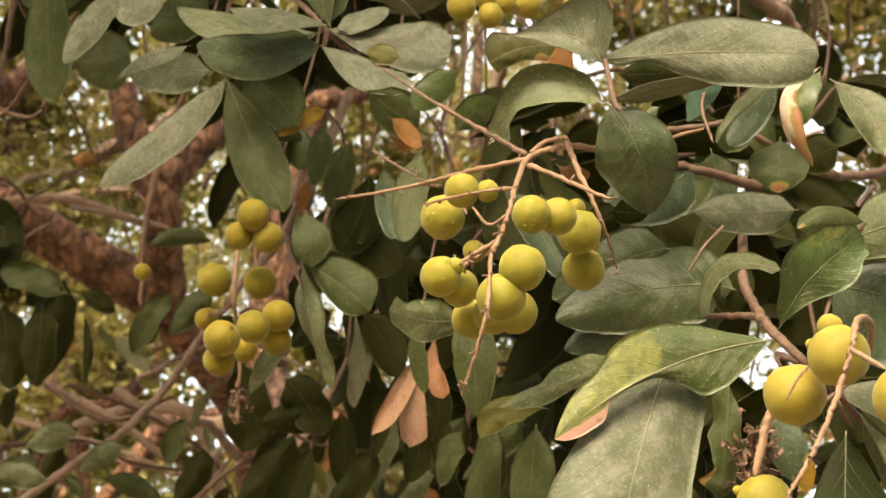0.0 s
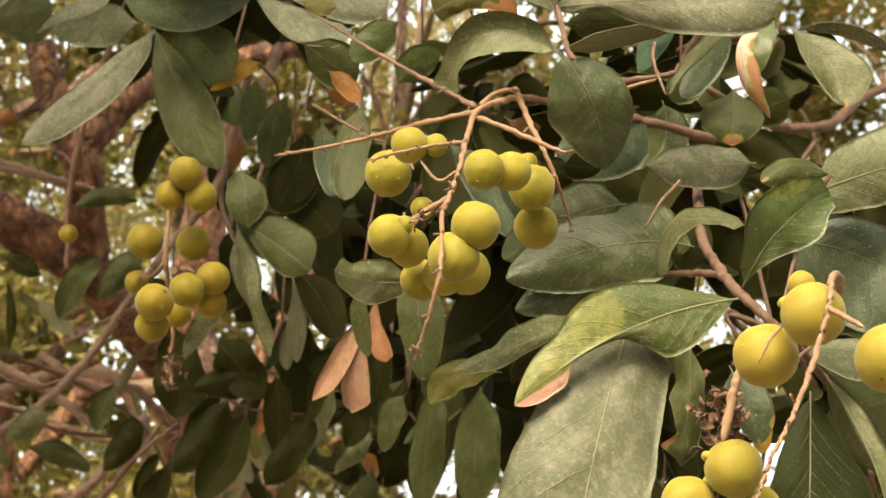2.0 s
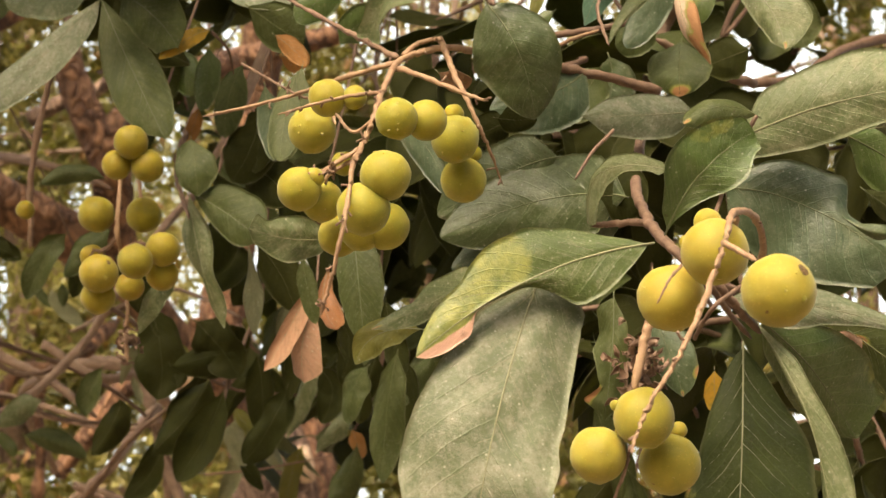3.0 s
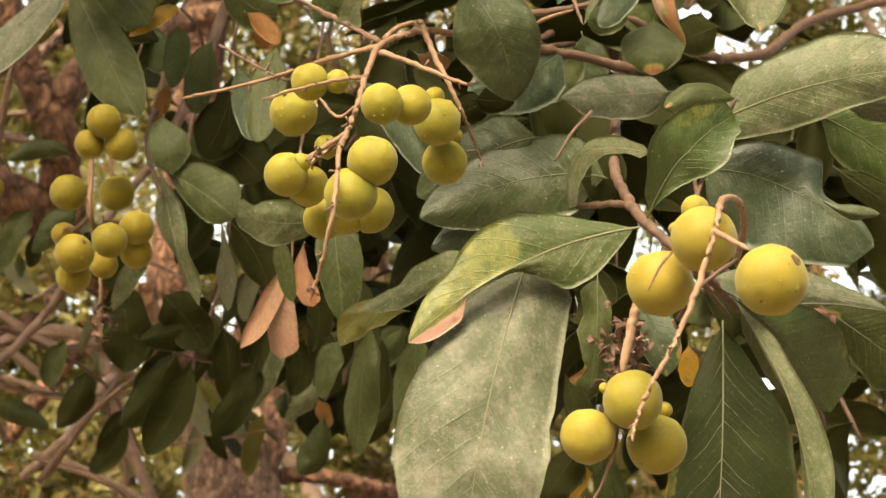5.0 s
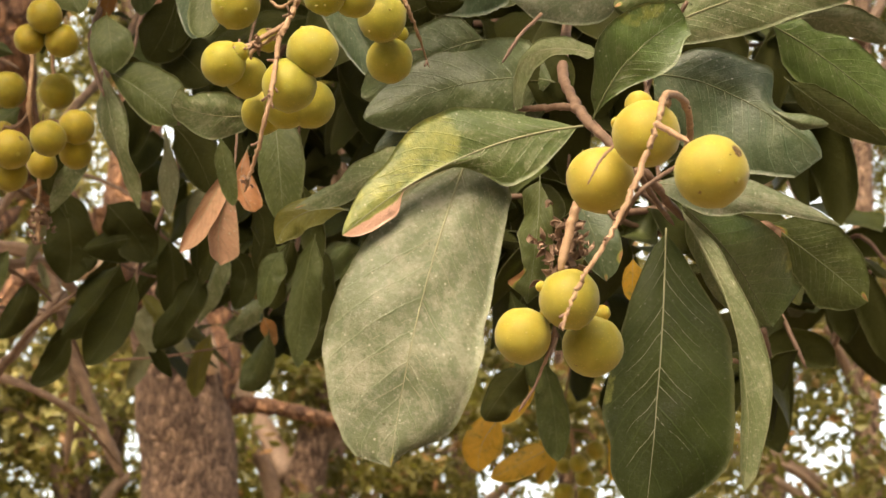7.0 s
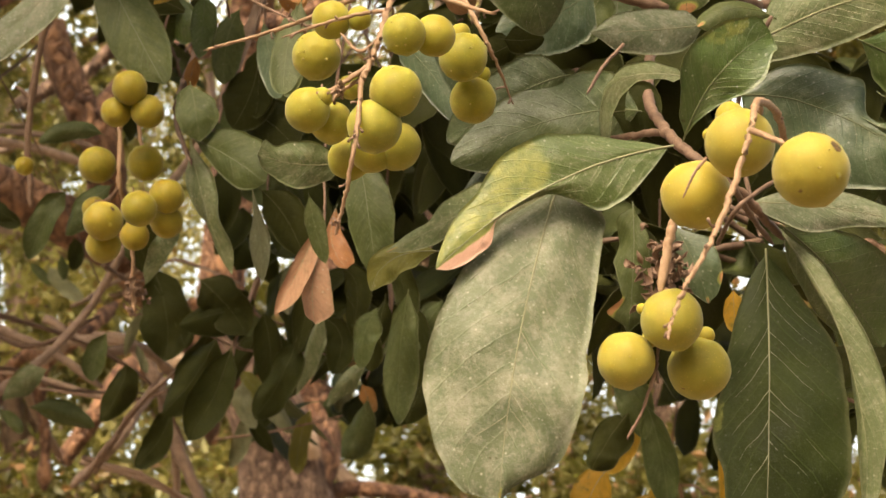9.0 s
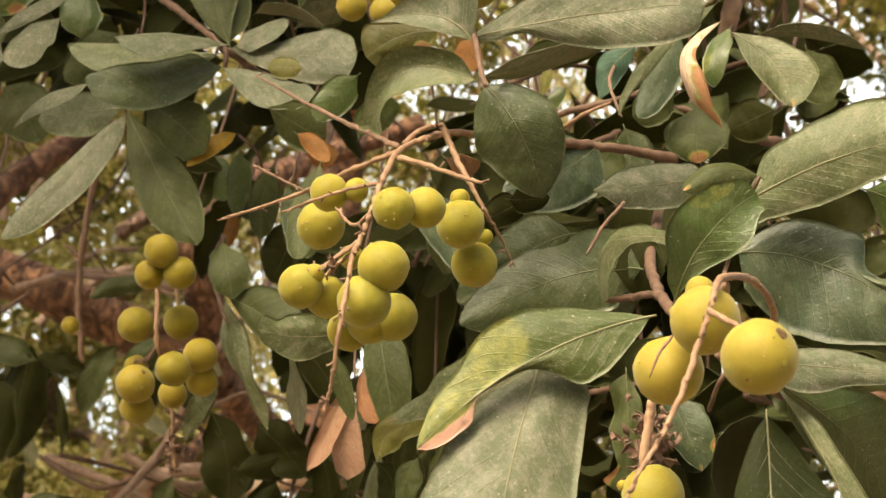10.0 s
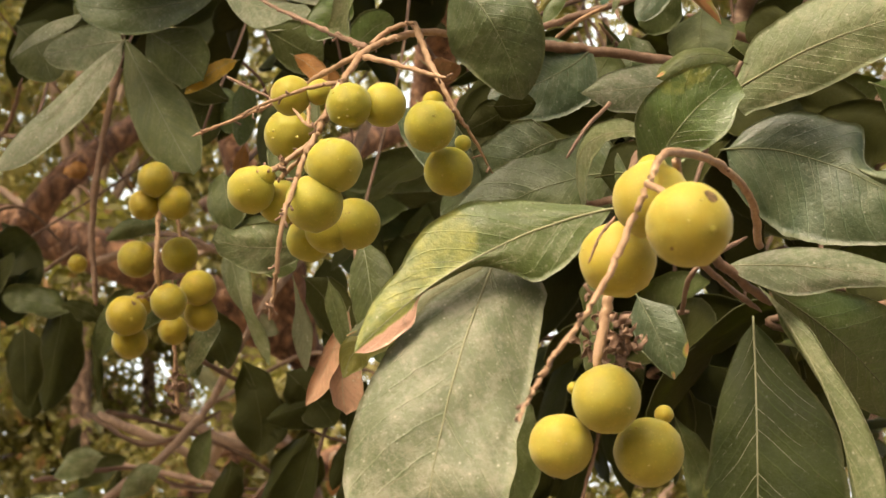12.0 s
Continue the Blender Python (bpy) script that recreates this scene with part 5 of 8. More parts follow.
leaf(top_sprig, (-0.0352, 0.7135, 1.9252), (-0.0534, 0.7137, 1.9241), (-0.0711, 0.7173, 1.9162), 0.0225, (0.0481, 0.2604, -0.9643), "olive", veins=True, wither=[(0.2, 1, 0.15)], left=(0.6, 1.2, 2.5, 4.8, 7.8, 11.0, 14.5, 11.0, 4.0), right=(2.3, 8.0, 8.0, 7.8, 6.8, 6.8, 6.5, 6.5, 6.5))
leaf(top_sprig, (-0.0116, 0.6621, 1.8761), (-0.0460, 0.6616, 1.8838), (-0.0606, 0.6778, 1.8595), 0.0205, (0.3703, 0.0012, -0.9289), "dusty", wide=0.5, cup=-0.25, veins=True, left=(1.8, 6.0, 7.0, 7.5, 7.5, 6.8, 6.2, 6.5, 7.0), right=(5.5, 8.8, 11.8, 13.0, 12.8, 11.0, 7.2, 6.2, 9.8))
leaf(top_sprig, (-0.0070, 0.6634, 1.8732), (0.0081, 0.6670, 1.8491), (0.0149, 0.6857, 1.8242), 0.0406, (0.9133, -0.1150, 0.3908), "deep", wide=0.5, cup=0.12, wave=0.03, veins=True, left=(6.5, 12.2, 17.0, 20.2, 21.8, 19.5, 15.5, 10.0, 4.5), right=(3.0, 9.0, 13.8, 17.8, 18.8, 17.5, 13.8, 9.2, 3.5))
leaf(top_sprig, (-0.0032, 0.7200, 1.8360), (0.0050, 0.7201, 1.8351), (0.0161, 0.7201, 1.8353), 0.0139, (0.0348, -0.4716, 0.8811), "shade_dark")
leaf(top_sprig, (0.0407, 0.7446, 1.8688), (0.0236, 0.7370, 1.8547), (-0.0073, 0.7293, 1.8409), 0.0372, (0.4515, 0.1798, -0.8740), "teal", wide=0.5, veins=True)
leaf(top_sprig, (0.0496, 0.7634, 1.8776), (0.0410, 0.7658, 1.8640), (0.0304, 0.7585, 1.8475), 0.0253, (0.8343, 0.0832, -0.5451), "mid")
leaf(top_sprig, (0.0548, 0.7815, 1.8899), (0.0563, 0.7842, 1.8748), (0.0518, 0.7868, 1.8598), 0.0264, (0.9768, -0.1731, -0.1263), "deep")
leaf(top_sprig, (0.0868, 0.7539, 1.9317), (0.0756, 0.7583, 1.9066), (0.0622, 0.7616, 1.8878), 0.0178, (0.8745, 0.0408, -0.4833), "teal")
leaf(top_sprig, (0.1041, 0.7228, 1.9291), (0.0735, 0.7267, 1.9061), (0.0523, 0.7326, 1.8792), 0.0078, (0.6464, 0.1494, -0.7483), "dusty", wide=0.4, veins=True, left=(0.6, 2.8, 4.8, 3.8, 3.8, 4.8, 3.8, 2.8, 0.8), right=(0.6, 2.0, 2.8, 2.0, 3.0, 2.8, 1.0, 0.6, 0.6))
leaf(top_sprig, (0.0641, 0.7925, 1.9403), (0.0502, 0.7946, 1.9298), (0.0425, 0.7979, 1.9139), 0.0160, (0.7287, 0.2233, -0.6474), "cyan", veins=True, left=(0.8, 2.3, 5.2, 8.0, 8.5, 6.0, 3.8, 1.5, 0.6), right=(1.2, 3.3, 5.5, 7.2, 7.5, 7.2, 6.2, 3.5, 1.2))
leaf(top_sprig, (0.0826, 0.8069, 1.9189), (0.0711, 0.8083, 1.9109), (0.0599, 0.8091, 1.9061), 0.0218, (0.4876, 0.3327, -0.8072), "mid")
leaf(top_sprig, (0.0933, 0.7801, 1.8978), (0.0911, 0.7730, 1.8806), (0.0915, 0.7757, 1.8651), 0.0313, (0.9894, -0.1411, -0.0354), "mid", wither=[(1, 0, 0.22)])
leaf(top_sprig, (0.0935, 0.7300, 1.8418), (0.0666, 0.7199, 1.8369), (0.0378, 0.7094, 1.8336), 0.0235, (0.3217, 0.0845, -0.9431), "pale", wide=0.45, veins=True, cup=0.1, left=(2.3, 8.5, 10.0, 11.8, 12.0, 11.0, 8.5, 4.0, 1.0), right=(1.5, 6.5, 10.2, 11.5, 11.5, 10.0, 8.5, 3.8, 1.0))
leaf(top_sprig, (0.1090, 0.6971, 1.9021), (0.1252, 0.6906, 1.8824), (0.1322, 0.6873, 1.8583), 0.0252, (0.8459, -0.3005, 0.4406), "dusty", wide=0.6, veins=True, wither=[(1, 0, 0.08)], left=(1.0, 3.5, 6.8, 8.5, 9.2, 8.5, 7.0, 4.8, 1.0), right=(0.6, 2.3, 5.2, 9.5, 12.5, 16.0, 16.0, 9.8, 4.5))
leaf(top_sprig, (0.1570, 0.8136, 1.9384), (0.1612, 0.8164, 1.9223), (0.1655, 0.8190, 1.9079), 0.0262, (0.9209, -0.3359, 0.1975), "mid")
leaf(top_sprig, (0.1281, 0.7741, 1.9323), (0.1553, 0.7743, 1.9311), (0.1823, 0.7763, 1.9194), 0.0121, (0.1029, -0.9594, 0.2626), "pale")
leaf(top_sprig, (0.1053, 0.7211, 1.9187), (0.0859, 0.7099, 1.8944), (0.1014, 0.7206, 1.8632), 0.0124, (0.8915, -0.4493, -0.0571), "husk", wide=0.5, cup=0.25, wave=0.08, wither=[(1, 0, 0.26), (0.72, 0.9, 0.22), (0.4, 1.0, 0.1)], left=(0.8, 4.8, 4.8, 3.8, 3.5, 4.2, 5.2, 2.5, 0.8), right=(1.0, 2.8, 3.5, 3.5, 5.2, 7.2, 6.0, 3.3, 2.0))
leaf(top_sprig, (0.1137, 0.7636, 1.9338), (0.1039, 0.7566, 1.9161), (0.1020, 0.7595, 1.8997), 0.0143, (0.8916, -0.3695, -0.2616), "bright", wither=[(0.6, -0.9, 0.2, 0.38)])
leaf(top_sprig, (0.1404, 0.8573, 1.9210), (0.1273, 0.8581, 1.9161), (0.1141, 0.8590, 1.9112), 0.0263, (0.3504, 0.3179, -0.8810), "shade_dark")
leaf(top_sprig, (0.0010, 0.8023, 1.9447), (0.0231, 0.8023, 1.9451), (0.0486, 0.8016, 1.9488), 0.0182, (-0.0723, -0.6942, 0.7162), "mid")
leaf(top_sprig, (0.0196, 0.7563, 1.9180), (0.0162, 0.7572, 1.9125), (0.0139, 0.7588, 1.9038), 0.0069, (0.9151, -0.1027, -0.3899), "yellowgreen")
leaf(top_sprig, (0.0254, 0.7962, 1.9220), (0.0187, 0.7971, 1.9166), (0.0123, 0.7986, 1.9081), 0.0082, (0.7280, -0.0180, -0.6854), "bright")
leaf(top_sprig, (-0.0950, 0.8183, 1.9117), (-0.0841, 0.8162, 1.9234), (-0.0705, 0.8154, 1.9283), 0.0192, (-0.5068, -0.5677, 0.6488), "bright")
leaf(top_sprig, (-0.1554, 0.8523, 1.9495), (-0.1351, 0.8548, 1.9351), (-0.1215, 0.8560, 1.9284), 0.0315, (0.4951, -0.5050, 0.7070), "mid")
leaf(top_sprig, (-0.0967, 0.8309, 1.9554), (-0.1114, 0.8330, 1.9438), (-0.1226, 0.8351, 1.9317), 0.0212, (0.6743, 0.2679, -0.6881), "bright")
leaf(top_sprig, (-0.1389, 0.8553, 1.9321), (-0.1288, 0.8567, 1.9241), (-0.1196, 0.8537, 1.9123), 0.0120, (0.6847, -0.2483, 0.6853), "orange")
leaf(top_sprig, (-0.0322, 0.8465, 1.9823), (-0.0334, 0.8488, 1.9689), (-0.0326, 0.8507, 1.9586), 0.0167, (0.9996, -0.0208, -0.0182), "orange")
leaf(top_sprig, (0.0024, 0.7297, 1.8384), (-0.0065, 0.7305, 1.8338), (-0.0182, 0.7313, 1.8295), 0.0167, (0.3977, 0.3366, -0.8535), "shade_dark")
leaf(top_sprig, (-0.0318, 0.7064, 1.8551), (-0.0238, 0.7073, 1.8501), (-0.0153, 0.7070, 1.8519), 0.0141, (0.1305, -0.8442, 0.5199), "dead")
twig(top_sprig, ((0.0800, 0.7656, 1.8648), (0.0553, 0.7549, 1.8683), (0.0234, 0.7346, 1.8679), (0.0062, 0.7150, 1.8639), (-0.0111, 0.6857, 1.8577)), 0.00263, 0.00211, "twig", "twig")
twig(top_sprig, ((0.0800, 0.7656, 1.8648), (0.0721, 0.7669, 1.8576), (0.0682, 0.7484, 1.8474)), 0.00176, 0.00143, "twig", "side_twig")
twig(top_sprig, ((0.0115, 0.7989, 1.9066), (0.0412, 0.7791, 1.9035), (0.0655, 0.7783, 1.9081), (0.0836, 0.7869, 1.9172)), 0.00184, 0.00152, "twig", "side_twig")
twig(top_sprig, ((0.0157, 0.7818, 1.8884), (0.0325, 0.7705, 1.8949), (0.0485, 0.7600, 1.8967)), 0.00120, 0.00088, "stalk", "side_twig")
twig(top_sprig, ((0.0537, 0.8035, 1.9381), (0.0488, 0.7772, 1.9146), (0.0536, 0.7614, 1.8888)), 0.00093, 0.00088, "dry", "side_twig")
twig(top_sprig, ((0.0518, 0.6921, 1.8209), (0.0412, 0.6844, 1.8075), (0.0333, 0.6768, 1.7928)), 0.00092, 0.00076, "twig", "side_twig")
twig(top_sprig, ((0.1504, 0.9086, 1.9178), (0.1269, 0.8789, 1.9135), (0.1082, 0.8582, 1.9158), (0.0842, 0.8371, 1.9204)), 0.0030, 0.0022, "twig", "side_twig")

fruits_t = thing("fruit_cluster", (-0.0249, 0.8026, 2.0009), "small yellow-green soapberry fruits half hidden above leaves", "fruit cluster", "fruit clusters of the soapberry tree")
fruit(fruits_t, (-0.0940, 0.8049, 1.9875), 0.00881)
fruit(fruits_t, (-0.0763, 0.8059, 1.9823), 0.00786)
fruit(fruits_t, (-0.0677, 0.8139, 1.9942), 0.00636)
fruit(fruits_t, (-0.0540, 0.8236, 1.9971), 0.00837)
fruit(fruits_t, (-0.0799, 0.8136, 1.9960), 0.00636)
fruit(fruits_t, (-0.0076, 0.8237, 1.9965), 0.00579, dark=True)
fruit(fruits_t, (-0.0233, 0.8423, 2.0058), 0.00922)
twig(fruits_t, ((-0.0295, 0.8375, 2.0335), (-0.0290, 0.8399, 2.0196), (-0.0262, 0.8412, 2.0123)), 0.00132, 0.00099, "stalk", "stalk")

rosette = thing("leafy_twig", (-0.1893, 0.8737, 2.0004), "rosette of blunt grey-green leaves at a twig end", "twig", "leafy twigs of the soapberry tree")
leaf(rosette, (-0.1864, 0.8789, 2.0041), (-0.1955, 0.8783, 2.0348), (-0.1990, 0.8812, 2.0682), 0.0330, (-0.9554, -0.2588, -0.1420), "mid", left=(0.8, 3.0, 6.2, 10.0, 14.5, 16.8, 16.0, 12.0, 4.2), right=(0.6, 2.5, 6.0, 10.2, 14.2, 16.2, 14.2, 10.0, 3.3))
leaf(rosette, (-0.1884, 0.8826, 2.0079), (-0.1868, 0.8962, 2.0458), (-0.1989, 0.9099, 2.0831), 0.0214, (-0.8943, -0.4460, 0.0375), "mid")
leaf(rosette, (-0.1874, 0.8737, 2.0028), (-0.2106, 0.8447, 1.9968), (-0.2423, 0.8243, 1.9924), 0.0272, (0.4957, -0.3622, -0.7894), "pale", left=(0.8, 3.3, 7.2, 8.0, 9.2, 8.0, 7.2, 4.5, 1.2), right=(0.6, 2.5, 5.2, 8.0, 10.5, 15.0, 18.0, 13.2, 4.8))
leaf(rosette, (-0.1932, 0.8743, 1.9973), (-0.2370, 0.8648, 1.9934), (-0.2859, 0.8622, 2.0086), 0.0325, (-0.0449, -0.4748, -0.8789), "dusty")
leaf(rosette, (-0.1913, 0.8763, 1.9889), (-0.2250, 0.8488, 1.9701), (-0.2618, 0.8280, 1.9685), 0.0333, (0.3137, 0.0748, -0.9466), "deep", veins=True, left=(3.8, 13.8, 16.8, 17.5, 17.2, 16.0, 13.5, 8.8, 4.5), right=(1.0, 4.2, 7.8, 11.8, 15.0, 15.8, 13.5, 10.0, 3.0))
leaf(rosette, (-0.1861, 0.8778, 2.0016), (-0.1431, 0.8745, 1.9914), (-0.1047, 0.8756, 1.9897), 0.0380, (0.2118, 0.1585, 0.9644), "pale", veins=True, left=(1.0, 4.0, 8.2, 11.5, 15.2, 18.0, 17.8, 15.8, 6.5), right=(1.0, 4.0, 7.0, 10.5, 15.5, 18.5, 20.0, 16.5, 11.8))
leaf(rosette, (-0.1903, 0.8753, 1.9884), (-0.1557, 0.8599, 1.9648), (-0.1261, 0.8509, 1.9555), 0.0275, (0.5537, 0.3790, 0.7414), "pale", left=(0.8, 3.3, 7.2, 11.2, 14.5, 14.5, 12.5, 11.0, 4.2), right=(1.5, 6.2, 9.8, 12.2, 13.0, 12.2, 11.0, 6.0, 1.5))
leaf(rosette, (-0.1806, 0.8736, 2.0011), (-0.1664, 0.8727, 2.0065), (-0.1466, 0.8714, 2.0138), 0.0201, (-0.3050, 0.3563, 0.8832), "pale")
leaf(rosette, (-0.1770, 0.9077, 2.0382), (-0.1531, 0.8986, 2.0320), (-0.1279, 0.8913, 2.0160), 0.0183, (-0.2418, -0.9550, 0.1718), "under")
leaf(rosette, (-0.1565, 0.9379, 2.0396), (-0.1361, 0.9363, 2.0485), (-0.1163, 0.9361, 2.0498), 0.0286, (-0.1306, -0.9279, 0.3492), "pale")
leaf(rosette, (-0.1364, 0.8626, 1.9772), (-0.1472, 0.8624, 1.9785), (-0.1580, 0.8621, 1.9799), 0.0152, (-0.1242, 0.1221, -0.9847), "yellowgreen")
leaf(rosette, (-0.2541, 0.8800, 1.9659), (-0.2882, 0.8680, 1.9208), (-0.3258, 0.8638, 1.8847), 0.0236, (0.7512, 0.0146, -0.6600), "pale", veins=True, wide=0.55, left=(0.8, 3.5, 6.5, 8.5, 9.5, 9.8, 8.8, 6.2, 2.5), right=(1.8, 7.2, 11.0, 13.2, 13.8, 12.2, 10.5, 6.8, 2.3))
leaf(rosette, (-0.2526, 0.8791, 1.9657), (-0.2299, 0.8791, 1.9177), (-0.2083, 0.8809, 1.8757), 0.0354, (0.8858, 0.1794, 0.4280), "mid", veins=True, wide=0.6, left=(1.2, 5.0, 10.8, 15.0, 17.5, 18.2, 15.2, 9.2, 1.2), right=(1.8, 5.2, 8.2, 13.8, 17.2, 16.8, 14.2, 9.5, 5.2))
leaf(rosette, (-0.2423, 0.8889, 1.9743), (-0.2185, 0.8816, 1.9539), (-0.2042, 0.8844, 1.9350), 0.0362, (0.6651, -0.2135, 0.7156), "mid", veins=True, left=(4.5, 13.0, 15.0, 16.8, 18.2, 16.5, 14.2, 12.0, 0.6), right=(1.0, 4.0, 9.0, 15.2, 18.0, 15.8, 12.0, 5.0, 0.6))
leaf(rosette, (-0.2258, 0.9514, 1.9630), (-0.2312, 0.9550, 1.9425), (-0.2365, 0.9586, 1.9220), 0.0293, (0.9090, 0.3802, -0.1707), "mid")
leaf(rosette, (-0.1890, 0.9022, 1.9539), (-0.2001, 0.8936, 1.9456), (-0.2164, 0.8863, 1.9294), 0.0117, (0.6064, 0.1527, -0.7803), "yellow")
leaf(rosette, (-0.2941, 0.9112, 2.0698), (-0.2928, 0.9053, 2.0497), (-0.2957, 0.9089, 2.0337), 0.0293, (0.9135, 0.3292, -0.2390), "bright", left=(1.2, 5.2, 11.8, 16.0, 16.5, 15.5, 14.0, 9.2, 2.5), right=(1.2, 5.5, 8.8, 10.5, 12.8, 10.8, 9.0, 4.8, 1.0))
leaf(rosette, (-0.3029, 0.9123, 2.0707), (-0.3274, 0.9053, 2.0532), (-0.3531, 0.8983, 2.0345), 0.0125, (0.5972, -0.0857, -0.7975), "pale", left=(0.6, 2.5, 5.5, 8.0, 8.0, 8.0, 5.2, 2.5, 0.8), right=(0.8, 3.0, 3.8, 4.5, 4.2, 2.8, 1.5, 0.6, 0.6))
leaf(rosette, (-0.3094, 0.9060, 2.0485), (-0.3245, 0.8978, 2.0329), (-0.3468, 0.9009, 2.0198), 0.0230, (0.6099, -0.1048, -0.7855), "pale", left=(0.6, 2.8, 6.2, 10.8, 11.2, 10.0, 8.8, 5.5, 3.0), right=(0.6, 2.8, 6.8, 11.8, 11.5, 10.8, 8.0, 5.5, 0.6))
leaf(rosette, (-0.3435, 0.8995, 2.0267), (-0.3528, 0.8938, 2.0022), (-0.3652, 0.8882, 1.9763), 0.0081, (0.9256, -0.1661, -0.3402), "pale", left=(0.6, 1.2, 3.0, 5.2, 5.5, 5.8, 4.2, 2.0, 0.8), right=(0.6, 0.8, 1.5, 2.3, 2.0, 2.3, 1.8, 0.8, 0.6))
leaf(rosette, (-0.2856, 0.8947, 1.9947), (-0.3078, 0.8864, 1.9836), (-0.3276, 0.8803, 1.9633), 0.0145, (0.6169, -0.2945, -0.7299), "pale", left=(0.6, 0.8, 2.5, 4.0, 5.0, 4.8, 3.5, 1.8, 0.6), right=(1.5, 5.5, 9.0, 9.5, 9.0, 7.2, 4.2, 2.3, 0.8))
leaf(rosette, (-0.2808, 0.9455, 1.9964), (-0.3099, 0.9456, 1.9959), (-0.3393, 0.9461, 1.9934), 0.0338, (0.0503, -0.1018, -0.9935), "dusty")
leaf(rosette, (-0.3408, 0.9051, 2.1107), (-0.3498, 0.8997, 2.0835), (-0.3589, 0.8953, 2.0511), 0.0504, (0.8510, 0.4119, -0.3259), "bright", veins=True, wither=[(0.97, 0.2, 0.12), (0.8, 0.9, 0.08), (0.5, -0.9, 0.06), (0.7, -0.2, 0.3, 0.36)])
leaf(rosette, (-0.4397, 1.0218, 2.1397), (-0.4364, 1.0274, 2.1079), (-0.4284, 1.0331, 2.0759), 0.0603, (0.9039, 0.3640, 0.2248), "mid")
leaf(rosette, (-0.2326, 0.9711, 1.9664), (-0.2151, 0.9550, 1.9427), (-0.2038, 0.9566, 1.9338), 0.0253, (0.5492, -0.4659, 0.6938), "bright")
leaf(rosette, (-0.1959, 0.9329, 1.9530), (-0.1971, 0.9361, 1.9344), (-0.2006, 0.9400, 1.9125), 0.0175, (0.9928, -0.0158, -0.1184), "bright")
leaf(rosette, (-0.1630, 0.9094, 2.0859), (-0.1602, 0.9122, 2.0701), (-0.1536, 0.9151, 2.0538), 0.0182, (0.9602, -0.0563, 0.2735), "yellow")
leaf(rosette, (-0.2712, 0.8795, 2.0832), (-0.2598, 0.8811, 2.0740), (-0.2568, 0.8838, 2.0583), 0.0141, (0.8675, -0.0984, 0.4876), "dead")
leaf(rosette, (-0.2969, 0.9833, 2.0699), (-0.3152, 0.9859, 2.0556), (-0.3380, 0.9887, 2.0397), 0.0368, (0.5965, 0.2153, -0.7732), "mid")
leaf(rosette, (-0.1232, 0.9339, 2.0623), (-0.1178, 0.9306, 2.0810), (-0.1124, 0.9273, 2.0998), 0.0334, (-0.8605, -0.4829, 0.1623), "mid")
leaf(rosette, (-0.1585, 0.9785, 2.0972), (-0.1474, 0.9817, 2.0793), (-0.1319, 0.9842, 2.0651), 0.0429, (0.7627, -0.2809, 0.5826), "mid")
twig(rosette, ((-0.3026, 0.9225, 2.1268), (-0.2560, 0.9120, 2.0714), (-0.2318, 0.8962, 2.0460), (-0.2101, 0.8849, 2.0238), (-0.1893, 0.8737, 2.0004), (-0.1891, 0.8763, 1.9859)), 0.00329, 0.00136, "twig", "twig")
twig(rosette, ((-0.2318, 0.8962, 2.0460), (-0.2459, 0.9303, 2.0828), (-0.2477, 0.9440, 2.1204)), 0.00176, 0.00187, "twig", "side_twig")
twig(rosette, ((-0.1893, 0.8737, 2.0004), (-0.1756, 0.8952, 1.9937), (-0.1692, 0.9248, 1.9988)), 0.00238, 0.00179, "twig", "side_twig")
twig(rosette, ((-0.2539, 0.8795, 1.9676), (-0.2677, 0.9227, 2.0108), (-0.2726, 0.9548, 2.0587)), 0.00136, 0.00149, "twig", "side_twig")
twig(rosette, ((-0.1921, 0.9214, 1.9604), (-0.1813, 0.9236, 1.9481), (-0.1795, 0.9358, 1.9363)), 0.00106, 0.00072, "twig", "side_twig")

bare_twig = thing("hanging_twig", (-0.3124, 0.9976, 1.9892), "thin bare grey-brown twig hanging straight down", "twig")
twig(bare_twig, ((-0.3152, 1.0144, 2.0087), (-0.3244, 1.0194, 1.9805), (-0.3315, 1.0237, 1.9564), (-0.3388, 1.0301, 1.9201), (-0.3428, 1.0358, 1.8877), (-0.3418, 1.0394, 1.8673), (-0.3417, 1.0433, 1.8451)), 0.00235, 0.00196, "dry", "twig", knob=0.3)
twig(bare_twig, ((-0.3401, 1.0300, 1.9202), (-0.3464, 1.0289, 1.9270), (-0.3507, 1.0284, 1.9295)), 0.00157, 0.00117, "dry", "side_twig")

corner_sprig = thing("leafy_twig", (-0.3648, 0.8407, 2.0151), "dark soapberry twig with long hanging leaves", "twig", "leafy twigs of the soapberry tree")
leaf(corner_sprig, (-0.3743, 0.8575, 2.0348), (-0.3718, 0.8655, 1.9898), (-0.3673, 0.8735, 1.9445), 0.0310, (0.9466, 0.2965, 0.1264), "mid", wide=0.6)
leaf(corner_sprig, (-0.3214, 0.8419, 2.0084), (-0.3372, 0.8451, 1.9898), (-0.3533, 0.8498, 1.9632), 0.0225, (0.7981, -0.1351, -0.5872), "pale")
leaf(corner_sprig, (-0.2900, 0.8411, 2.0125), (-0.3043, 0.8431, 2.0013), (-0.3206, 0.8445, 1.9938), 0.0241, (0.4947, -0.2071, -0.8440), "pale")
leaf(corner_sprig, (-0.4052, 1.0358, 2.0603), (-0.3907, 1.0389, 2.0430), (-0.3803, 1.0435, 2.0168), 0.0443, (0.8591, 0.0821, 0.5051), "mid")
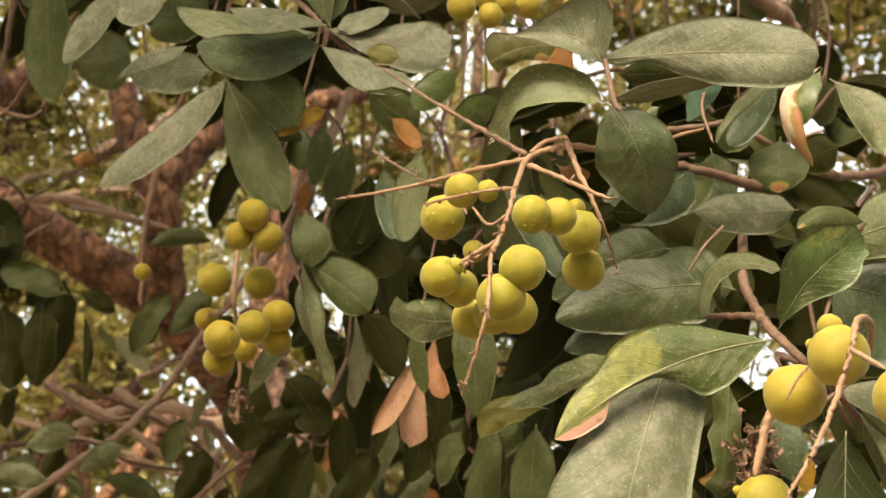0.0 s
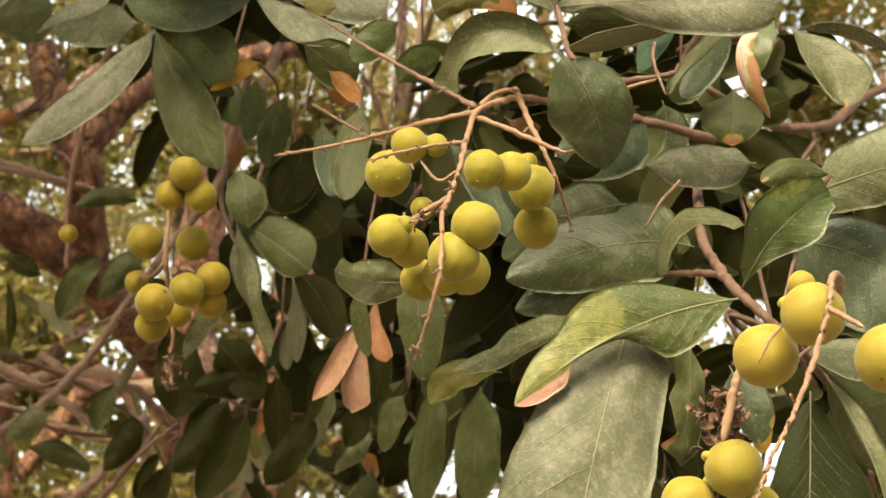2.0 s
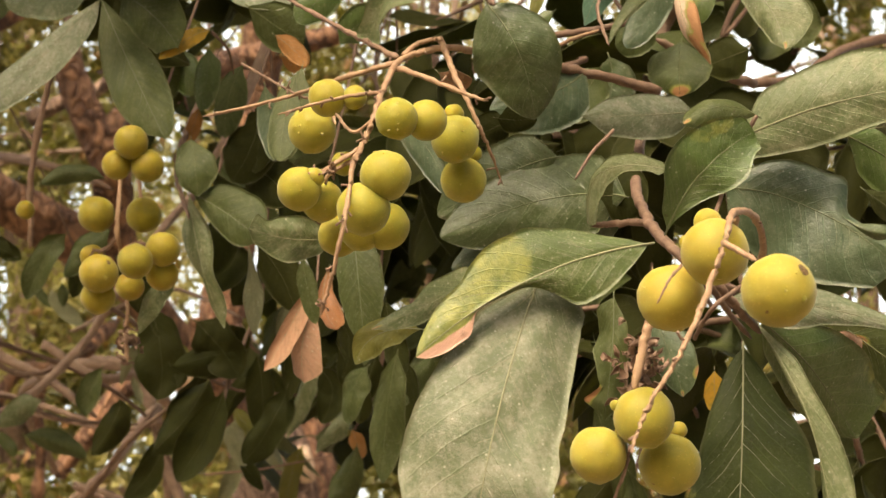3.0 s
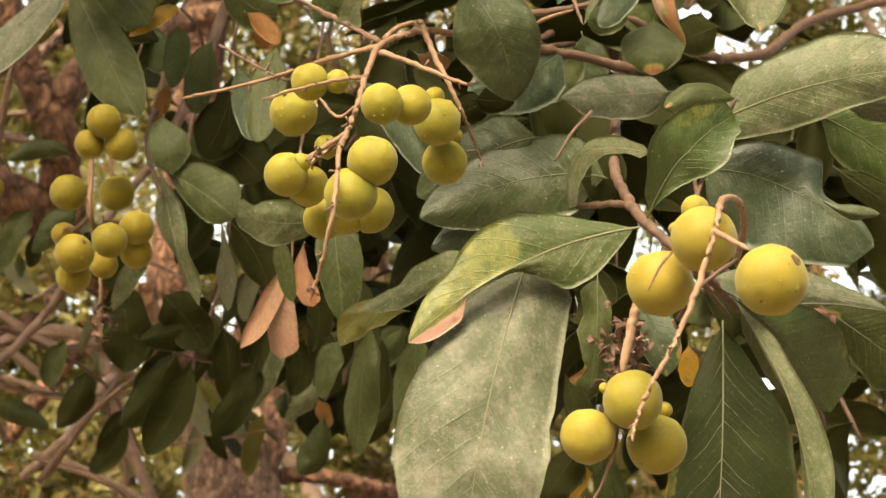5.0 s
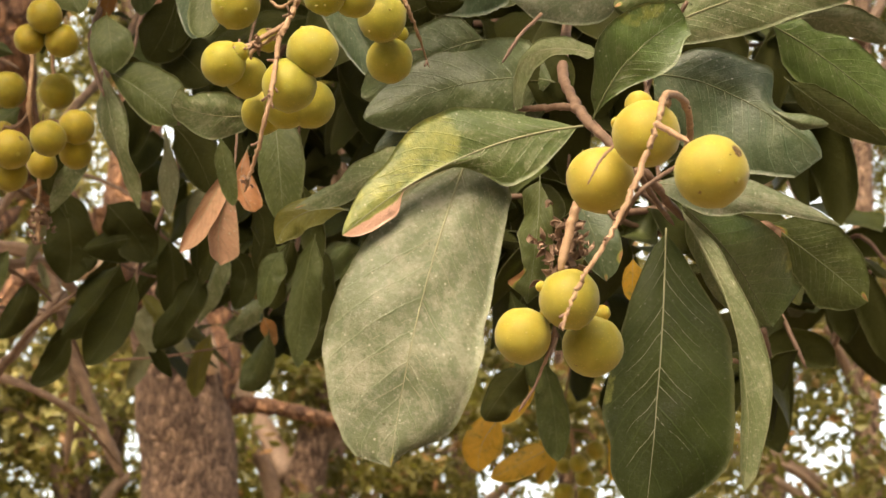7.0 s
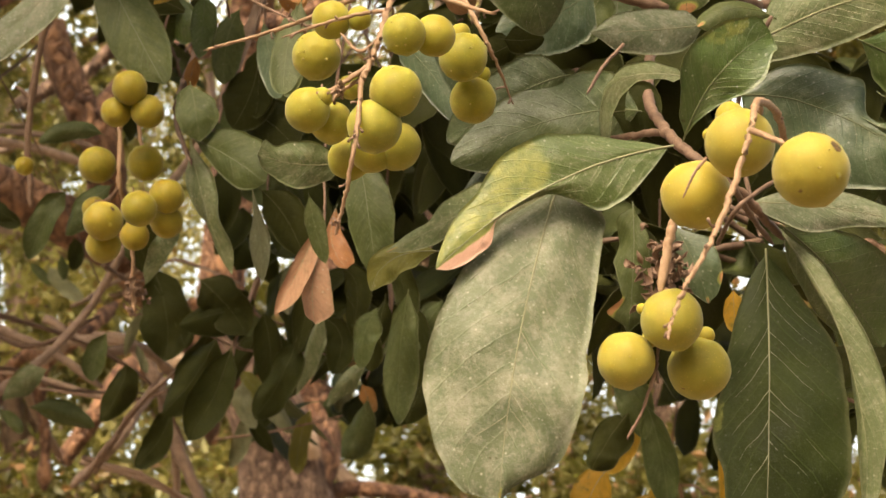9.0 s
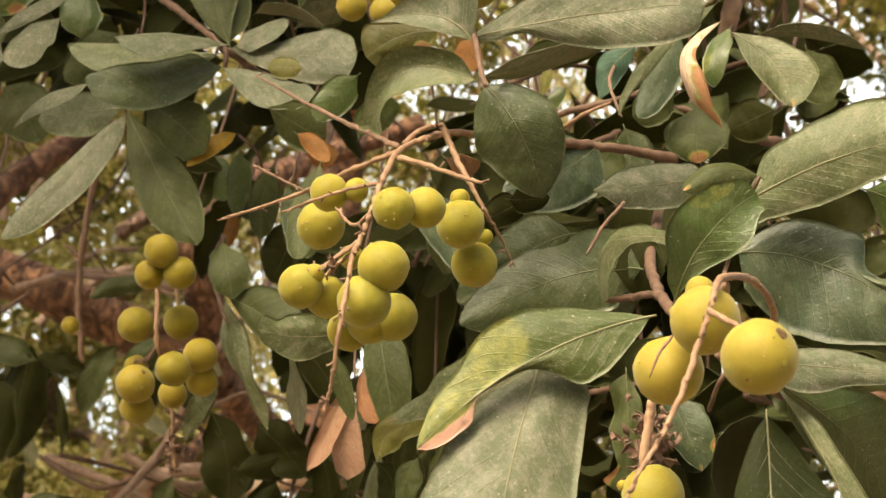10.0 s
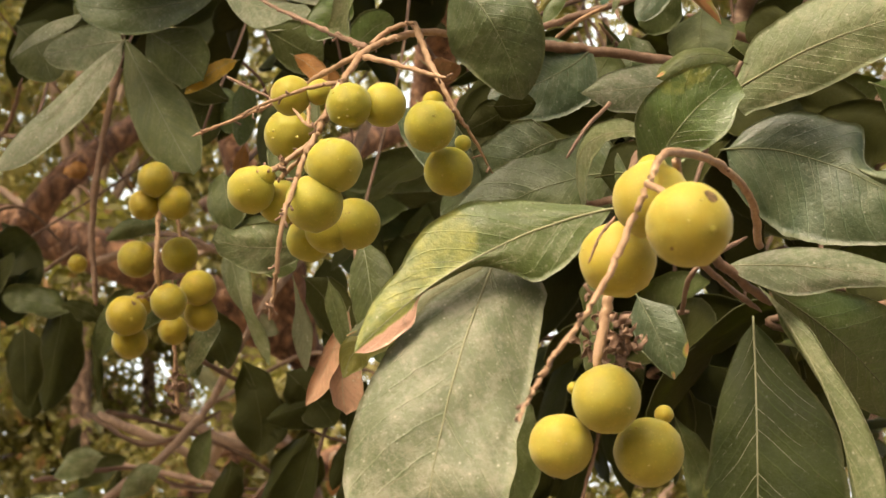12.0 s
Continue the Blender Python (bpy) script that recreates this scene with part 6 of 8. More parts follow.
twig(corner_sprig, ((-0.4992, 1.1222, 2.1464), (-0.5038, 1.1307, 2.0981), (-0.5089, 1.1375, 2.0596)), 0.00263, 0.00219, "twig", "twig")

knob_branch = thing("tree_branch", (0.1437, 1.0794, 2.1008), "pale brown knobbly branch rising through the leaves", "branch")
twig(knob_branch, ((0.1069, 1.0281, 2.1039), (0.1257, 1.0494, 2.0981), (0.1437, 1.0794, 2.1008), (0.1399, 1.0823, 2.0843), (0.1352, 1.0946, 2.0722), (0.1188, 1.1389, 2.0514), (0.1102, 1.1426, 2.0306), (0.1087, 1.1973, 2.0083)), 0.00563, 0.00594, "branch", "branch", knob=0.25)
twig(knob_branch, ((0.1436, 1.0796, 2.0999), (0.1529, 1.0812, 2.0911)), 0.00421, 0.00294, "branch", "stub")

trunk_tree = thing("soapberry_tree", (-0.6590, 4.2320, 1.7862), "upright soapberry trunk with flaking brown bark, forked above", "tree")
twig(trunk_tree, ((-0.827, 5.530, -0.1), (-0.857, 5.530, 0.8), (-0.8528, 5.5362, 1.6454), (-0.8897, 5.4911, 1.9011), (-0.9066, 5.4634, 2.0584), (-0.9466, 5.4391, 2.1961), (-1.0264, 5.4114, 2.3534), (-1.1063, 5.3802, 2.5304)), 0.20, 0.11, "bark", "trunk", knob=0.07)
twig(trunk_tree, ((-0.8627, 5.4981, 1.8618), (-0.8070, 5.5370, 2.0444), (-0.8096, 5.5757, 2.1700), (-0.8260, 5.5473, 2.3311), (-0.7851, 5.5083, 2.5526), (-0.7197, 5.5819, 2.8838)), 0.12381, 0.06276, "fissured", "limb", knob=0.1)
twig(trunk_tree, ((-0.7868, 5.5633, 1.8950), (-0.6624, 5.6201, 1.9183), (-0.4989, 5.6237, 1.8982), (-0.3431, 5.7617, 1.8639), (-0.1797, 5.9057, 1.7962)), 0.03236, 0.02140, "fissured", "limb", knob=0.2)
twig(trunk_tree, ((-0.9665, 5.4461, 2.1568), (-1.1463, 5.4131, 2.3436), (-1.3260, 5.4079, 2.3731), (-1.4458, 5.4131, 2.3436), (-1.5457, 5.4357, 2.2158), (-1.6854, 5.4669, 2.0388)), 0.05192, 0.03195, "fissured", "limb", knob=0.15)
twig(trunk_tree, ((-1.9738, 3.8380, 2.8686), (-1.7460, 3.8506, 2.7973), (-1.5516, 3.8645, 2.7184), (-1.4297, 3.9465, 2.6568), (-1.3044, 4.0274, 2.6009), (-1.2224, 4.0950, 2.5630), (-1.1683, 4.1811, 2.5353)), 0.05852, 0.07201, "fissured", "limb", knob=0.12)
twig(trunk_tree, ((-1.2749, 3.9388, 3.1031), (-1.2408, 3.9610, 2.9776), (-1.1861, 3.9829, 2.8534), (-1.1358, 4.0019, 2.7454), (-1.1502, 4.0947, 2.6224), (-1.1482, 4.1880, 2.4961)), 0.03937, 0.06262, "fissured", "limb", knob=0.12)
twig(trunk_tree, ((-1.1477, 3.9882, 2.8230), (-1.0817, 4.0385, 2.9407), (-1.0034, 4.0926, 3.0375), (-0.8572, 4.3397, 3.1910), (-0.5637, 4.4597, 3.3162)), 0.05148, 0.03088, "fissured", "limb", knob=0.1)
twig(trunk_tree, ((-1.4543, 3.4689, 2.6007), (-1.3145, 3.4644, 2.6261), (-1.2159, 3.4647, 2.6246), (-1.1165, 3.4691, 2.6000), (-1.0312, 3.4746, 2.5684)), 0.01050, 0.00919, "branch", "branch")
twig(trunk_tree, ((-1.4614, 4.2459, 2.9741), (-1.3644, 4.2375, 3.0219), (-1.3047, 4.3563, 3.0964), (-1.2048, 4.3419, 3.1784)), 0.02263, 0.01997, "bark", "branch")
twig(trunk_tree, ((-1.7710, 3.4969, 2.4998), (-1.6566, 3.4672, 2.6679), (-1.5539, 3.4456, 2.7906), (-1.4952, 3.5286, 2.8960), (-1.4387, 3.6142, 2.9864), (-1.3396, 3.7895, 3.1440)), 0.03950, 0.03219, "fissured", "limb", knob=0.1)
twig(trunk_tree, ((-0.8015, 5.3515, 2.1171), (-0.7790, 5.3390, 2.0728), (-0.7662, 5.3692, 2.0167)), 0.03725, 0.02549, "cut", "cut_stub", knob=0.15)

bent_branch = thing("tree_branch", (-0.5838, 2.2766, 1.9339), "bent grey-brown branch crossing behind the leaves", "branch")
twig(bent_branch, ((-0.6932, 2.2737, 1.9505), (-0.6427, 2.2737, 1.9505), (-0.6006, 2.2748, 1.9439), (-0.5712, 2.2795, 1.9174), (-0.5518, 2.2883, 1.8677), (-0.5375, 2.2985, 1.8097), (-0.5081, 2.3117, 1.7351), (-0.4576, 2.3321, 1.6191)), 0.00757, 0.00841, "branch", "branch")
twig(bent_branch, ((-0.5485, 2.2846, 1.8884), (-0.5711, 2.2414, 1.8456), (-0.5906, 2.2000, 1.7926), (-0.6308, 2.2063, 1.7570), (-0.6630, 2.2111, 1.7292)), 0.00757, 0.00644, "branch", "side_branch")
twig(bent_branch, ((-0.6469, 2.2049, 1.7649), (-0.5826, 2.2081, 1.7467), (-0.5262, 2.2125, 1.7213), (-0.4699, 2.2181, 1.6896)), 0.00563, 0.00402, "branch", "side_branch")
twig(bent_branch, ((-0.5375, 2.2985, 1.8097), (-0.5449, 2.3619, 1.7381), (-0.5653, 2.4305, 1.6373)), 0.00589, 0.00527, "branch", "side_branch")

cross_branch = thing("tree_branch", (-0.4815, 1.5806, 1.8498), "slender brown branch slanting up behind the fruit", "branch")
twig(cross_branch, ((-0.5846, 1.5005, 1.7282), (-0.5277, 1.4931, 1.7701), (-0.4907, 1.5365, 1.8124), (-0.4574, 1.5773, 1.8687), (-0.4224, 1.5680, 1.9214), (-0.3930, 1.5609, 1.9618)), 0.00494, 0.00351, "branch", "branch")
twig(cross_branch, ((-0.6237, 1.6758, 1.8861), (-0.5687, 1.6800, 1.8622), (-0.5207, 1.6842, 1.8383), (-0.4724, 1.6906, 1.8019)), 0.00560, 0.00435, "branch", "side_branch")
twig(cross_branch, ((-0.7487, 1.8806, 1.8762), (-0.6727, 1.8839, 1.8575), (-0.5973, 1.8872, 1.8389), (-0.5296, 1.8911, 1.8166)), 0.00417, 0.00347, "branch", "side_branch")

twig(trunk_tree, ((-1.0459, 4.1775, 2.1837), (-0.9658, 4.1311, 2.1822), (-0.8761, 4.1325, 2.1992)), 0.02350, 0.02000, "cut", "broken_limb", knob=0.3)
twig(cross_branch, ((-0.5549, 1.5448, 1.8654), (-0.4914, 1.6345, 1.8496), (-0.4263, 1.7199, 1.8078), (-0.3931, 1.7918, 1.7275)), 0.00260, 0.00160, "twig", "twig", knob=0.3)
twig(cross_branch, ((-0.4356, 1.5390, 1.6981), (-0.3826, 1.4791, 1.7489), (-0.3360, 1.4726, 1.7896)), 0.00300, 0.00180, "twig", "twig", knob=0.3)
twig(cross_branch, ((-0.5509, 1.7128, 1.8064), (-0.4355, 1.6732, 1.7853), (-0.3720, 1.7238, 1.8053), (-0.2845, 1.7877, 1.7737)), 0.00180, 0.00120, "dry", "twig", knob=0.3)
twig(cross_branch, ((-0.6015, 1.6440, 2.0921), (-0.4670, 1.5105, 2.0374), (-0.4067, 1.4701, 2.0051)), 0.00340, 0.00240, "twig", "twig", knob=0.3)
twig(cross_branch, ((-0.1350, 1.2780, 1.7943), (-0.1063, 1.3332, 1.7852), (-0.0808, 1.4444, 1.7551)), 0.00160, 0.00100, "dry", "twig", knob=0.3)
twig(cross_branch, ((-0.2821, 1.2679, 1.7996), (-0.2538, 1.3745, 1.7903), (-0.1881, 1.4795, 1.7982)), 0.00150, 0.00100, "twig", "twig", knob=0.3)
twig(cross_branch, ((-0.4662, 1.6026, 1.7182), (-0.3722, 1.5581, 1.6840), (-0.3166, 1.6200, 1.6238)), 0.00260, 0.00160, "dry", "twig", knob=0.3)
twig(cross_branch, ((-0.3288, 1.6003, 1.7320), (-0.2648, 1.6191, 1.7409), (-0.1598, 1.6949, 1.7717)), 0.00140, 0.00080, "dry", "twig", knob=0.3)
twig(cross_branch, ((-0.4370, 1.5063, 1.6890), (-0.3988, 1.4979, 1.7350), (-0.3669, 1.5378, 1.7956)), 0.00340, 0.00220, "twig", "twig", knob=0.3)
twig(cross_branch, ((-0.5911, 1.4598, 1.7862), (-0.5387, 1.5696, 1.8094), (-0.4833, 1.5867, 1.7881), (-0.4228, 1.7029, 1.7948)), 0.00260, 0.00160, "twig", "twig", knob=0.3)
twig(cross_branch, ((-0.3698, 1.3236, 1.8623), (-0.3517, 1.3835, 1.8505), (-0.3487, 1.4918, 1.8443)), 0.00220, 0.00140, "twig", "twig", knob=0.3)
twig(cross_branch, ((-0.5917, 1.8476, 1.9114), (-0.5272, 1.8717, 1.8721), (-0.4876, 1.9300, 1.8809), (-0.4534, 2.0013, 1.8408)), 0.00520, 0.00600, "branch", "twig", knob=0.3)
twig(cross_branch, ((-0.6548, 1.3929, 2.1543), (-0.5897, 1.3668, 2.1107), (-0.5401, 1.3274, 2.0983), (-0.5598, 1.4028, 2.1838)), 0.00260, 0.00160, "twig", "twig", knob=0.3)
twig(cross_branch, ((-0.6600, 1.4072, 2.1069), (-0.5897, 1.3668, 2.1107), (-0.5433, 1.3122, 2.1431)), 0.00300, 0.00180, "twig", "twig", knob=0.3)
twig(cross_branch, ((-0.5916, 1.5818, 1.8710), (-0.5078, 1.5478, 1.8284), (-0.4487, 1.5946, 1.8657)), 0.00300, 0.00200, "twig", "twig", knob=0.3)

shade_sprig = thing("leafy_twig", (-0.2124, 1.1847, 1.7915), "deeply shaded soapberry twig with dark hanging leaves", "twig", "leafy twigs of the soapberry tree")
leaf(shade_sprig, (-0.2291, 1.1897, 1.7634), (-0.2423, 1.1954, 1.7310), (-0.2651, 1.2019, 1.6943), 0.0319, (0.8842, -0.0324, -0.4659), "shade_dark", wide=0.55, wave=0.09, cup=-0.22)
leaf(shade_sprig, (-0.1782, 1.1889, 1.7677), (-0.1905, 1.1939, 1.7397), (-0.2124, 1.1994, 1.7085), 0.0282, (0.8589, -0.0652, -0.5080), "shade_dark", wide=0.55, wave=0.26, cup=0.10)
leaf(shade_sprig, (-0.2213, 1.2333, 1.8040), (-0.2464, 1.2341, 1.7995), (-0.2807, 1.2357, 1.7905), 0.0315, (0.2189, -0.0611, -0.9738), "shade_dark", wide=0.55, wave=0.14, cup=0.34)
leaf(shade_sprig, (-0.2624, 1.2293, 1.8265), (-0.2441, 1.2325, 1.8085), (-0.2258, 1.2373, 1.7815), 0.0385, (0.7765, -0.2123, 0.5933), "shade_dark", wide=0.55, wave=0.18, cup=-0.10)
leaf(shade_sprig, (-0.3110, 1.2793, 1.8309), (-0.2967, 1.2843, 1.8028), (-0.2872, 1.2884, 1.7794), 0.0291, (0.9092, -0.1208, 0.3984), "shade_dark", wide=0.55, wave=0.20, cup=0.28)
leaf(shade_sprig, (-0.2206, 1.2835, 1.8075), (-0.2159, 1.2884, 1.7794), (-0.2159, 1.2950, 1.7419), 0.0255, (0.9929, -0.1059, 0.0533), "shade_dark", wide=0.55, wave=0.09, cup=-0.22)
leaf(shade_sprig, (-0.1263, 1.0846, 1.7835), (-0.1143, 1.0895, 1.7558), (-0.1102, 1.0944, 1.7280), 0.0216, (0.9502, -0.1976, 0.2408), "shade_dark", wide=0.55, wave=0.26, cup=0.10)
leaf(shade_sprig, (-0.0982, 1.0853, 1.7795), (-0.1062, 1.0895, 1.7558), (-0.1223, 1.0930, 1.7359), 0.0185, (0.8616, -0.1070, -0.4961), "shade_dark", wide=0.55, wave=0.14, cup=0.34)
leaf(shade_sprig, (-0.0861, 1.0853, 1.7795), (-0.0781, 1.0916, 1.7439), (-0.0901, 1.0972, 1.7122), 0.0277, (0.9796, -0.1795, -0.0902), "shade_dark", wide=0.55, wave=0.18, cup=-0.10)
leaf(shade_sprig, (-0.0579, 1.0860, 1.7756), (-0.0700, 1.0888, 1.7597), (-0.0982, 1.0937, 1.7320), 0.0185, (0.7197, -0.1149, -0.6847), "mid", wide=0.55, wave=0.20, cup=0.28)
leaf(shade_sprig, (-0.1489, 1.1368, 1.7753), (-0.1363, 1.1398, 1.7587), (-0.1447, 1.1441, 1.7338), 0.0226, (0.9852, -0.1554, 0.0726), "shade_dark", wide=0.55, wave=0.09, cup=-0.22)
leaf(shade_sprig, (-0.0632, 1.1908, 1.7569), (-0.0808, 1.1954, 1.7310), (-0.0939, 1.2007, 1.7008), 0.0269, (0.8566, -0.1479, -0.4944), "shade_dark", wide=0.55, wave=0.26, cup=0.10)
leaf(shade_sprig, (-0.1304, 1.0811, 1.8033), (-0.1183, 1.0839, 1.7874), (-0.1223, 1.0888, 1.7597), 0.0185, (0.9720, -0.1835, 0.1471), "shade_dark", wide=0.55, wave=0.14, cup=0.34)
leaf(shade_sprig, (-0.0304, 1.2901, 1.7700), (-0.0447, 1.2967, 1.7326), (-0.0590, 1.3016, 1.7045), 0.0219, (0.8885, -0.1860, -0.4195), "shade_dark", wide=0.55, wave=0.18, cup=-0.10)
leaf(shade_sprig, (-0.3656, 1.3893, 1.7831), (-0.3707, 1.3929, 1.7629), (-0.3912, 1.3982, 1.7327), 0.0275, (0.8931, 0.0244, -0.4492), "shade_dark", wide=0.55, wave=0.20, cup=0.28)
leaf(shade_sprig, (-0.1598, 1.1817, 1.8088), (-0.1685, 1.1847, 1.7915), (-0.1773, 1.1908, 1.7569), 0.0168, (0.9402, -0.0769, -0.3318), "shade_dark", wide=0.55, wave=0.09, cup=-0.22)
leaf(shade_sprig, (-0.0819, 0.9809, 1.7956), (-0.0783, 0.9847, 1.7740), (-0.0710, 0.9898, 1.7452), 0.0168, (0.9610, -0.2174, 0.1708), "shade_dark", wide=0.55, wave=0.26, cup=0.10)
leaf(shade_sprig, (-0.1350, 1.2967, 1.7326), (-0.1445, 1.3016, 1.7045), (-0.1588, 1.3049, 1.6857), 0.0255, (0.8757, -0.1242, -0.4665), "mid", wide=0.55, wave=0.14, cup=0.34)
leaf(shade_sprig, (-0.3478, 1.4962, 1.7530), (-0.3643, 1.5019, 1.7205), (-0.3862, 1.5057, 1.6989), 0.0252, (0.8135, -0.0172, -0.5813), "shade_dark", wide=0.55, wave=0.18, cup=-0.10)
leaf(shade_sprig, (0.0644, 1.0006, 1.6840), (0.0497, 1.0038, 1.6660), (0.0388, 1.0070, 1.6479), 0.0252, (0.7653, -0.2584, -0.5895), "shade_dark", wide=0.55, wave=0.20, cup=0.28)
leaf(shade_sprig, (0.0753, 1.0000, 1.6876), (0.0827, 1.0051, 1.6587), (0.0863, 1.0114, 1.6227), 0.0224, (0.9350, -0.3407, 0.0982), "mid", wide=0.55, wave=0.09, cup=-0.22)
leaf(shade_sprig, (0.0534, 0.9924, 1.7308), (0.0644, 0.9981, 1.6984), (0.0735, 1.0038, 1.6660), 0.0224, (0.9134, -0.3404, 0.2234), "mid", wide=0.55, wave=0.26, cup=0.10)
twig(shade_sprig, ((-0.2159, 1.2752, 1.8543), (-0.2266, 1.2613, 1.8181), (-0.2373, 1.2393, 1.7702), (-0.2322, 1.1939, 1.7397)), 0.00190, 0.00132, "twig", "twig")
twig(shade_sprig, ((-0.1071, 1.1771, 1.8347), (-0.0984, 1.1332, 1.7960), (-0.1026, 1.1390, 1.7628), (-0.1195, 1.1449, 1.7297)), 0.00219, 0.00126, "twig", "side_twig")

leaf(mid_sprig, (-0.2144, 0.9270, 1.8026), (-0.2220, 0.9264, 1.7844), (-0.2319, 0.9341, 1.7652), 0.0142, (0.8886, 0.2812, -0.3624), "dusty", cup=0.15, wave=0.1, left=(0.6, 3.3, 4.8, 6.2, 5.2, 4.0, 0.8), right=(5.2, 8.0, 7.8, 7.0, 5.8, 3.3, 1.2))
leaf(shade_sprig, (-0.4681, 1.4821, 1.7942), (-0.4872, 1.4766, 1.7855), (-0.5117, 1.4816, 1.7657), 0.0255, (0.5143, 0.3287, -0.7921), "dusty", cup=0.12, wave=0.1, left=(0.8, 3.5, 9.5, 11.0, 9.2, 5.8, 2.3), right=(1.5, 6.2, 11.5, 13.5, 14.5, 8.0, 2.5))
leaf(shade_sprig, (-0.4714, 1.3051, 2.0415), (-0.4803, 1.2994, 2.0406), (-0.4942, 1.3010, 2.0399), 0.0170, (0.0181, 0.2773, -0.9606), "orange", cup=0.2, wave=0.2, left=(6.8, 7.2, 8.0, 9.2, 8.0, 5.5, 4.2), right=(0.6, 4.8, 7.8, 7.0, 5.8, 4.5, 0.6))
leaf(shade_sprig, (-0.4634, 1.1775, 1.8708), (-0.4643, 1.1825, 1.8355), (-0.4676, 1.1940, 1.8062), 0.0304, (0.9950, 0.0905, -0.0427), "shade_dark", cup=0.12, wave=0.1, left=(0.6, 11.8, 14.8, 16.2, 12.5, 9.2, 1.0), right=(0.6, 12.8, 13.5, 14.2, 12.8, 8.0, 5.0))
leaf(shade_sprig, (-0.4012, 1.1824, 1.8710), (-0.4149, 1.1752, 1.8782), (-0.4310, 1.1764, 1.8848), 0.0163, (-0.4433, 0.1931, -0.8753), "shade_dark", cup=0.12, wave=0.1, left=(0.8, 3.0, 6.5, 7.5, 6.0, 4.2, 0.6), right=(1.5, 5.5, 7.2, 8.8, 6.2, 3.8, 2.0))
leaf(shade_sprig, (-0.5189, 1.4122, 1.7489), (-0.5407, 1.4047, 1.7549), (-0.5693, 1.4082, 1.7487), 0.0320, (-0.0151, 0.2514, -0.9678), "dusty", cup=0.12, wave=0.1, left=(0.6, 1.8, 5.2, 10.0, 11.8, 15.0, 5.2), right=(2.5, 9.8, 15.2, 17.0, 15.2, 8.2, 2.5))
leaf(shade_sprig, (-0.4935, 1.4018, 1.7963), (-0.5145, 1.3971, 1.7921), (-0.5428, 1.4022, 1.7797), 0.0283, (0.3106, 0.2632, -0.9134), "dusty", cup=0.12, wave=0.1, left=(1.2, 6.0, 11.5, 12.5, 11.8, 5.8, 2.0), right=(1.5, 5.8, 12.0, 15.8, 13.0, 10.0, 2.5))
leaf(shade_sprig, (-0.1700, 1.2843, 1.8063), (-0.1830, 1.2857, 1.7727), (-0.1947, 1.2954, 1.7378), 0.0156, (0.9422, 0.0502, -0.3313), "dusty", cup=0.2, wave=0.15, left=(0.8, 1.8, 3.8, 3.3, 3.0, 2.5, 0.6), right=(1.5, 5.8, 11.8, 11.5, 10.8, 5.8, 1.8))
leaf(shade_sprig, (-0.1281, 1.2412, 1.7584), (-0.1455, 1.2403, 1.7395), (-0.1630, 1.2473, 1.7216), 0.0167, (0.7304, 0.1065, -0.6746), "dusty", cup=0.2, wave=0.15, left=(1.2, 3.5, 7.2, 7.0, 5.8, 5.0, 1.0), right=(1.0, 3.0, 6.0, 9.5, 6.2, 3.3, 1.5))
leaf(shade_sprig, (-0.1060, 1.1852, 1.7913), (-0.1184, 1.1841, 1.7731), (-0.1234, 1.1930, 1.7433), 0.0272, (0.9415, 0.0506, -0.3333), "mid", cup=0.2, wave=0.15, left=(1.8, 4.5, 10.2, 11.2, 11.0, 9.2, 2.8), right=(1.5, 5.5, 10.8, 16.0, 15.2, 11.8, 5.5))
leaf(shade_sprig, (-0.0532, 1.1855, 1.7880), (-0.0705, 1.1824, 1.7827), (-0.0901, 1.1893, 1.7656), 0.0190, (0.5249, 0.1340, -0.8405), "mid", cup=0.2, wave=0.15, left=(1.2, 2.8, 6.5, 11.0, 8.5, 7.5, 2.5), right=(0.6, 2.8, 5.8, 8.0, 8.0, 4.5, 1.5))

yellow_sprig = thing("leafy_twig", (0.0644, 1.0025, 1.6732), "low soapberry twig with yellowing spotted leaves", "twig", "leafy twigs of the soapberry tree")
leaf(yellow_sprig, (0.0695, 1.0507, 1.6882), (0.0618, 1.0540, 1.6692), (0.0515, 1.0577, 1.6484), 0.0218, (0.8790, -0.1969, -0.4342), "yellow")
leaf(yellow_sprig, (0.0547, 1.1070, 1.6567), (0.0406, 1.1105, 1.6369), (0.0386, 1.1140, 1.6171), 0.0286, (0.8969, -0.1923, -0.3982), "yellow")
leaf(yellow_sprig, (0.0992, 1.2114, 1.6402), (0.0772, 1.2137, 1.6273), (0.0509, 1.2160, 1.6143), 0.0223, (0.4517, -0.1831, -0.8732), "yellow")
leaf(yellow_sprig, (0.1447, 1.2046, 1.6791), (0.1491, 1.2107, 1.6446), (0.1447, 1.2160, 1.6143), 0.0150, (0.9573, -0.2846, -0.0502), "yellow")
leaf(yellow_sprig, (0.1071, 0.7908, 1.7219), (0.1071, 0.7929, 1.7104), (0.1071, 0.7947, 1.7003), 0.0107, (0.9531, -0.2982, -0.0526), "yellow")
leaf(yellow_sprig, (0.0948, 1.2091, 1.6532), (0.0948, 1.2129, 1.6316), (0.0882, 1.2168, 1.6100), 0.0178, (0.9519, -0.2422, -0.1877), "yellow")
twig(yellow_sprig, ((0.0909, 1.0972, 1.7122), (0.0829, 1.1028, 1.6805), (0.0948, 1.2107, 1.6446)), 0.00161, 0.00132, "twig", "twig")

fruits_b = thing("fruit_cluster", (0.1586, 1.6152, 1.6537), "small unripe green soapberry fruits hanging low behind leaves", "fruit cluster", "fruit clusters of the soapberry tree")
fruit(fruits_b, (0.1581, 1.6376, 1.6367), 0.00978)
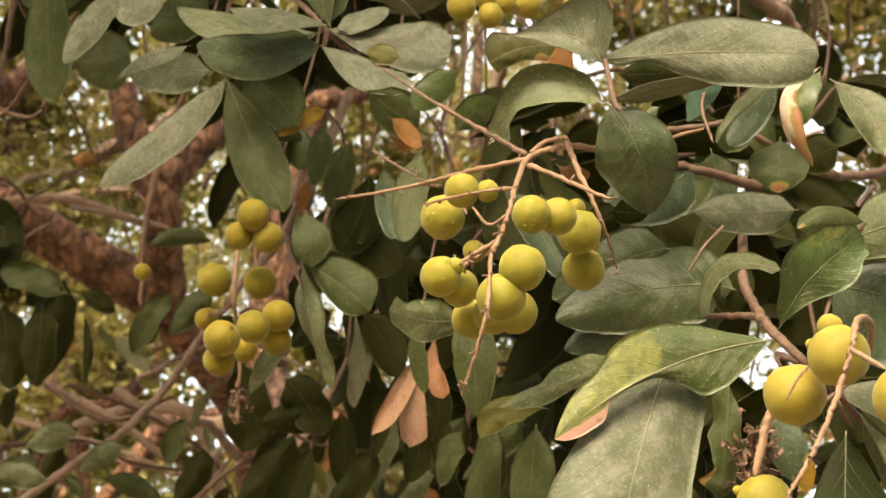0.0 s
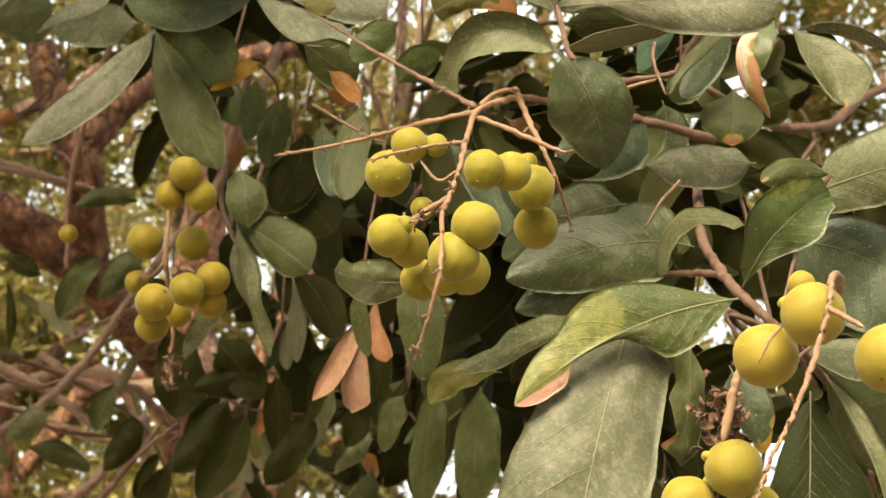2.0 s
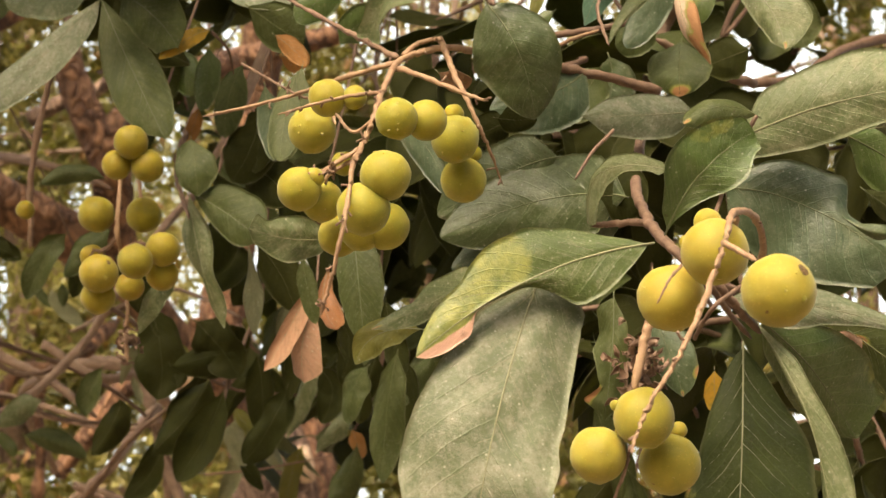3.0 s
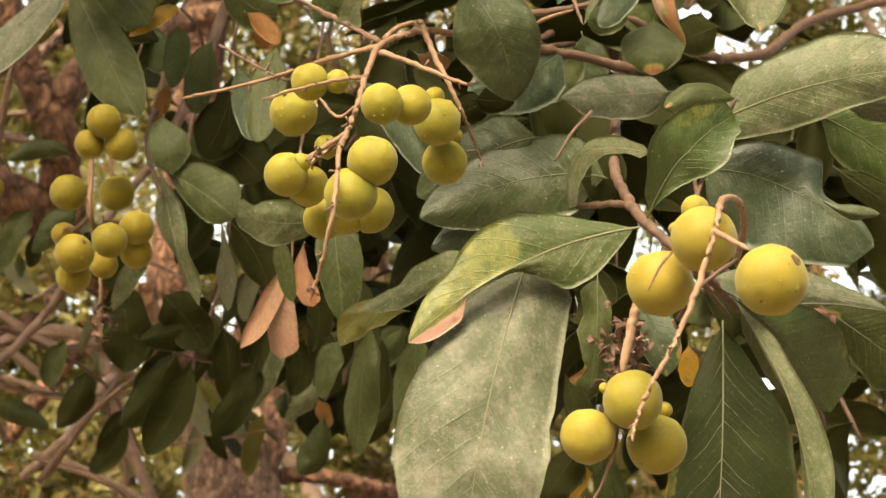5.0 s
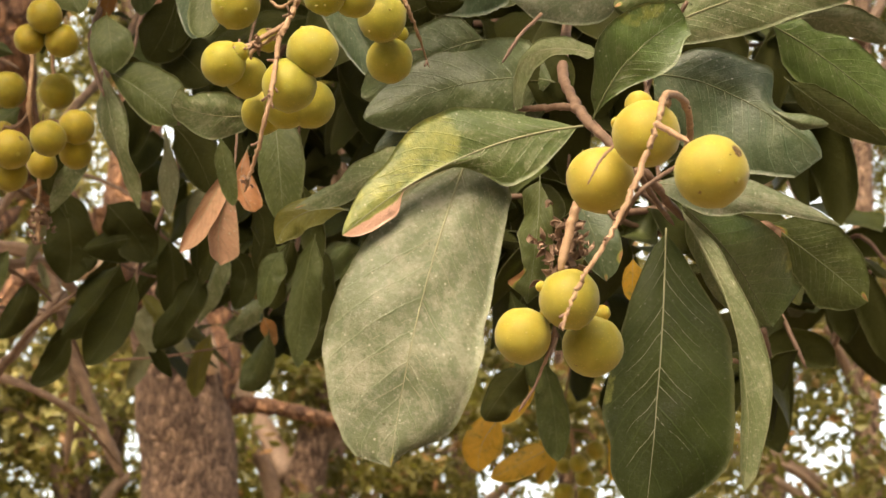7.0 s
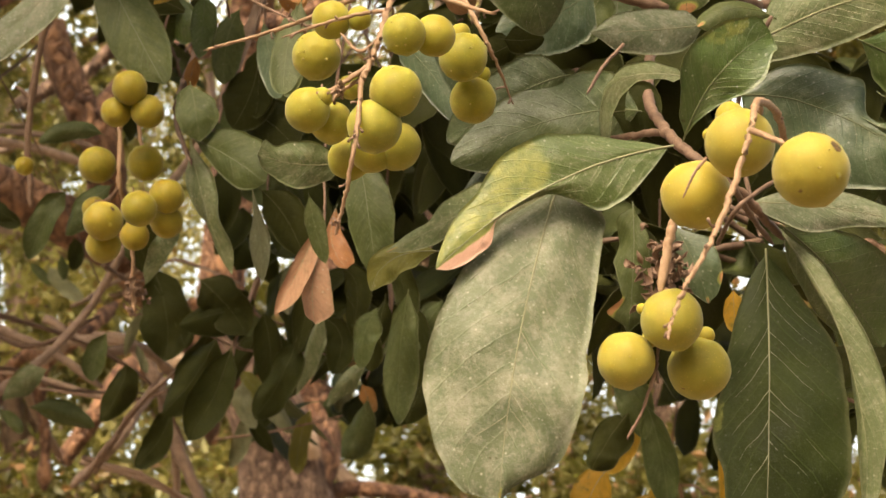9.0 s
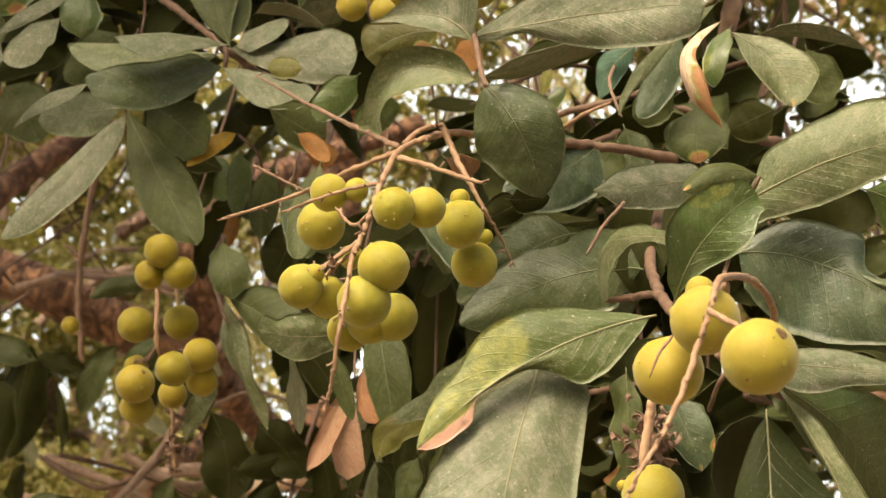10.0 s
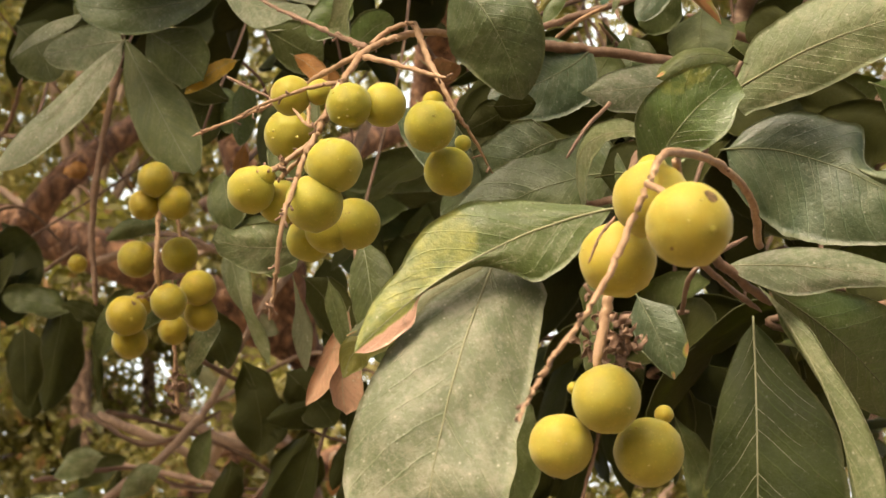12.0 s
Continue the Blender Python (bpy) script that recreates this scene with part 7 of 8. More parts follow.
fruit(fruits_b, (0.1775, 1.6451, 1.6516), 0.01013)
fruit(fruits_b, (0.1453, 1.6683, 1.6351), 0.00815)
fruit(fruits_b, (0.1664, 1.6521, 1.6229), 0.01015)
fruit(fruits_b, (0.1172, 1.6349, 1.6524), 0.00889)
fruit(fruits_b, (0.1439, 1.6430, 1.6051), 0.01126)
fruit(fruits_b, (0.1696, 1.6635, 1.6035), 0.00960)
twig(fruits_b, ((0.1409, 1.6283, 1.6910), (0.1507, 1.6423, 1.6681), (0.1546, 1.6565, 1.6449), (0.1516, 1.6620, 1.6124)), 0.00234, 0.00176, "stalk", "stalk")
twig(fruits_b, ((0.1489, 1.6416, 1.6722), (0.1686, 1.6420, 1.6698), (0.1769, 1.6438, 1.6592)), 0.0015, 0.0012, "stalk", "stalk")
twig(fruits_b, ((0.1427, 1.6293, 1.6851), (0.1261, 1.6310, 1.6752), (0.1178, 1.6338, 1.6588)), 0.0015, 0.0012, "stalk", "stalk")

sunlit_sprig = thing("leafy_twig", (-0.5827, 1.9708, 1.9406), "thin twig with a few bright yellow-green sunlit leaves", "twig", "leafy twigs of the soapberry tree")
leaf(sunlit_sprig, (-0.5963, 1.9697, 1.9469), (-0.5827, 1.9708, 1.9406), (-0.5669, 1.9716, 1.9359), 0.0163, (0.3547, -0.2289, 0.9065), "yellowgreen")
leaf(sunlit_sprig, (-0.3649, 1.9666, 1.9645), (-0.3569, 1.9682, 1.9551), (-0.3464, 1.9703, 1.9435), 0.0149, (0.7538, -0.1647, 0.6361), "yellowgreen")
twig(sunlit_sprig, ((-0.5673, 2.0149, 1.9782), (-0.5771, 1.9685, 1.9536), (-0.5963, 1.9697, 1.9469)), 0.00300, 0.00219, "branch", "twig")
twig(sunlit_sprig, ((-0.5673, 2.0149, 1.9782), (-0.4840, 2.0581, 2.0216), (-0.3649, 1.9666, 1.9645)), 0.00300, 0.00219, "branch", "twig")
twig(sunlit_sprig, ((-0.5673, 2.0149, 1.9782), (-0.5760, 1.6407, 2.1410), (-0.6200, 1.0500, 2.3400)), 0.0010, 0.0011, "twig", "stem")
leaf(shade_sprig, (-0.4939, 1.3131, 1.9273), (-0.5059, 1.3210, 1.8826), (-0.5191, 1.3304, 1.8292), 0.0429, (0.9677, 0.1007, -0.2311), "shade_dark", wide=0.5, wave=0.14, cup=0.34)
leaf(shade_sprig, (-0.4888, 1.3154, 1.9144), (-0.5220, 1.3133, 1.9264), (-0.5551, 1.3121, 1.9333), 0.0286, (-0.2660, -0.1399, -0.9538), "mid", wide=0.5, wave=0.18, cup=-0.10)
leaf(shade_sprig, (-0.5689, 1.3665, 1.9125), (-0.5627, 1.3731, 1.8749), (-0.5568, 1.3807, 1.8321), 0.0382, (0.9858, 0.0565, 0.1582), "shade_dark", wide=0.5, wave=0.20, cup=0.28)
leaf(shade_sprig, (-0.4728, 1.3149, 1.9174), (-0.4572, 1.3164, 1.9085), (-0.4427, 1.3181, 1.8991), 0.0180, (0.5213, -0.2809, 0.8058), "shade_dark", wide=0.5, wave=0.09, cup=-0.22)
leaf(shade_sprig, (-0.4715, 1.3190, 1.8941), (-0.4671, 1.3244, 1.8631), (-0.4681, 1.3299, 1.8320), 0.0090, (0.9978, 0.0280, 0.0599), "shade_dark", wide=0.5, wave=0.26, cup=0.10)
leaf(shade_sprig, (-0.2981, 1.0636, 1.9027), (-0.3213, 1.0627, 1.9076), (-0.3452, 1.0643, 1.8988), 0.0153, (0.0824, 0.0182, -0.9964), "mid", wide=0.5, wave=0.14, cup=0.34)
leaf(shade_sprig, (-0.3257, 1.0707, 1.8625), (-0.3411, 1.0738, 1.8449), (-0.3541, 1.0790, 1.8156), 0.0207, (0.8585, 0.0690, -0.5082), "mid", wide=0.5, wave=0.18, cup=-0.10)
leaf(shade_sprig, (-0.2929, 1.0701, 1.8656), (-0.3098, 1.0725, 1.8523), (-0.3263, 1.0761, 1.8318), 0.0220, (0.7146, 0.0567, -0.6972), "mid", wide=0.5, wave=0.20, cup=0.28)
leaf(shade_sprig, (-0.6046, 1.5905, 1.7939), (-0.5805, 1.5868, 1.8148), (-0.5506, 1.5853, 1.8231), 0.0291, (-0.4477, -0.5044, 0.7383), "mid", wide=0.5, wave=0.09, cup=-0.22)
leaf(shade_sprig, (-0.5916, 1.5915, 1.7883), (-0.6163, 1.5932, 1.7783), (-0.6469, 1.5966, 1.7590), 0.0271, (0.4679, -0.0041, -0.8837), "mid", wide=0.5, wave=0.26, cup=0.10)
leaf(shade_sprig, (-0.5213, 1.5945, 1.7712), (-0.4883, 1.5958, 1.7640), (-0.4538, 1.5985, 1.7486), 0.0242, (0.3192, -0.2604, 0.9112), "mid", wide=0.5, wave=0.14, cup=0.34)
leaf(shade_sprig, (-0.3148, 1.2762, 1.8486), (-0.3028, 1.2831, 1.8095), (-0.3061, 1.2901, 1.7700), 0.0433, (0.9921, -0.0799, 0.0962), "shade_dark", wide=0.5, wave=0.18, cup=-0.10)
leaf(shade_sprig, (-0.2612, 1.2872, 1.7864), (-0.2801, 1.2925, 1.7563), (-0.3091, 1.2979, 1.7258), 0.0433, (0.7788, -0.0485, -0.6254), "shade_dark", wide=0.5, wave=0.20, cup=0.28)
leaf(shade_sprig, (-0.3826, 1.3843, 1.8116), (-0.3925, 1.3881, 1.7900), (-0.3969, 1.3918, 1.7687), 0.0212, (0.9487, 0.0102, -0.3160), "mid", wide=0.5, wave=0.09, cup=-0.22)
leaf(shade_sprig, (-0.3145, 1.1714, 1.8670), (-0.2994, 1.1746, 1.8491), (-0.2934, 1.1794, 1.8217), 0.0291, (0.9062, -0.1478, 0.3961), "shade_dark", wide=0.5, wave=0.26, cup=0.10)
leaf(shade_sprig, (-0.6003, 1.6858, 1.8290), (-0.6174, 1.6950, 1.7772), (-0.6290, 1.7007, 1.7448), 0.0257, (0.9479, 0.0766, -0.3092), "shade_dark", wide=0.5, wave=0.14, cup=0.34)
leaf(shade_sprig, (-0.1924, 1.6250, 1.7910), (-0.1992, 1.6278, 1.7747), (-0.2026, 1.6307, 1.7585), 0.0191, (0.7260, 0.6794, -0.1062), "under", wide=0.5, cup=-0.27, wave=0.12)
leaf(shade_sprig, (-0.1325, 1.4662, 1.8016), (-0.1293, 1.4715, 1.7720), (-0.1368, 1.4768, 1.7420), 0.0198, (0.9755, 0.2176, -0.0317), "shade_dark", wide=0.5, cup=-0.00, wave=0.12)
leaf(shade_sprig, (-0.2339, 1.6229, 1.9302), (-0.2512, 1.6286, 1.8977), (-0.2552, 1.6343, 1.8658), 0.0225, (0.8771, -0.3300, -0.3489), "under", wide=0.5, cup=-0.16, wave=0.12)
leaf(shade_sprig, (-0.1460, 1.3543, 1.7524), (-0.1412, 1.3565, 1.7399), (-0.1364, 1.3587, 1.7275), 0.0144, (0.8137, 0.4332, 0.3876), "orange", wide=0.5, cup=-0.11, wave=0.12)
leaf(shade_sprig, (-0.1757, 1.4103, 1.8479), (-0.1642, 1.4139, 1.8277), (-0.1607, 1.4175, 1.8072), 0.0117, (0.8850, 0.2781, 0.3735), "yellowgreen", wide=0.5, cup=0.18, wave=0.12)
leaf(shade_sprig, (-0.2506, 1.4637, 1.8216), (-0.2785, 1.4690, 1.7912), (-0.2951, 1.4743, 1.7612), 0.0200, (0.7770, 0.3726, -0.5074), "shade_dark", wide=0.5, cup=0.27, wave=0.12)
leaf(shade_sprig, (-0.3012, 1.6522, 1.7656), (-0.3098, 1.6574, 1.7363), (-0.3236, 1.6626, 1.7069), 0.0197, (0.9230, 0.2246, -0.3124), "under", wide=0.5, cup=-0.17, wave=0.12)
leaf(shade_sprig, (-0.2524, 1.6984, 1.9350), (-0.2416, 1.7024, 1.9119), (-0.2402, 1.7066, 1.8885), 0.0132, (0.9334, 0.2189, 0.2842), "shade_dark", wide=0.5, cup=0.18, wave=0.12)
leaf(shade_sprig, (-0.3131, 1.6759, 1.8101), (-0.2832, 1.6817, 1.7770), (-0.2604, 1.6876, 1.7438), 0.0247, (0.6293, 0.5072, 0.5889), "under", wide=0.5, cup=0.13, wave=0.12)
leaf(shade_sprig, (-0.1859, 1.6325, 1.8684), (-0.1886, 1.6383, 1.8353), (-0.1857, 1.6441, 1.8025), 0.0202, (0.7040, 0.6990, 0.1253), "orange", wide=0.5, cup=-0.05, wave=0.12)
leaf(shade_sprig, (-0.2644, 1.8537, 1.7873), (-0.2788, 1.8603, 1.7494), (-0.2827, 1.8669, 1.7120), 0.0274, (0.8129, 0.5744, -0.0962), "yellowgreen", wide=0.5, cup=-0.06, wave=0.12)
leaf(shade_sprig, (-0.4204, 1.7999, 1.7914), (-0.4395, 1.8049, 1.7633), (-0.4505, 1.8098, 1.7356), 0.0184, (0.8807, 0.1557, -0.4473), "shade_dark", wide=0.5, cup=-0.24, wave=0.12)
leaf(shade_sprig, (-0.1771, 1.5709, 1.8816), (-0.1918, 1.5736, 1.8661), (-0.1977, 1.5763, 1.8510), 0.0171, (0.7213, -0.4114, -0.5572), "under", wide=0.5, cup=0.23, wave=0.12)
leaf(shade_sprig, (-0.2924, 1.6968, 1.8641), (-0.2735, 1.7006, 1.8423), (-0.2640, 1.7045, 1.8203), 0.0162, (0.8437, -0.0869, 0.5298), "shade_dark", wide=0.5, cup=0.14, wave=0.12)
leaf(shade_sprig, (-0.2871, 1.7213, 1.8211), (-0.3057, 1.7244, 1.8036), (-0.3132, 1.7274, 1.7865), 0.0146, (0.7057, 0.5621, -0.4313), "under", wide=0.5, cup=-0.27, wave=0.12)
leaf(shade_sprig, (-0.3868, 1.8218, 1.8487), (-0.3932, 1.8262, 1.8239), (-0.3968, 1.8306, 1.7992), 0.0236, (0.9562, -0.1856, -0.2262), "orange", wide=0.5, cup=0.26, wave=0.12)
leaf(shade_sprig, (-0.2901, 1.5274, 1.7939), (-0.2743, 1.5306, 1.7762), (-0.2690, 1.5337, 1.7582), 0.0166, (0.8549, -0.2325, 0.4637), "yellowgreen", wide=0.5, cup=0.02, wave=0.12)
leaf(shade_sprig, (-0.2788, 1.3624, 1.8077), (-0.2941, 1.3662, 1.7859), (-0.3089, 1.3700, 1.7642), 0.0231, (0.5798, 0.7703, -0.2655), "shade_dark", wide=0.5, cup=0.03, wave=0.12)
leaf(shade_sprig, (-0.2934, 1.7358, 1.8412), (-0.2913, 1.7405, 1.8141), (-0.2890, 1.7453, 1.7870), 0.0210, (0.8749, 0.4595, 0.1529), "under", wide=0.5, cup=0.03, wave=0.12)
leaf(shade_sprig, (-0.2626, 1.8627, 1.9475), (-0.2495, 1.8692, 1.9101), (-0.2292, 1.8758, 1.8732), 0.0195, (0.8261, 0.3591, 0.4344), "shade_dark", wide=0.5, cup=-0.27, wave=0.12)
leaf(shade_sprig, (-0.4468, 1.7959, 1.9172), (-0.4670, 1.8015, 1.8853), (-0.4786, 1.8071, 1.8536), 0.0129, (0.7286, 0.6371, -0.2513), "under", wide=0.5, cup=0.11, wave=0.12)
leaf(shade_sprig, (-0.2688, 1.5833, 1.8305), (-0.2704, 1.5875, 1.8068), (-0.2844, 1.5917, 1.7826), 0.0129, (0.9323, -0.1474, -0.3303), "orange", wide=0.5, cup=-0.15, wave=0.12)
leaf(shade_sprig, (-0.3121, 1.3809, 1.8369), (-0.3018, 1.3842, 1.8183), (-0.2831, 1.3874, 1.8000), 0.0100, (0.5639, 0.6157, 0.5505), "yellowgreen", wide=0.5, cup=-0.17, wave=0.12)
leaf(shade_sprig, (-0.3357, 1.8733, 1.8575), (-0.3183, 1.8772, 1.8355), (-0.3048, 1.8811, 1.8135), 0.0310, (0.6235, 0.5666, 0.5386), "shade_dark", wide=0.5, cup=0.21, wave=0.12)
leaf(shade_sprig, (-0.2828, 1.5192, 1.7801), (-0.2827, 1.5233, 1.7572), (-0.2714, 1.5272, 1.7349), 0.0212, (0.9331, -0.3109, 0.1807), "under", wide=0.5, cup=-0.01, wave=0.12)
leaf(shade_sprig, (-0.2882, 1.5527, 1.7544), (-0.2755, 1.5564, 1.7332), (-0.2592, 1.5601, 1.7123), 0.0172, (0.5807, 0.6333, 0.5116), "shade_dark", wide=0.5, cup=-0.13, wave=0.12)
leaf(shade_sprig, (-0.7504, 1.9812, 2.0733), (-0.7578, 1.9840, 2.0572), (-0.7520, 1.9868, 2.0415), 0.0276, (0.6610, 0.7439, 0.0980), "shade_dark", wide=0.5, cup=-0.08, wave=0.12)
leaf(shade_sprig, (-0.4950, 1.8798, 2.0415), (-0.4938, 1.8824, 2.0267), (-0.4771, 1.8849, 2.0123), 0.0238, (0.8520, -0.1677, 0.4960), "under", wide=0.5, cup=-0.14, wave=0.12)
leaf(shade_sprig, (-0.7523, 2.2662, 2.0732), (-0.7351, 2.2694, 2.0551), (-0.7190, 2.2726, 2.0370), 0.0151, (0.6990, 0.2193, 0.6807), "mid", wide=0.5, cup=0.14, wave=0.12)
leaf(shade_sprig, (-0.5486, 1.8233, 2.0042), (-0.5472, 1.8268, 1.9847), (-0.5521, 1.8303, 1.9650), 0.0209, (0.8777, 0.4792, 0.0079), "shade_dark", wide=0.5, cup=-0.04, wave=0.12)
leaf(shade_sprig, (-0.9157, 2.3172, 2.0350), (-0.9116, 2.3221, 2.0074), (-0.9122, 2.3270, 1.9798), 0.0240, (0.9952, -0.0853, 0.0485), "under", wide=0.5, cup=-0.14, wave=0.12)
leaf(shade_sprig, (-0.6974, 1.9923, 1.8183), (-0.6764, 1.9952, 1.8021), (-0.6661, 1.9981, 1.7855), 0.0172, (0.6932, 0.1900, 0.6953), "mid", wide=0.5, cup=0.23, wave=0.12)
leaf(shade_sprig, (-0.6910, 1.7751, 1.8967), (-0.6986, 1.7795, 1.8717), (-0.7027, 1.7839, 1.8468), 0.0251, (0.5185, 0.8546, 0.0292), "shade_dark", wide=0.5, cup=0.30, wave=0.12)
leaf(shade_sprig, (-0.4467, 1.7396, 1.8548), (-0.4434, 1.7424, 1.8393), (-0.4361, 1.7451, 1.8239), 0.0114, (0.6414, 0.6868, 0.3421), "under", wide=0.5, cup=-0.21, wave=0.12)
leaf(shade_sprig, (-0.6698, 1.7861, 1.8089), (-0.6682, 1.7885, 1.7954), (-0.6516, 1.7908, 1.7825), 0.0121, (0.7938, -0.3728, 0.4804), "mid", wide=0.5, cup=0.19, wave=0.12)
leaf(shade_sprig, (-0.7101, 1.7769, 1.7807), (-0.7232, 1.7807, 1.7590), (-0.7264, 1.7844, 1.7377), 0.0222, (0.8238, 0.5226, -0.2197), "shade_dark", wide=0.5, cup=0.04, wave=0.12)
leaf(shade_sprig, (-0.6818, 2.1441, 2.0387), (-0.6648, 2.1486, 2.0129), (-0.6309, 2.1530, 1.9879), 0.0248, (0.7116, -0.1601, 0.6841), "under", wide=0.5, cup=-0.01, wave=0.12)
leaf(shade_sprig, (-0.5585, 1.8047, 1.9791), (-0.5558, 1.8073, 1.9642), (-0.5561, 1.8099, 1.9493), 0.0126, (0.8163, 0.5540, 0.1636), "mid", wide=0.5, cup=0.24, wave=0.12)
leaf(shade_sprig, (-0.0701, 0.9375, 1.7541), (-0.0764, 0.9437, 1.7190), (-0.0790, 0.9514, 1.6753), 0.0238, (0.9118, -0.3741, -0.1691), "mid", wave=0.12)
leaf(shade_sprig, (-0.0433, 0.9875, 1.7582), (-0.0455, 0.9940, 1.7214), (-0.0469, 1.0015, 1.6792), 0.0318, (0.9650, -0.2473, -0.0874), "mid", wave=0.1)
leaf(shade_sprig, (-0.0939, 0.9884, 1.7534), (-0.1030, 0.9910, 1.7384), (-0.1062, 0.9949, 1.7163), 0.0186, (0.8768, -0.3313, -0.3484), "mid", wave=0.1)
twig(bent_branch, ((-0.6526, 2.2727, 1.9560), (-0.6033, 2.2739, 1.9491), (-0.5721, 2.2810, 1.9092), (-0.5514, 2.2889, 1.8640), (-0.5460, 2.2989, 1.8074)), 0.00841, 0.00757, "branch", "side_branch")
twig(trunk_tree, ((-1.4439, 3.9995, 1.9525), (-1.4081, 3.9770, 2.0806), (-1.3398, 3.9588, 2.1836), (-1.2465, 3.9564, 2.1973), (-1.1657, 3.9488, 2.2400), (-1.1310, 4.1317, 2.3550)), 0.0140, 0.0150, "fissured", "branch", knob=0.2)
twig(trunk_tree, ((-1.2462, 3.9572, 2.1929), (-1.2869, 3.9699, 2.1205), (-1.2764, 3.9937, 1.9855), (-1.2838, 4.0191, 1.8419)), 0.0140, 0.0120, "fissured", "branch", knob=0.2)
twig(trunk_tree, ((-0.9308, 4.2288, 2.3801), (-0.9170, 4.2566, 2.2226), (-0.8974, 4.3006, 1.9726)), 0.0200, 0.0230, "fissured", "branch", knob=0.2)
# branches behind, their shade set in the dark leaf colour
clump("leafy_branch", (-0.2815, 1.6647, 1.9488), (0.062, 0.250, 0.081), 10, 11, 0.05, "shade_dark")
clump("leafy_branch", (-0.3156, 2.0887, 1.8481), (0.092, 0.300, 0.054), 14, 13, 0.055, "shade_dark")
clump("leafy_branch", (-0.4694, 1.6881, 2.3920), (0.158, 0.300, 0.040), 20, 14, 0.055, "shade_dark")
clump("leafy_branch", (-0.1631, 1.4550, 1.9866), (0.071, 0.200, 0.077), 40, 15, 0.05, "shade_dark")
clump("leafy_branch", (-0.0782, 1.4793, 1.8485), (0.082, 0.250, 0.066), 30, 16, 0.05, "shade_dark")
clump("leafy_branch", (0.1872, 1.1868, 2.0677), (0.027, 0.100, 0.027), 9, 36, 0.045, "shade_dark")
clump("leafy_branch", (-0.1311, 1.5878, 1.8093), (0.064, 0.250, 0.047), 14, 17, 0.05, "shade_dark")
clump("leafy_branch", (0.2549, 1.2604, 1.9386), (0.114, 0.200, 0.086), 22, 18, 0.05, "shade_dark")
clump("leafy_branch", (0.3666, 1.3840, 1.8134), (0.046, 0.200, 0.041), 14, 19, 0.05, "shade_dark")
clump("leafy_branch", (-0.0201, 1.2047, 1.9661), (0.087, 0.200, 0.064), 50, 20, 0.05, "shade_dark")
clump("leafy_branch", (0.0948, 1.1581, 1.9428), (0.066, 0.150, 0.053), 40, 21, 0.05, "shade_dark")
clump("leafy_branch", (0.1898, 1.4885, 1.7962), (0.066, 0.200, 0.060), 20, 22, 0.05, "shade_dark")
clump("leafy_branch", (0.0561, 1.0333, 1.7865), (0.023, 0.080, 0.031), 16, 33, 0.045, "shade_dark")
clump("leafy_branch", (0.1445, 0.9331, 1.7790), (0.024, 0.060, 0.021), 12, 34, 0.045, "shade_dark")
clump("leafy_branch", (0.0087, 1.2910, 2.0526), (0.114, 0.200, 0.040), 40, 23, 0.05, "shade_dark")
clump("leafy_branch", (-0.2269, 1.4077, 2.2548), (0.132, 0.250, 0.044), 24, 24, 0.05, "shade_dark")
clump("leafy_branch", (-0.5506, 1.4889, 2.3699), (0.152, 0.250, 0.059), 40, 25, 0.055, "shade_dark")
clump("leafy_branch", (-0.2797, 1.3064, 2.2532), (0.072, 0.200, 0.036), 24, 28, 0.055, "shade_dark")
clump("leafy_branch", (0.2336, 1.7891, 2.3951), (0.090, 0.200, 0.056), 14, 30, 0.055, "shade_dark")
clump("leafy_branch", (0.1619, 1.5149, 2.2225), (0.064, 0.150, 0.041), 8, 35, 0.05, "shade_dark")
clump("leafy_branch", (-0.4074, 1.7256, 2.1796), (0.059, 0.200, 0.079), 7, 32, 0.05, "shade_dark")
clump("leafy_branch", (-0.6269, 1.4501, 2.0145), (0.044, 0.120, 0.049), 14, 41, 0.05, "shade_dark")
clump("leafy_branch", (0.2587, 1.1977, 1.7178), (0.026, 0.100, 0.026), 10, 42, 0.045, "shade_dark")

twig(front_sprig, ((0.0720, 0.7685, 1.8487), (0.0722, 0.7674, 1.8549), (0.0724, 0.7663, 1.8610)), 0.0026, 0.0028, "twig", "side_twig")
twig(mid_sprig, ((-0.1660, 0.9562, 1.9361), (-0.1585, 1.0584, 2.1179), (-0.1827, 1.0500, 2.3400)), 0.0010, 0.0011, "twig", "stem")
twig(dead_leaf, ((-0.1158, 0.8946, 1.8247), (-0.1060, 1.0245, 2.0566), (-0.1273, 1.0500, 2.3400)), 0.0010, 0.0011, "twig", "stem")
twig(fruits_l, ((-0.2249, 0.9299, 1.9120), (-0.2200, 1.0440, 2.1046), (-0.2474, 1.0500, 2.3400)), 0.0010, 0.0011, "twig", "stem")
twig(shade_sprig, ((-0.2159, 1.2752, 1.8543), (-0.2106, 1.2339, 2.0729), (-0.2374, 1.0500, 2.3400)), 0.0010, 0.0011, "twig", "stem")
twig(shade_sprig, ((-0.1071, 1.1771, 1.8347), (-0.0969, 1.1799, 2.0621), (-0.1178, 1.0500, 2.3400)), 0.0010, 0.0011, "twig", "stem")
twig(yellow_sprig, ((0.0909, 1.0972, 1.7122), (0.1100, 1.1360, 1.9947), (0.1000, 1.0500, 2.3400)), 0.0010, 0.0011, "twig", "stem")
twig(fruits_b, ((0.1409, 1.6283, 1.6910), (0.1716, 1.4170, 1.9847), (0.1648, 1.0500, 2.3400)), 0.0010, 0.0011, "twig", "stem")
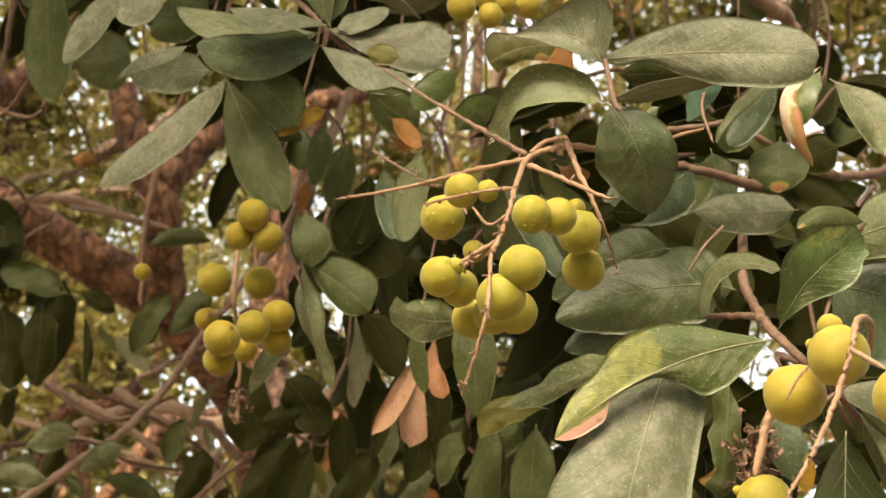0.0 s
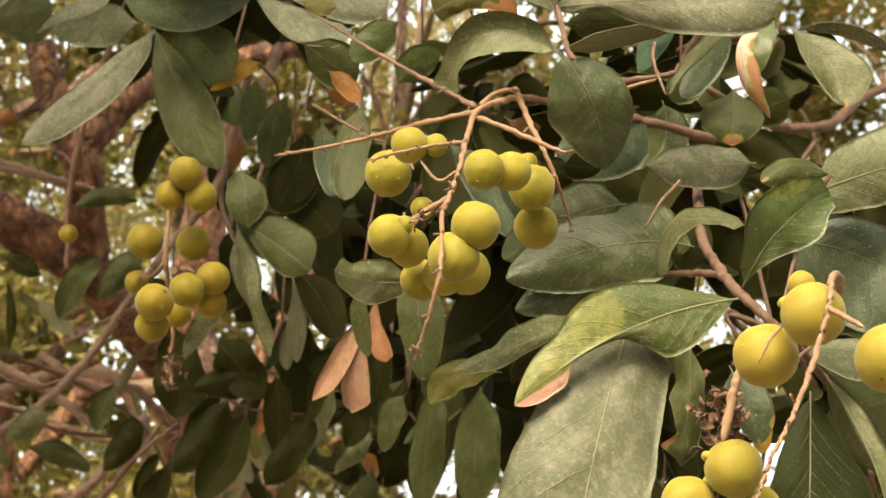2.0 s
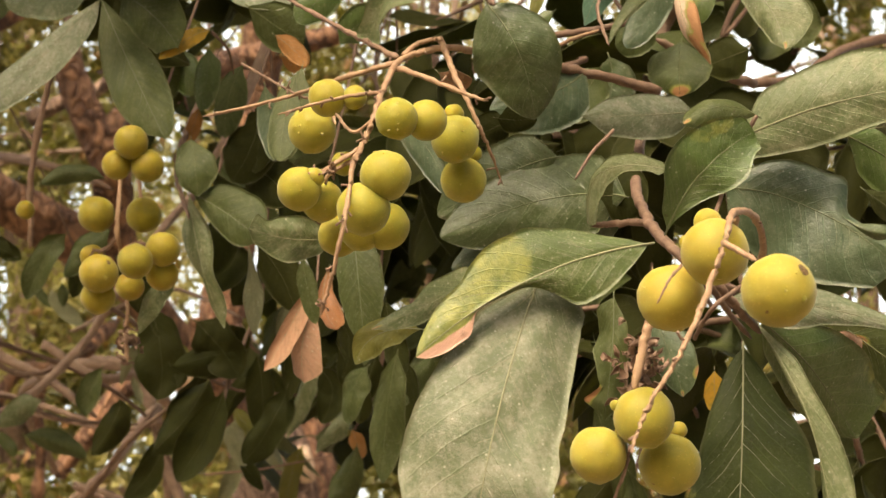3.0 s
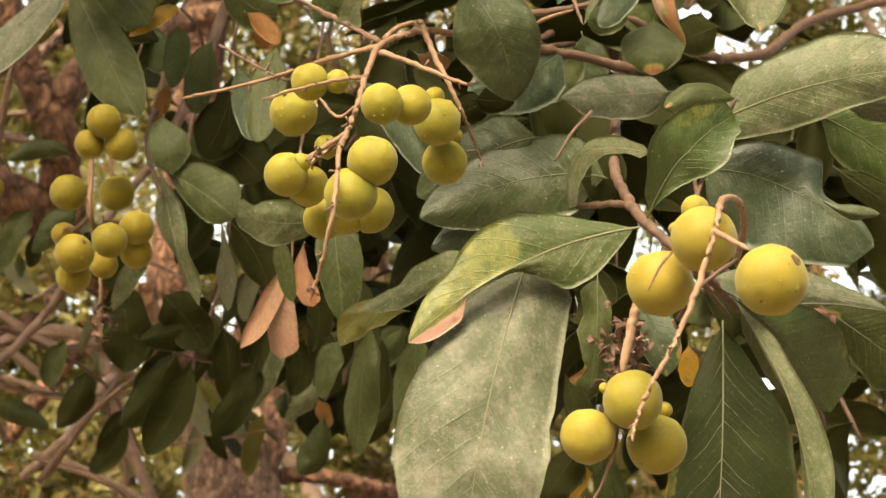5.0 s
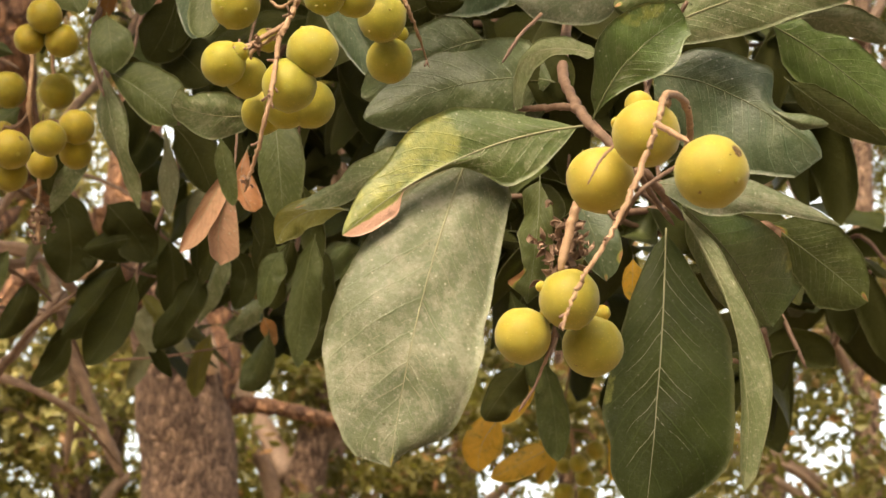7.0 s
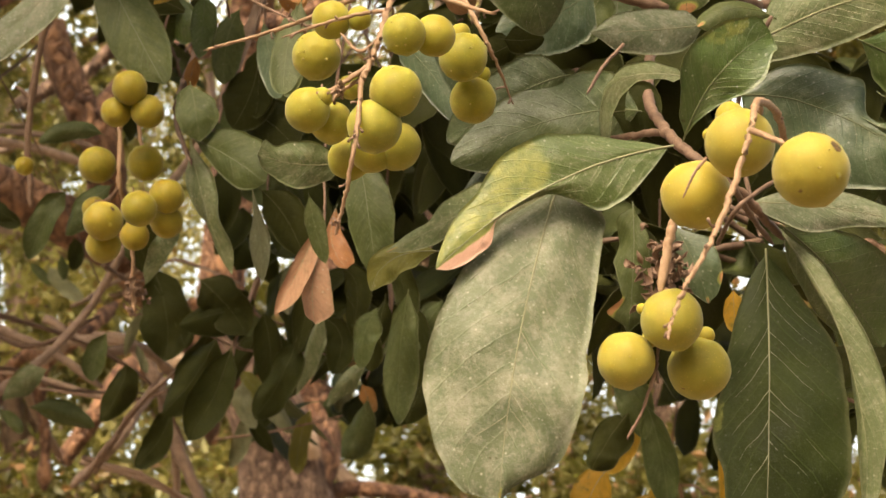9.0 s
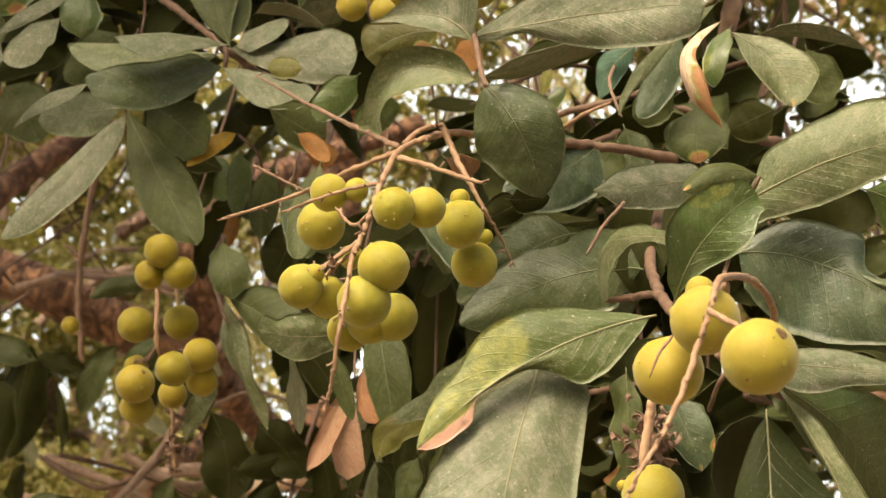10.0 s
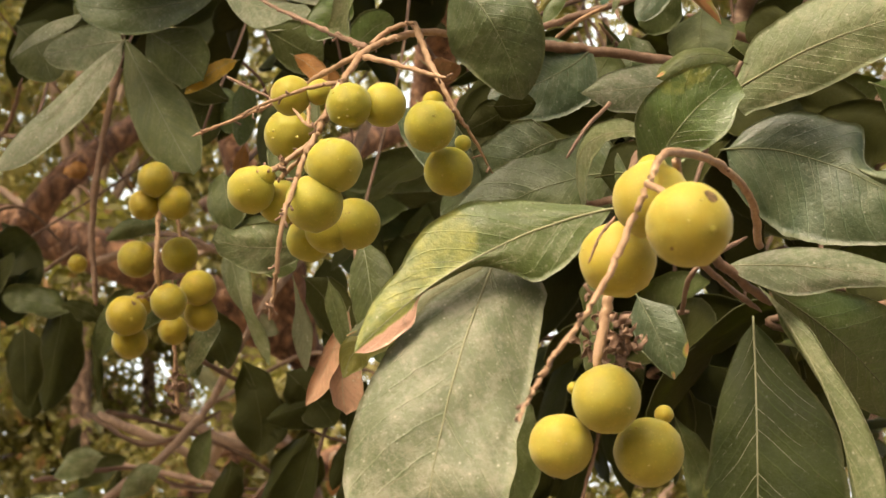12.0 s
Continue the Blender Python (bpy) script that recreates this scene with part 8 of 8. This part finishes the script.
twig(rosette, ((-0.3026, 0.9225, 2.1268), (-0.3012, 1.0399, 2.2227), (-0.3329, 1.0500, 2.3400)), 0.0010, 0.0011, "twig", "stem")
twig(top_sprig, ((0.1504, 0.9086, 1.9178), (0.1880, 0.9558, 1.9379), (0.2446, 1.0475, 1.9938), (0.3839, 1.1866, 2.0687)), 0.0030, 0.0034, "twig", "side_twig")
twig(top_sprig, ((0.3839, 1.1866, 2.0687), (0.4162, 1.1852, 2.1908), (0.4223, 1.0500, 2.3400)), 0.0010, 0.0011, "twig", "stem")
twig(top_sprig, ((-0.0287, 0.7442, 1.9865), (-0.0150, 0.9418, 2.1456), (-0.0316, 1.0500, 2.3400)), 0.0010, 0.0011, "twig", "stem")
twig(fruits_t, ((-0.0295, 0.8375, 2.0335), (-0.0158, 0.9931, 2.1714), (-0.0325, 1.0500, 2.3400)), 0.0010, 0.0011, "twig", "stem")
twig(bare_twig, ((-0.3152, 1.0144, 2.0087), (-0.3144, 1.0904, 2.1578), (-0.3468, 1.0500, 2.3400)), 0.0010, 0.0011, "twig", "stem")
twig(knob_branch, ((0.1069, 1.0281, 2.1039), (0.1268, 1.0980, 2.2102), (0.1176, 1.0500, 2.3400)), 0.0010, 0.0011, "twig", "stem")
twig(corner_sprig, ((-0.4992, 1.1222, 2.1464), (-0.5067, 1.1497, 2.2335), (-0.5492, 1.0500, 2.3400)), 0.0010, 0.0011, "twig", "stem")
twig(trunk_tree, ((-1.1063, 5.3802, 2.5304), (-0.9000, 5.0000, 3.6000), (-0.5000, 3.6000, 3.7500), (-0.1500, 2.3000, 3.3000), (0.0000, 1.5000, 2.7000), (-0.0500, 1.0500, 2.3600), (-0.3500, 1.0200, 2.3400), (-0.6800, 1.0500, 2.3300)), 0.085, 0.010, "fissured", "limb", knob=0.1)
twig(trunk_tree, ((0.0000, 1.5000, 2.7000), (0.1500, 1.2000, 2.4500), (0.3000, 1.0600, 2.3500), (0.5600, 1.0600, 2.3400)), 0.018, 0.009, "branch", "branch", knob=0.1)
twig(bent_branch, ((-0.6932, 2.2737, 1.9505), (-1.2893, 3.8703, 2.0946), (-1.6854, 5.4669, 2.0388)), 0.009, 0.012, "branch", "side_branch")
twig(cross_branch, ((-0.3930, 1.5609, 1.9618), (-0.3130, 1.7109, 2.2118), (-0.1500, 2.3000, 3.3000)), 0.004, 0.008, "branch", "side_branch")
twig(trunk_tree, ((-0.9466, 5.4461, 2.1568), (-1.0351, 4.8912, 2.3089), (-1.1236, 4.3363, 2.4611), (-1.1417, 4.1880, 2.4963)), 0.055, 0.055, "fissured", "limb", knob=0.1)
shade_canopy(trunk_tree)
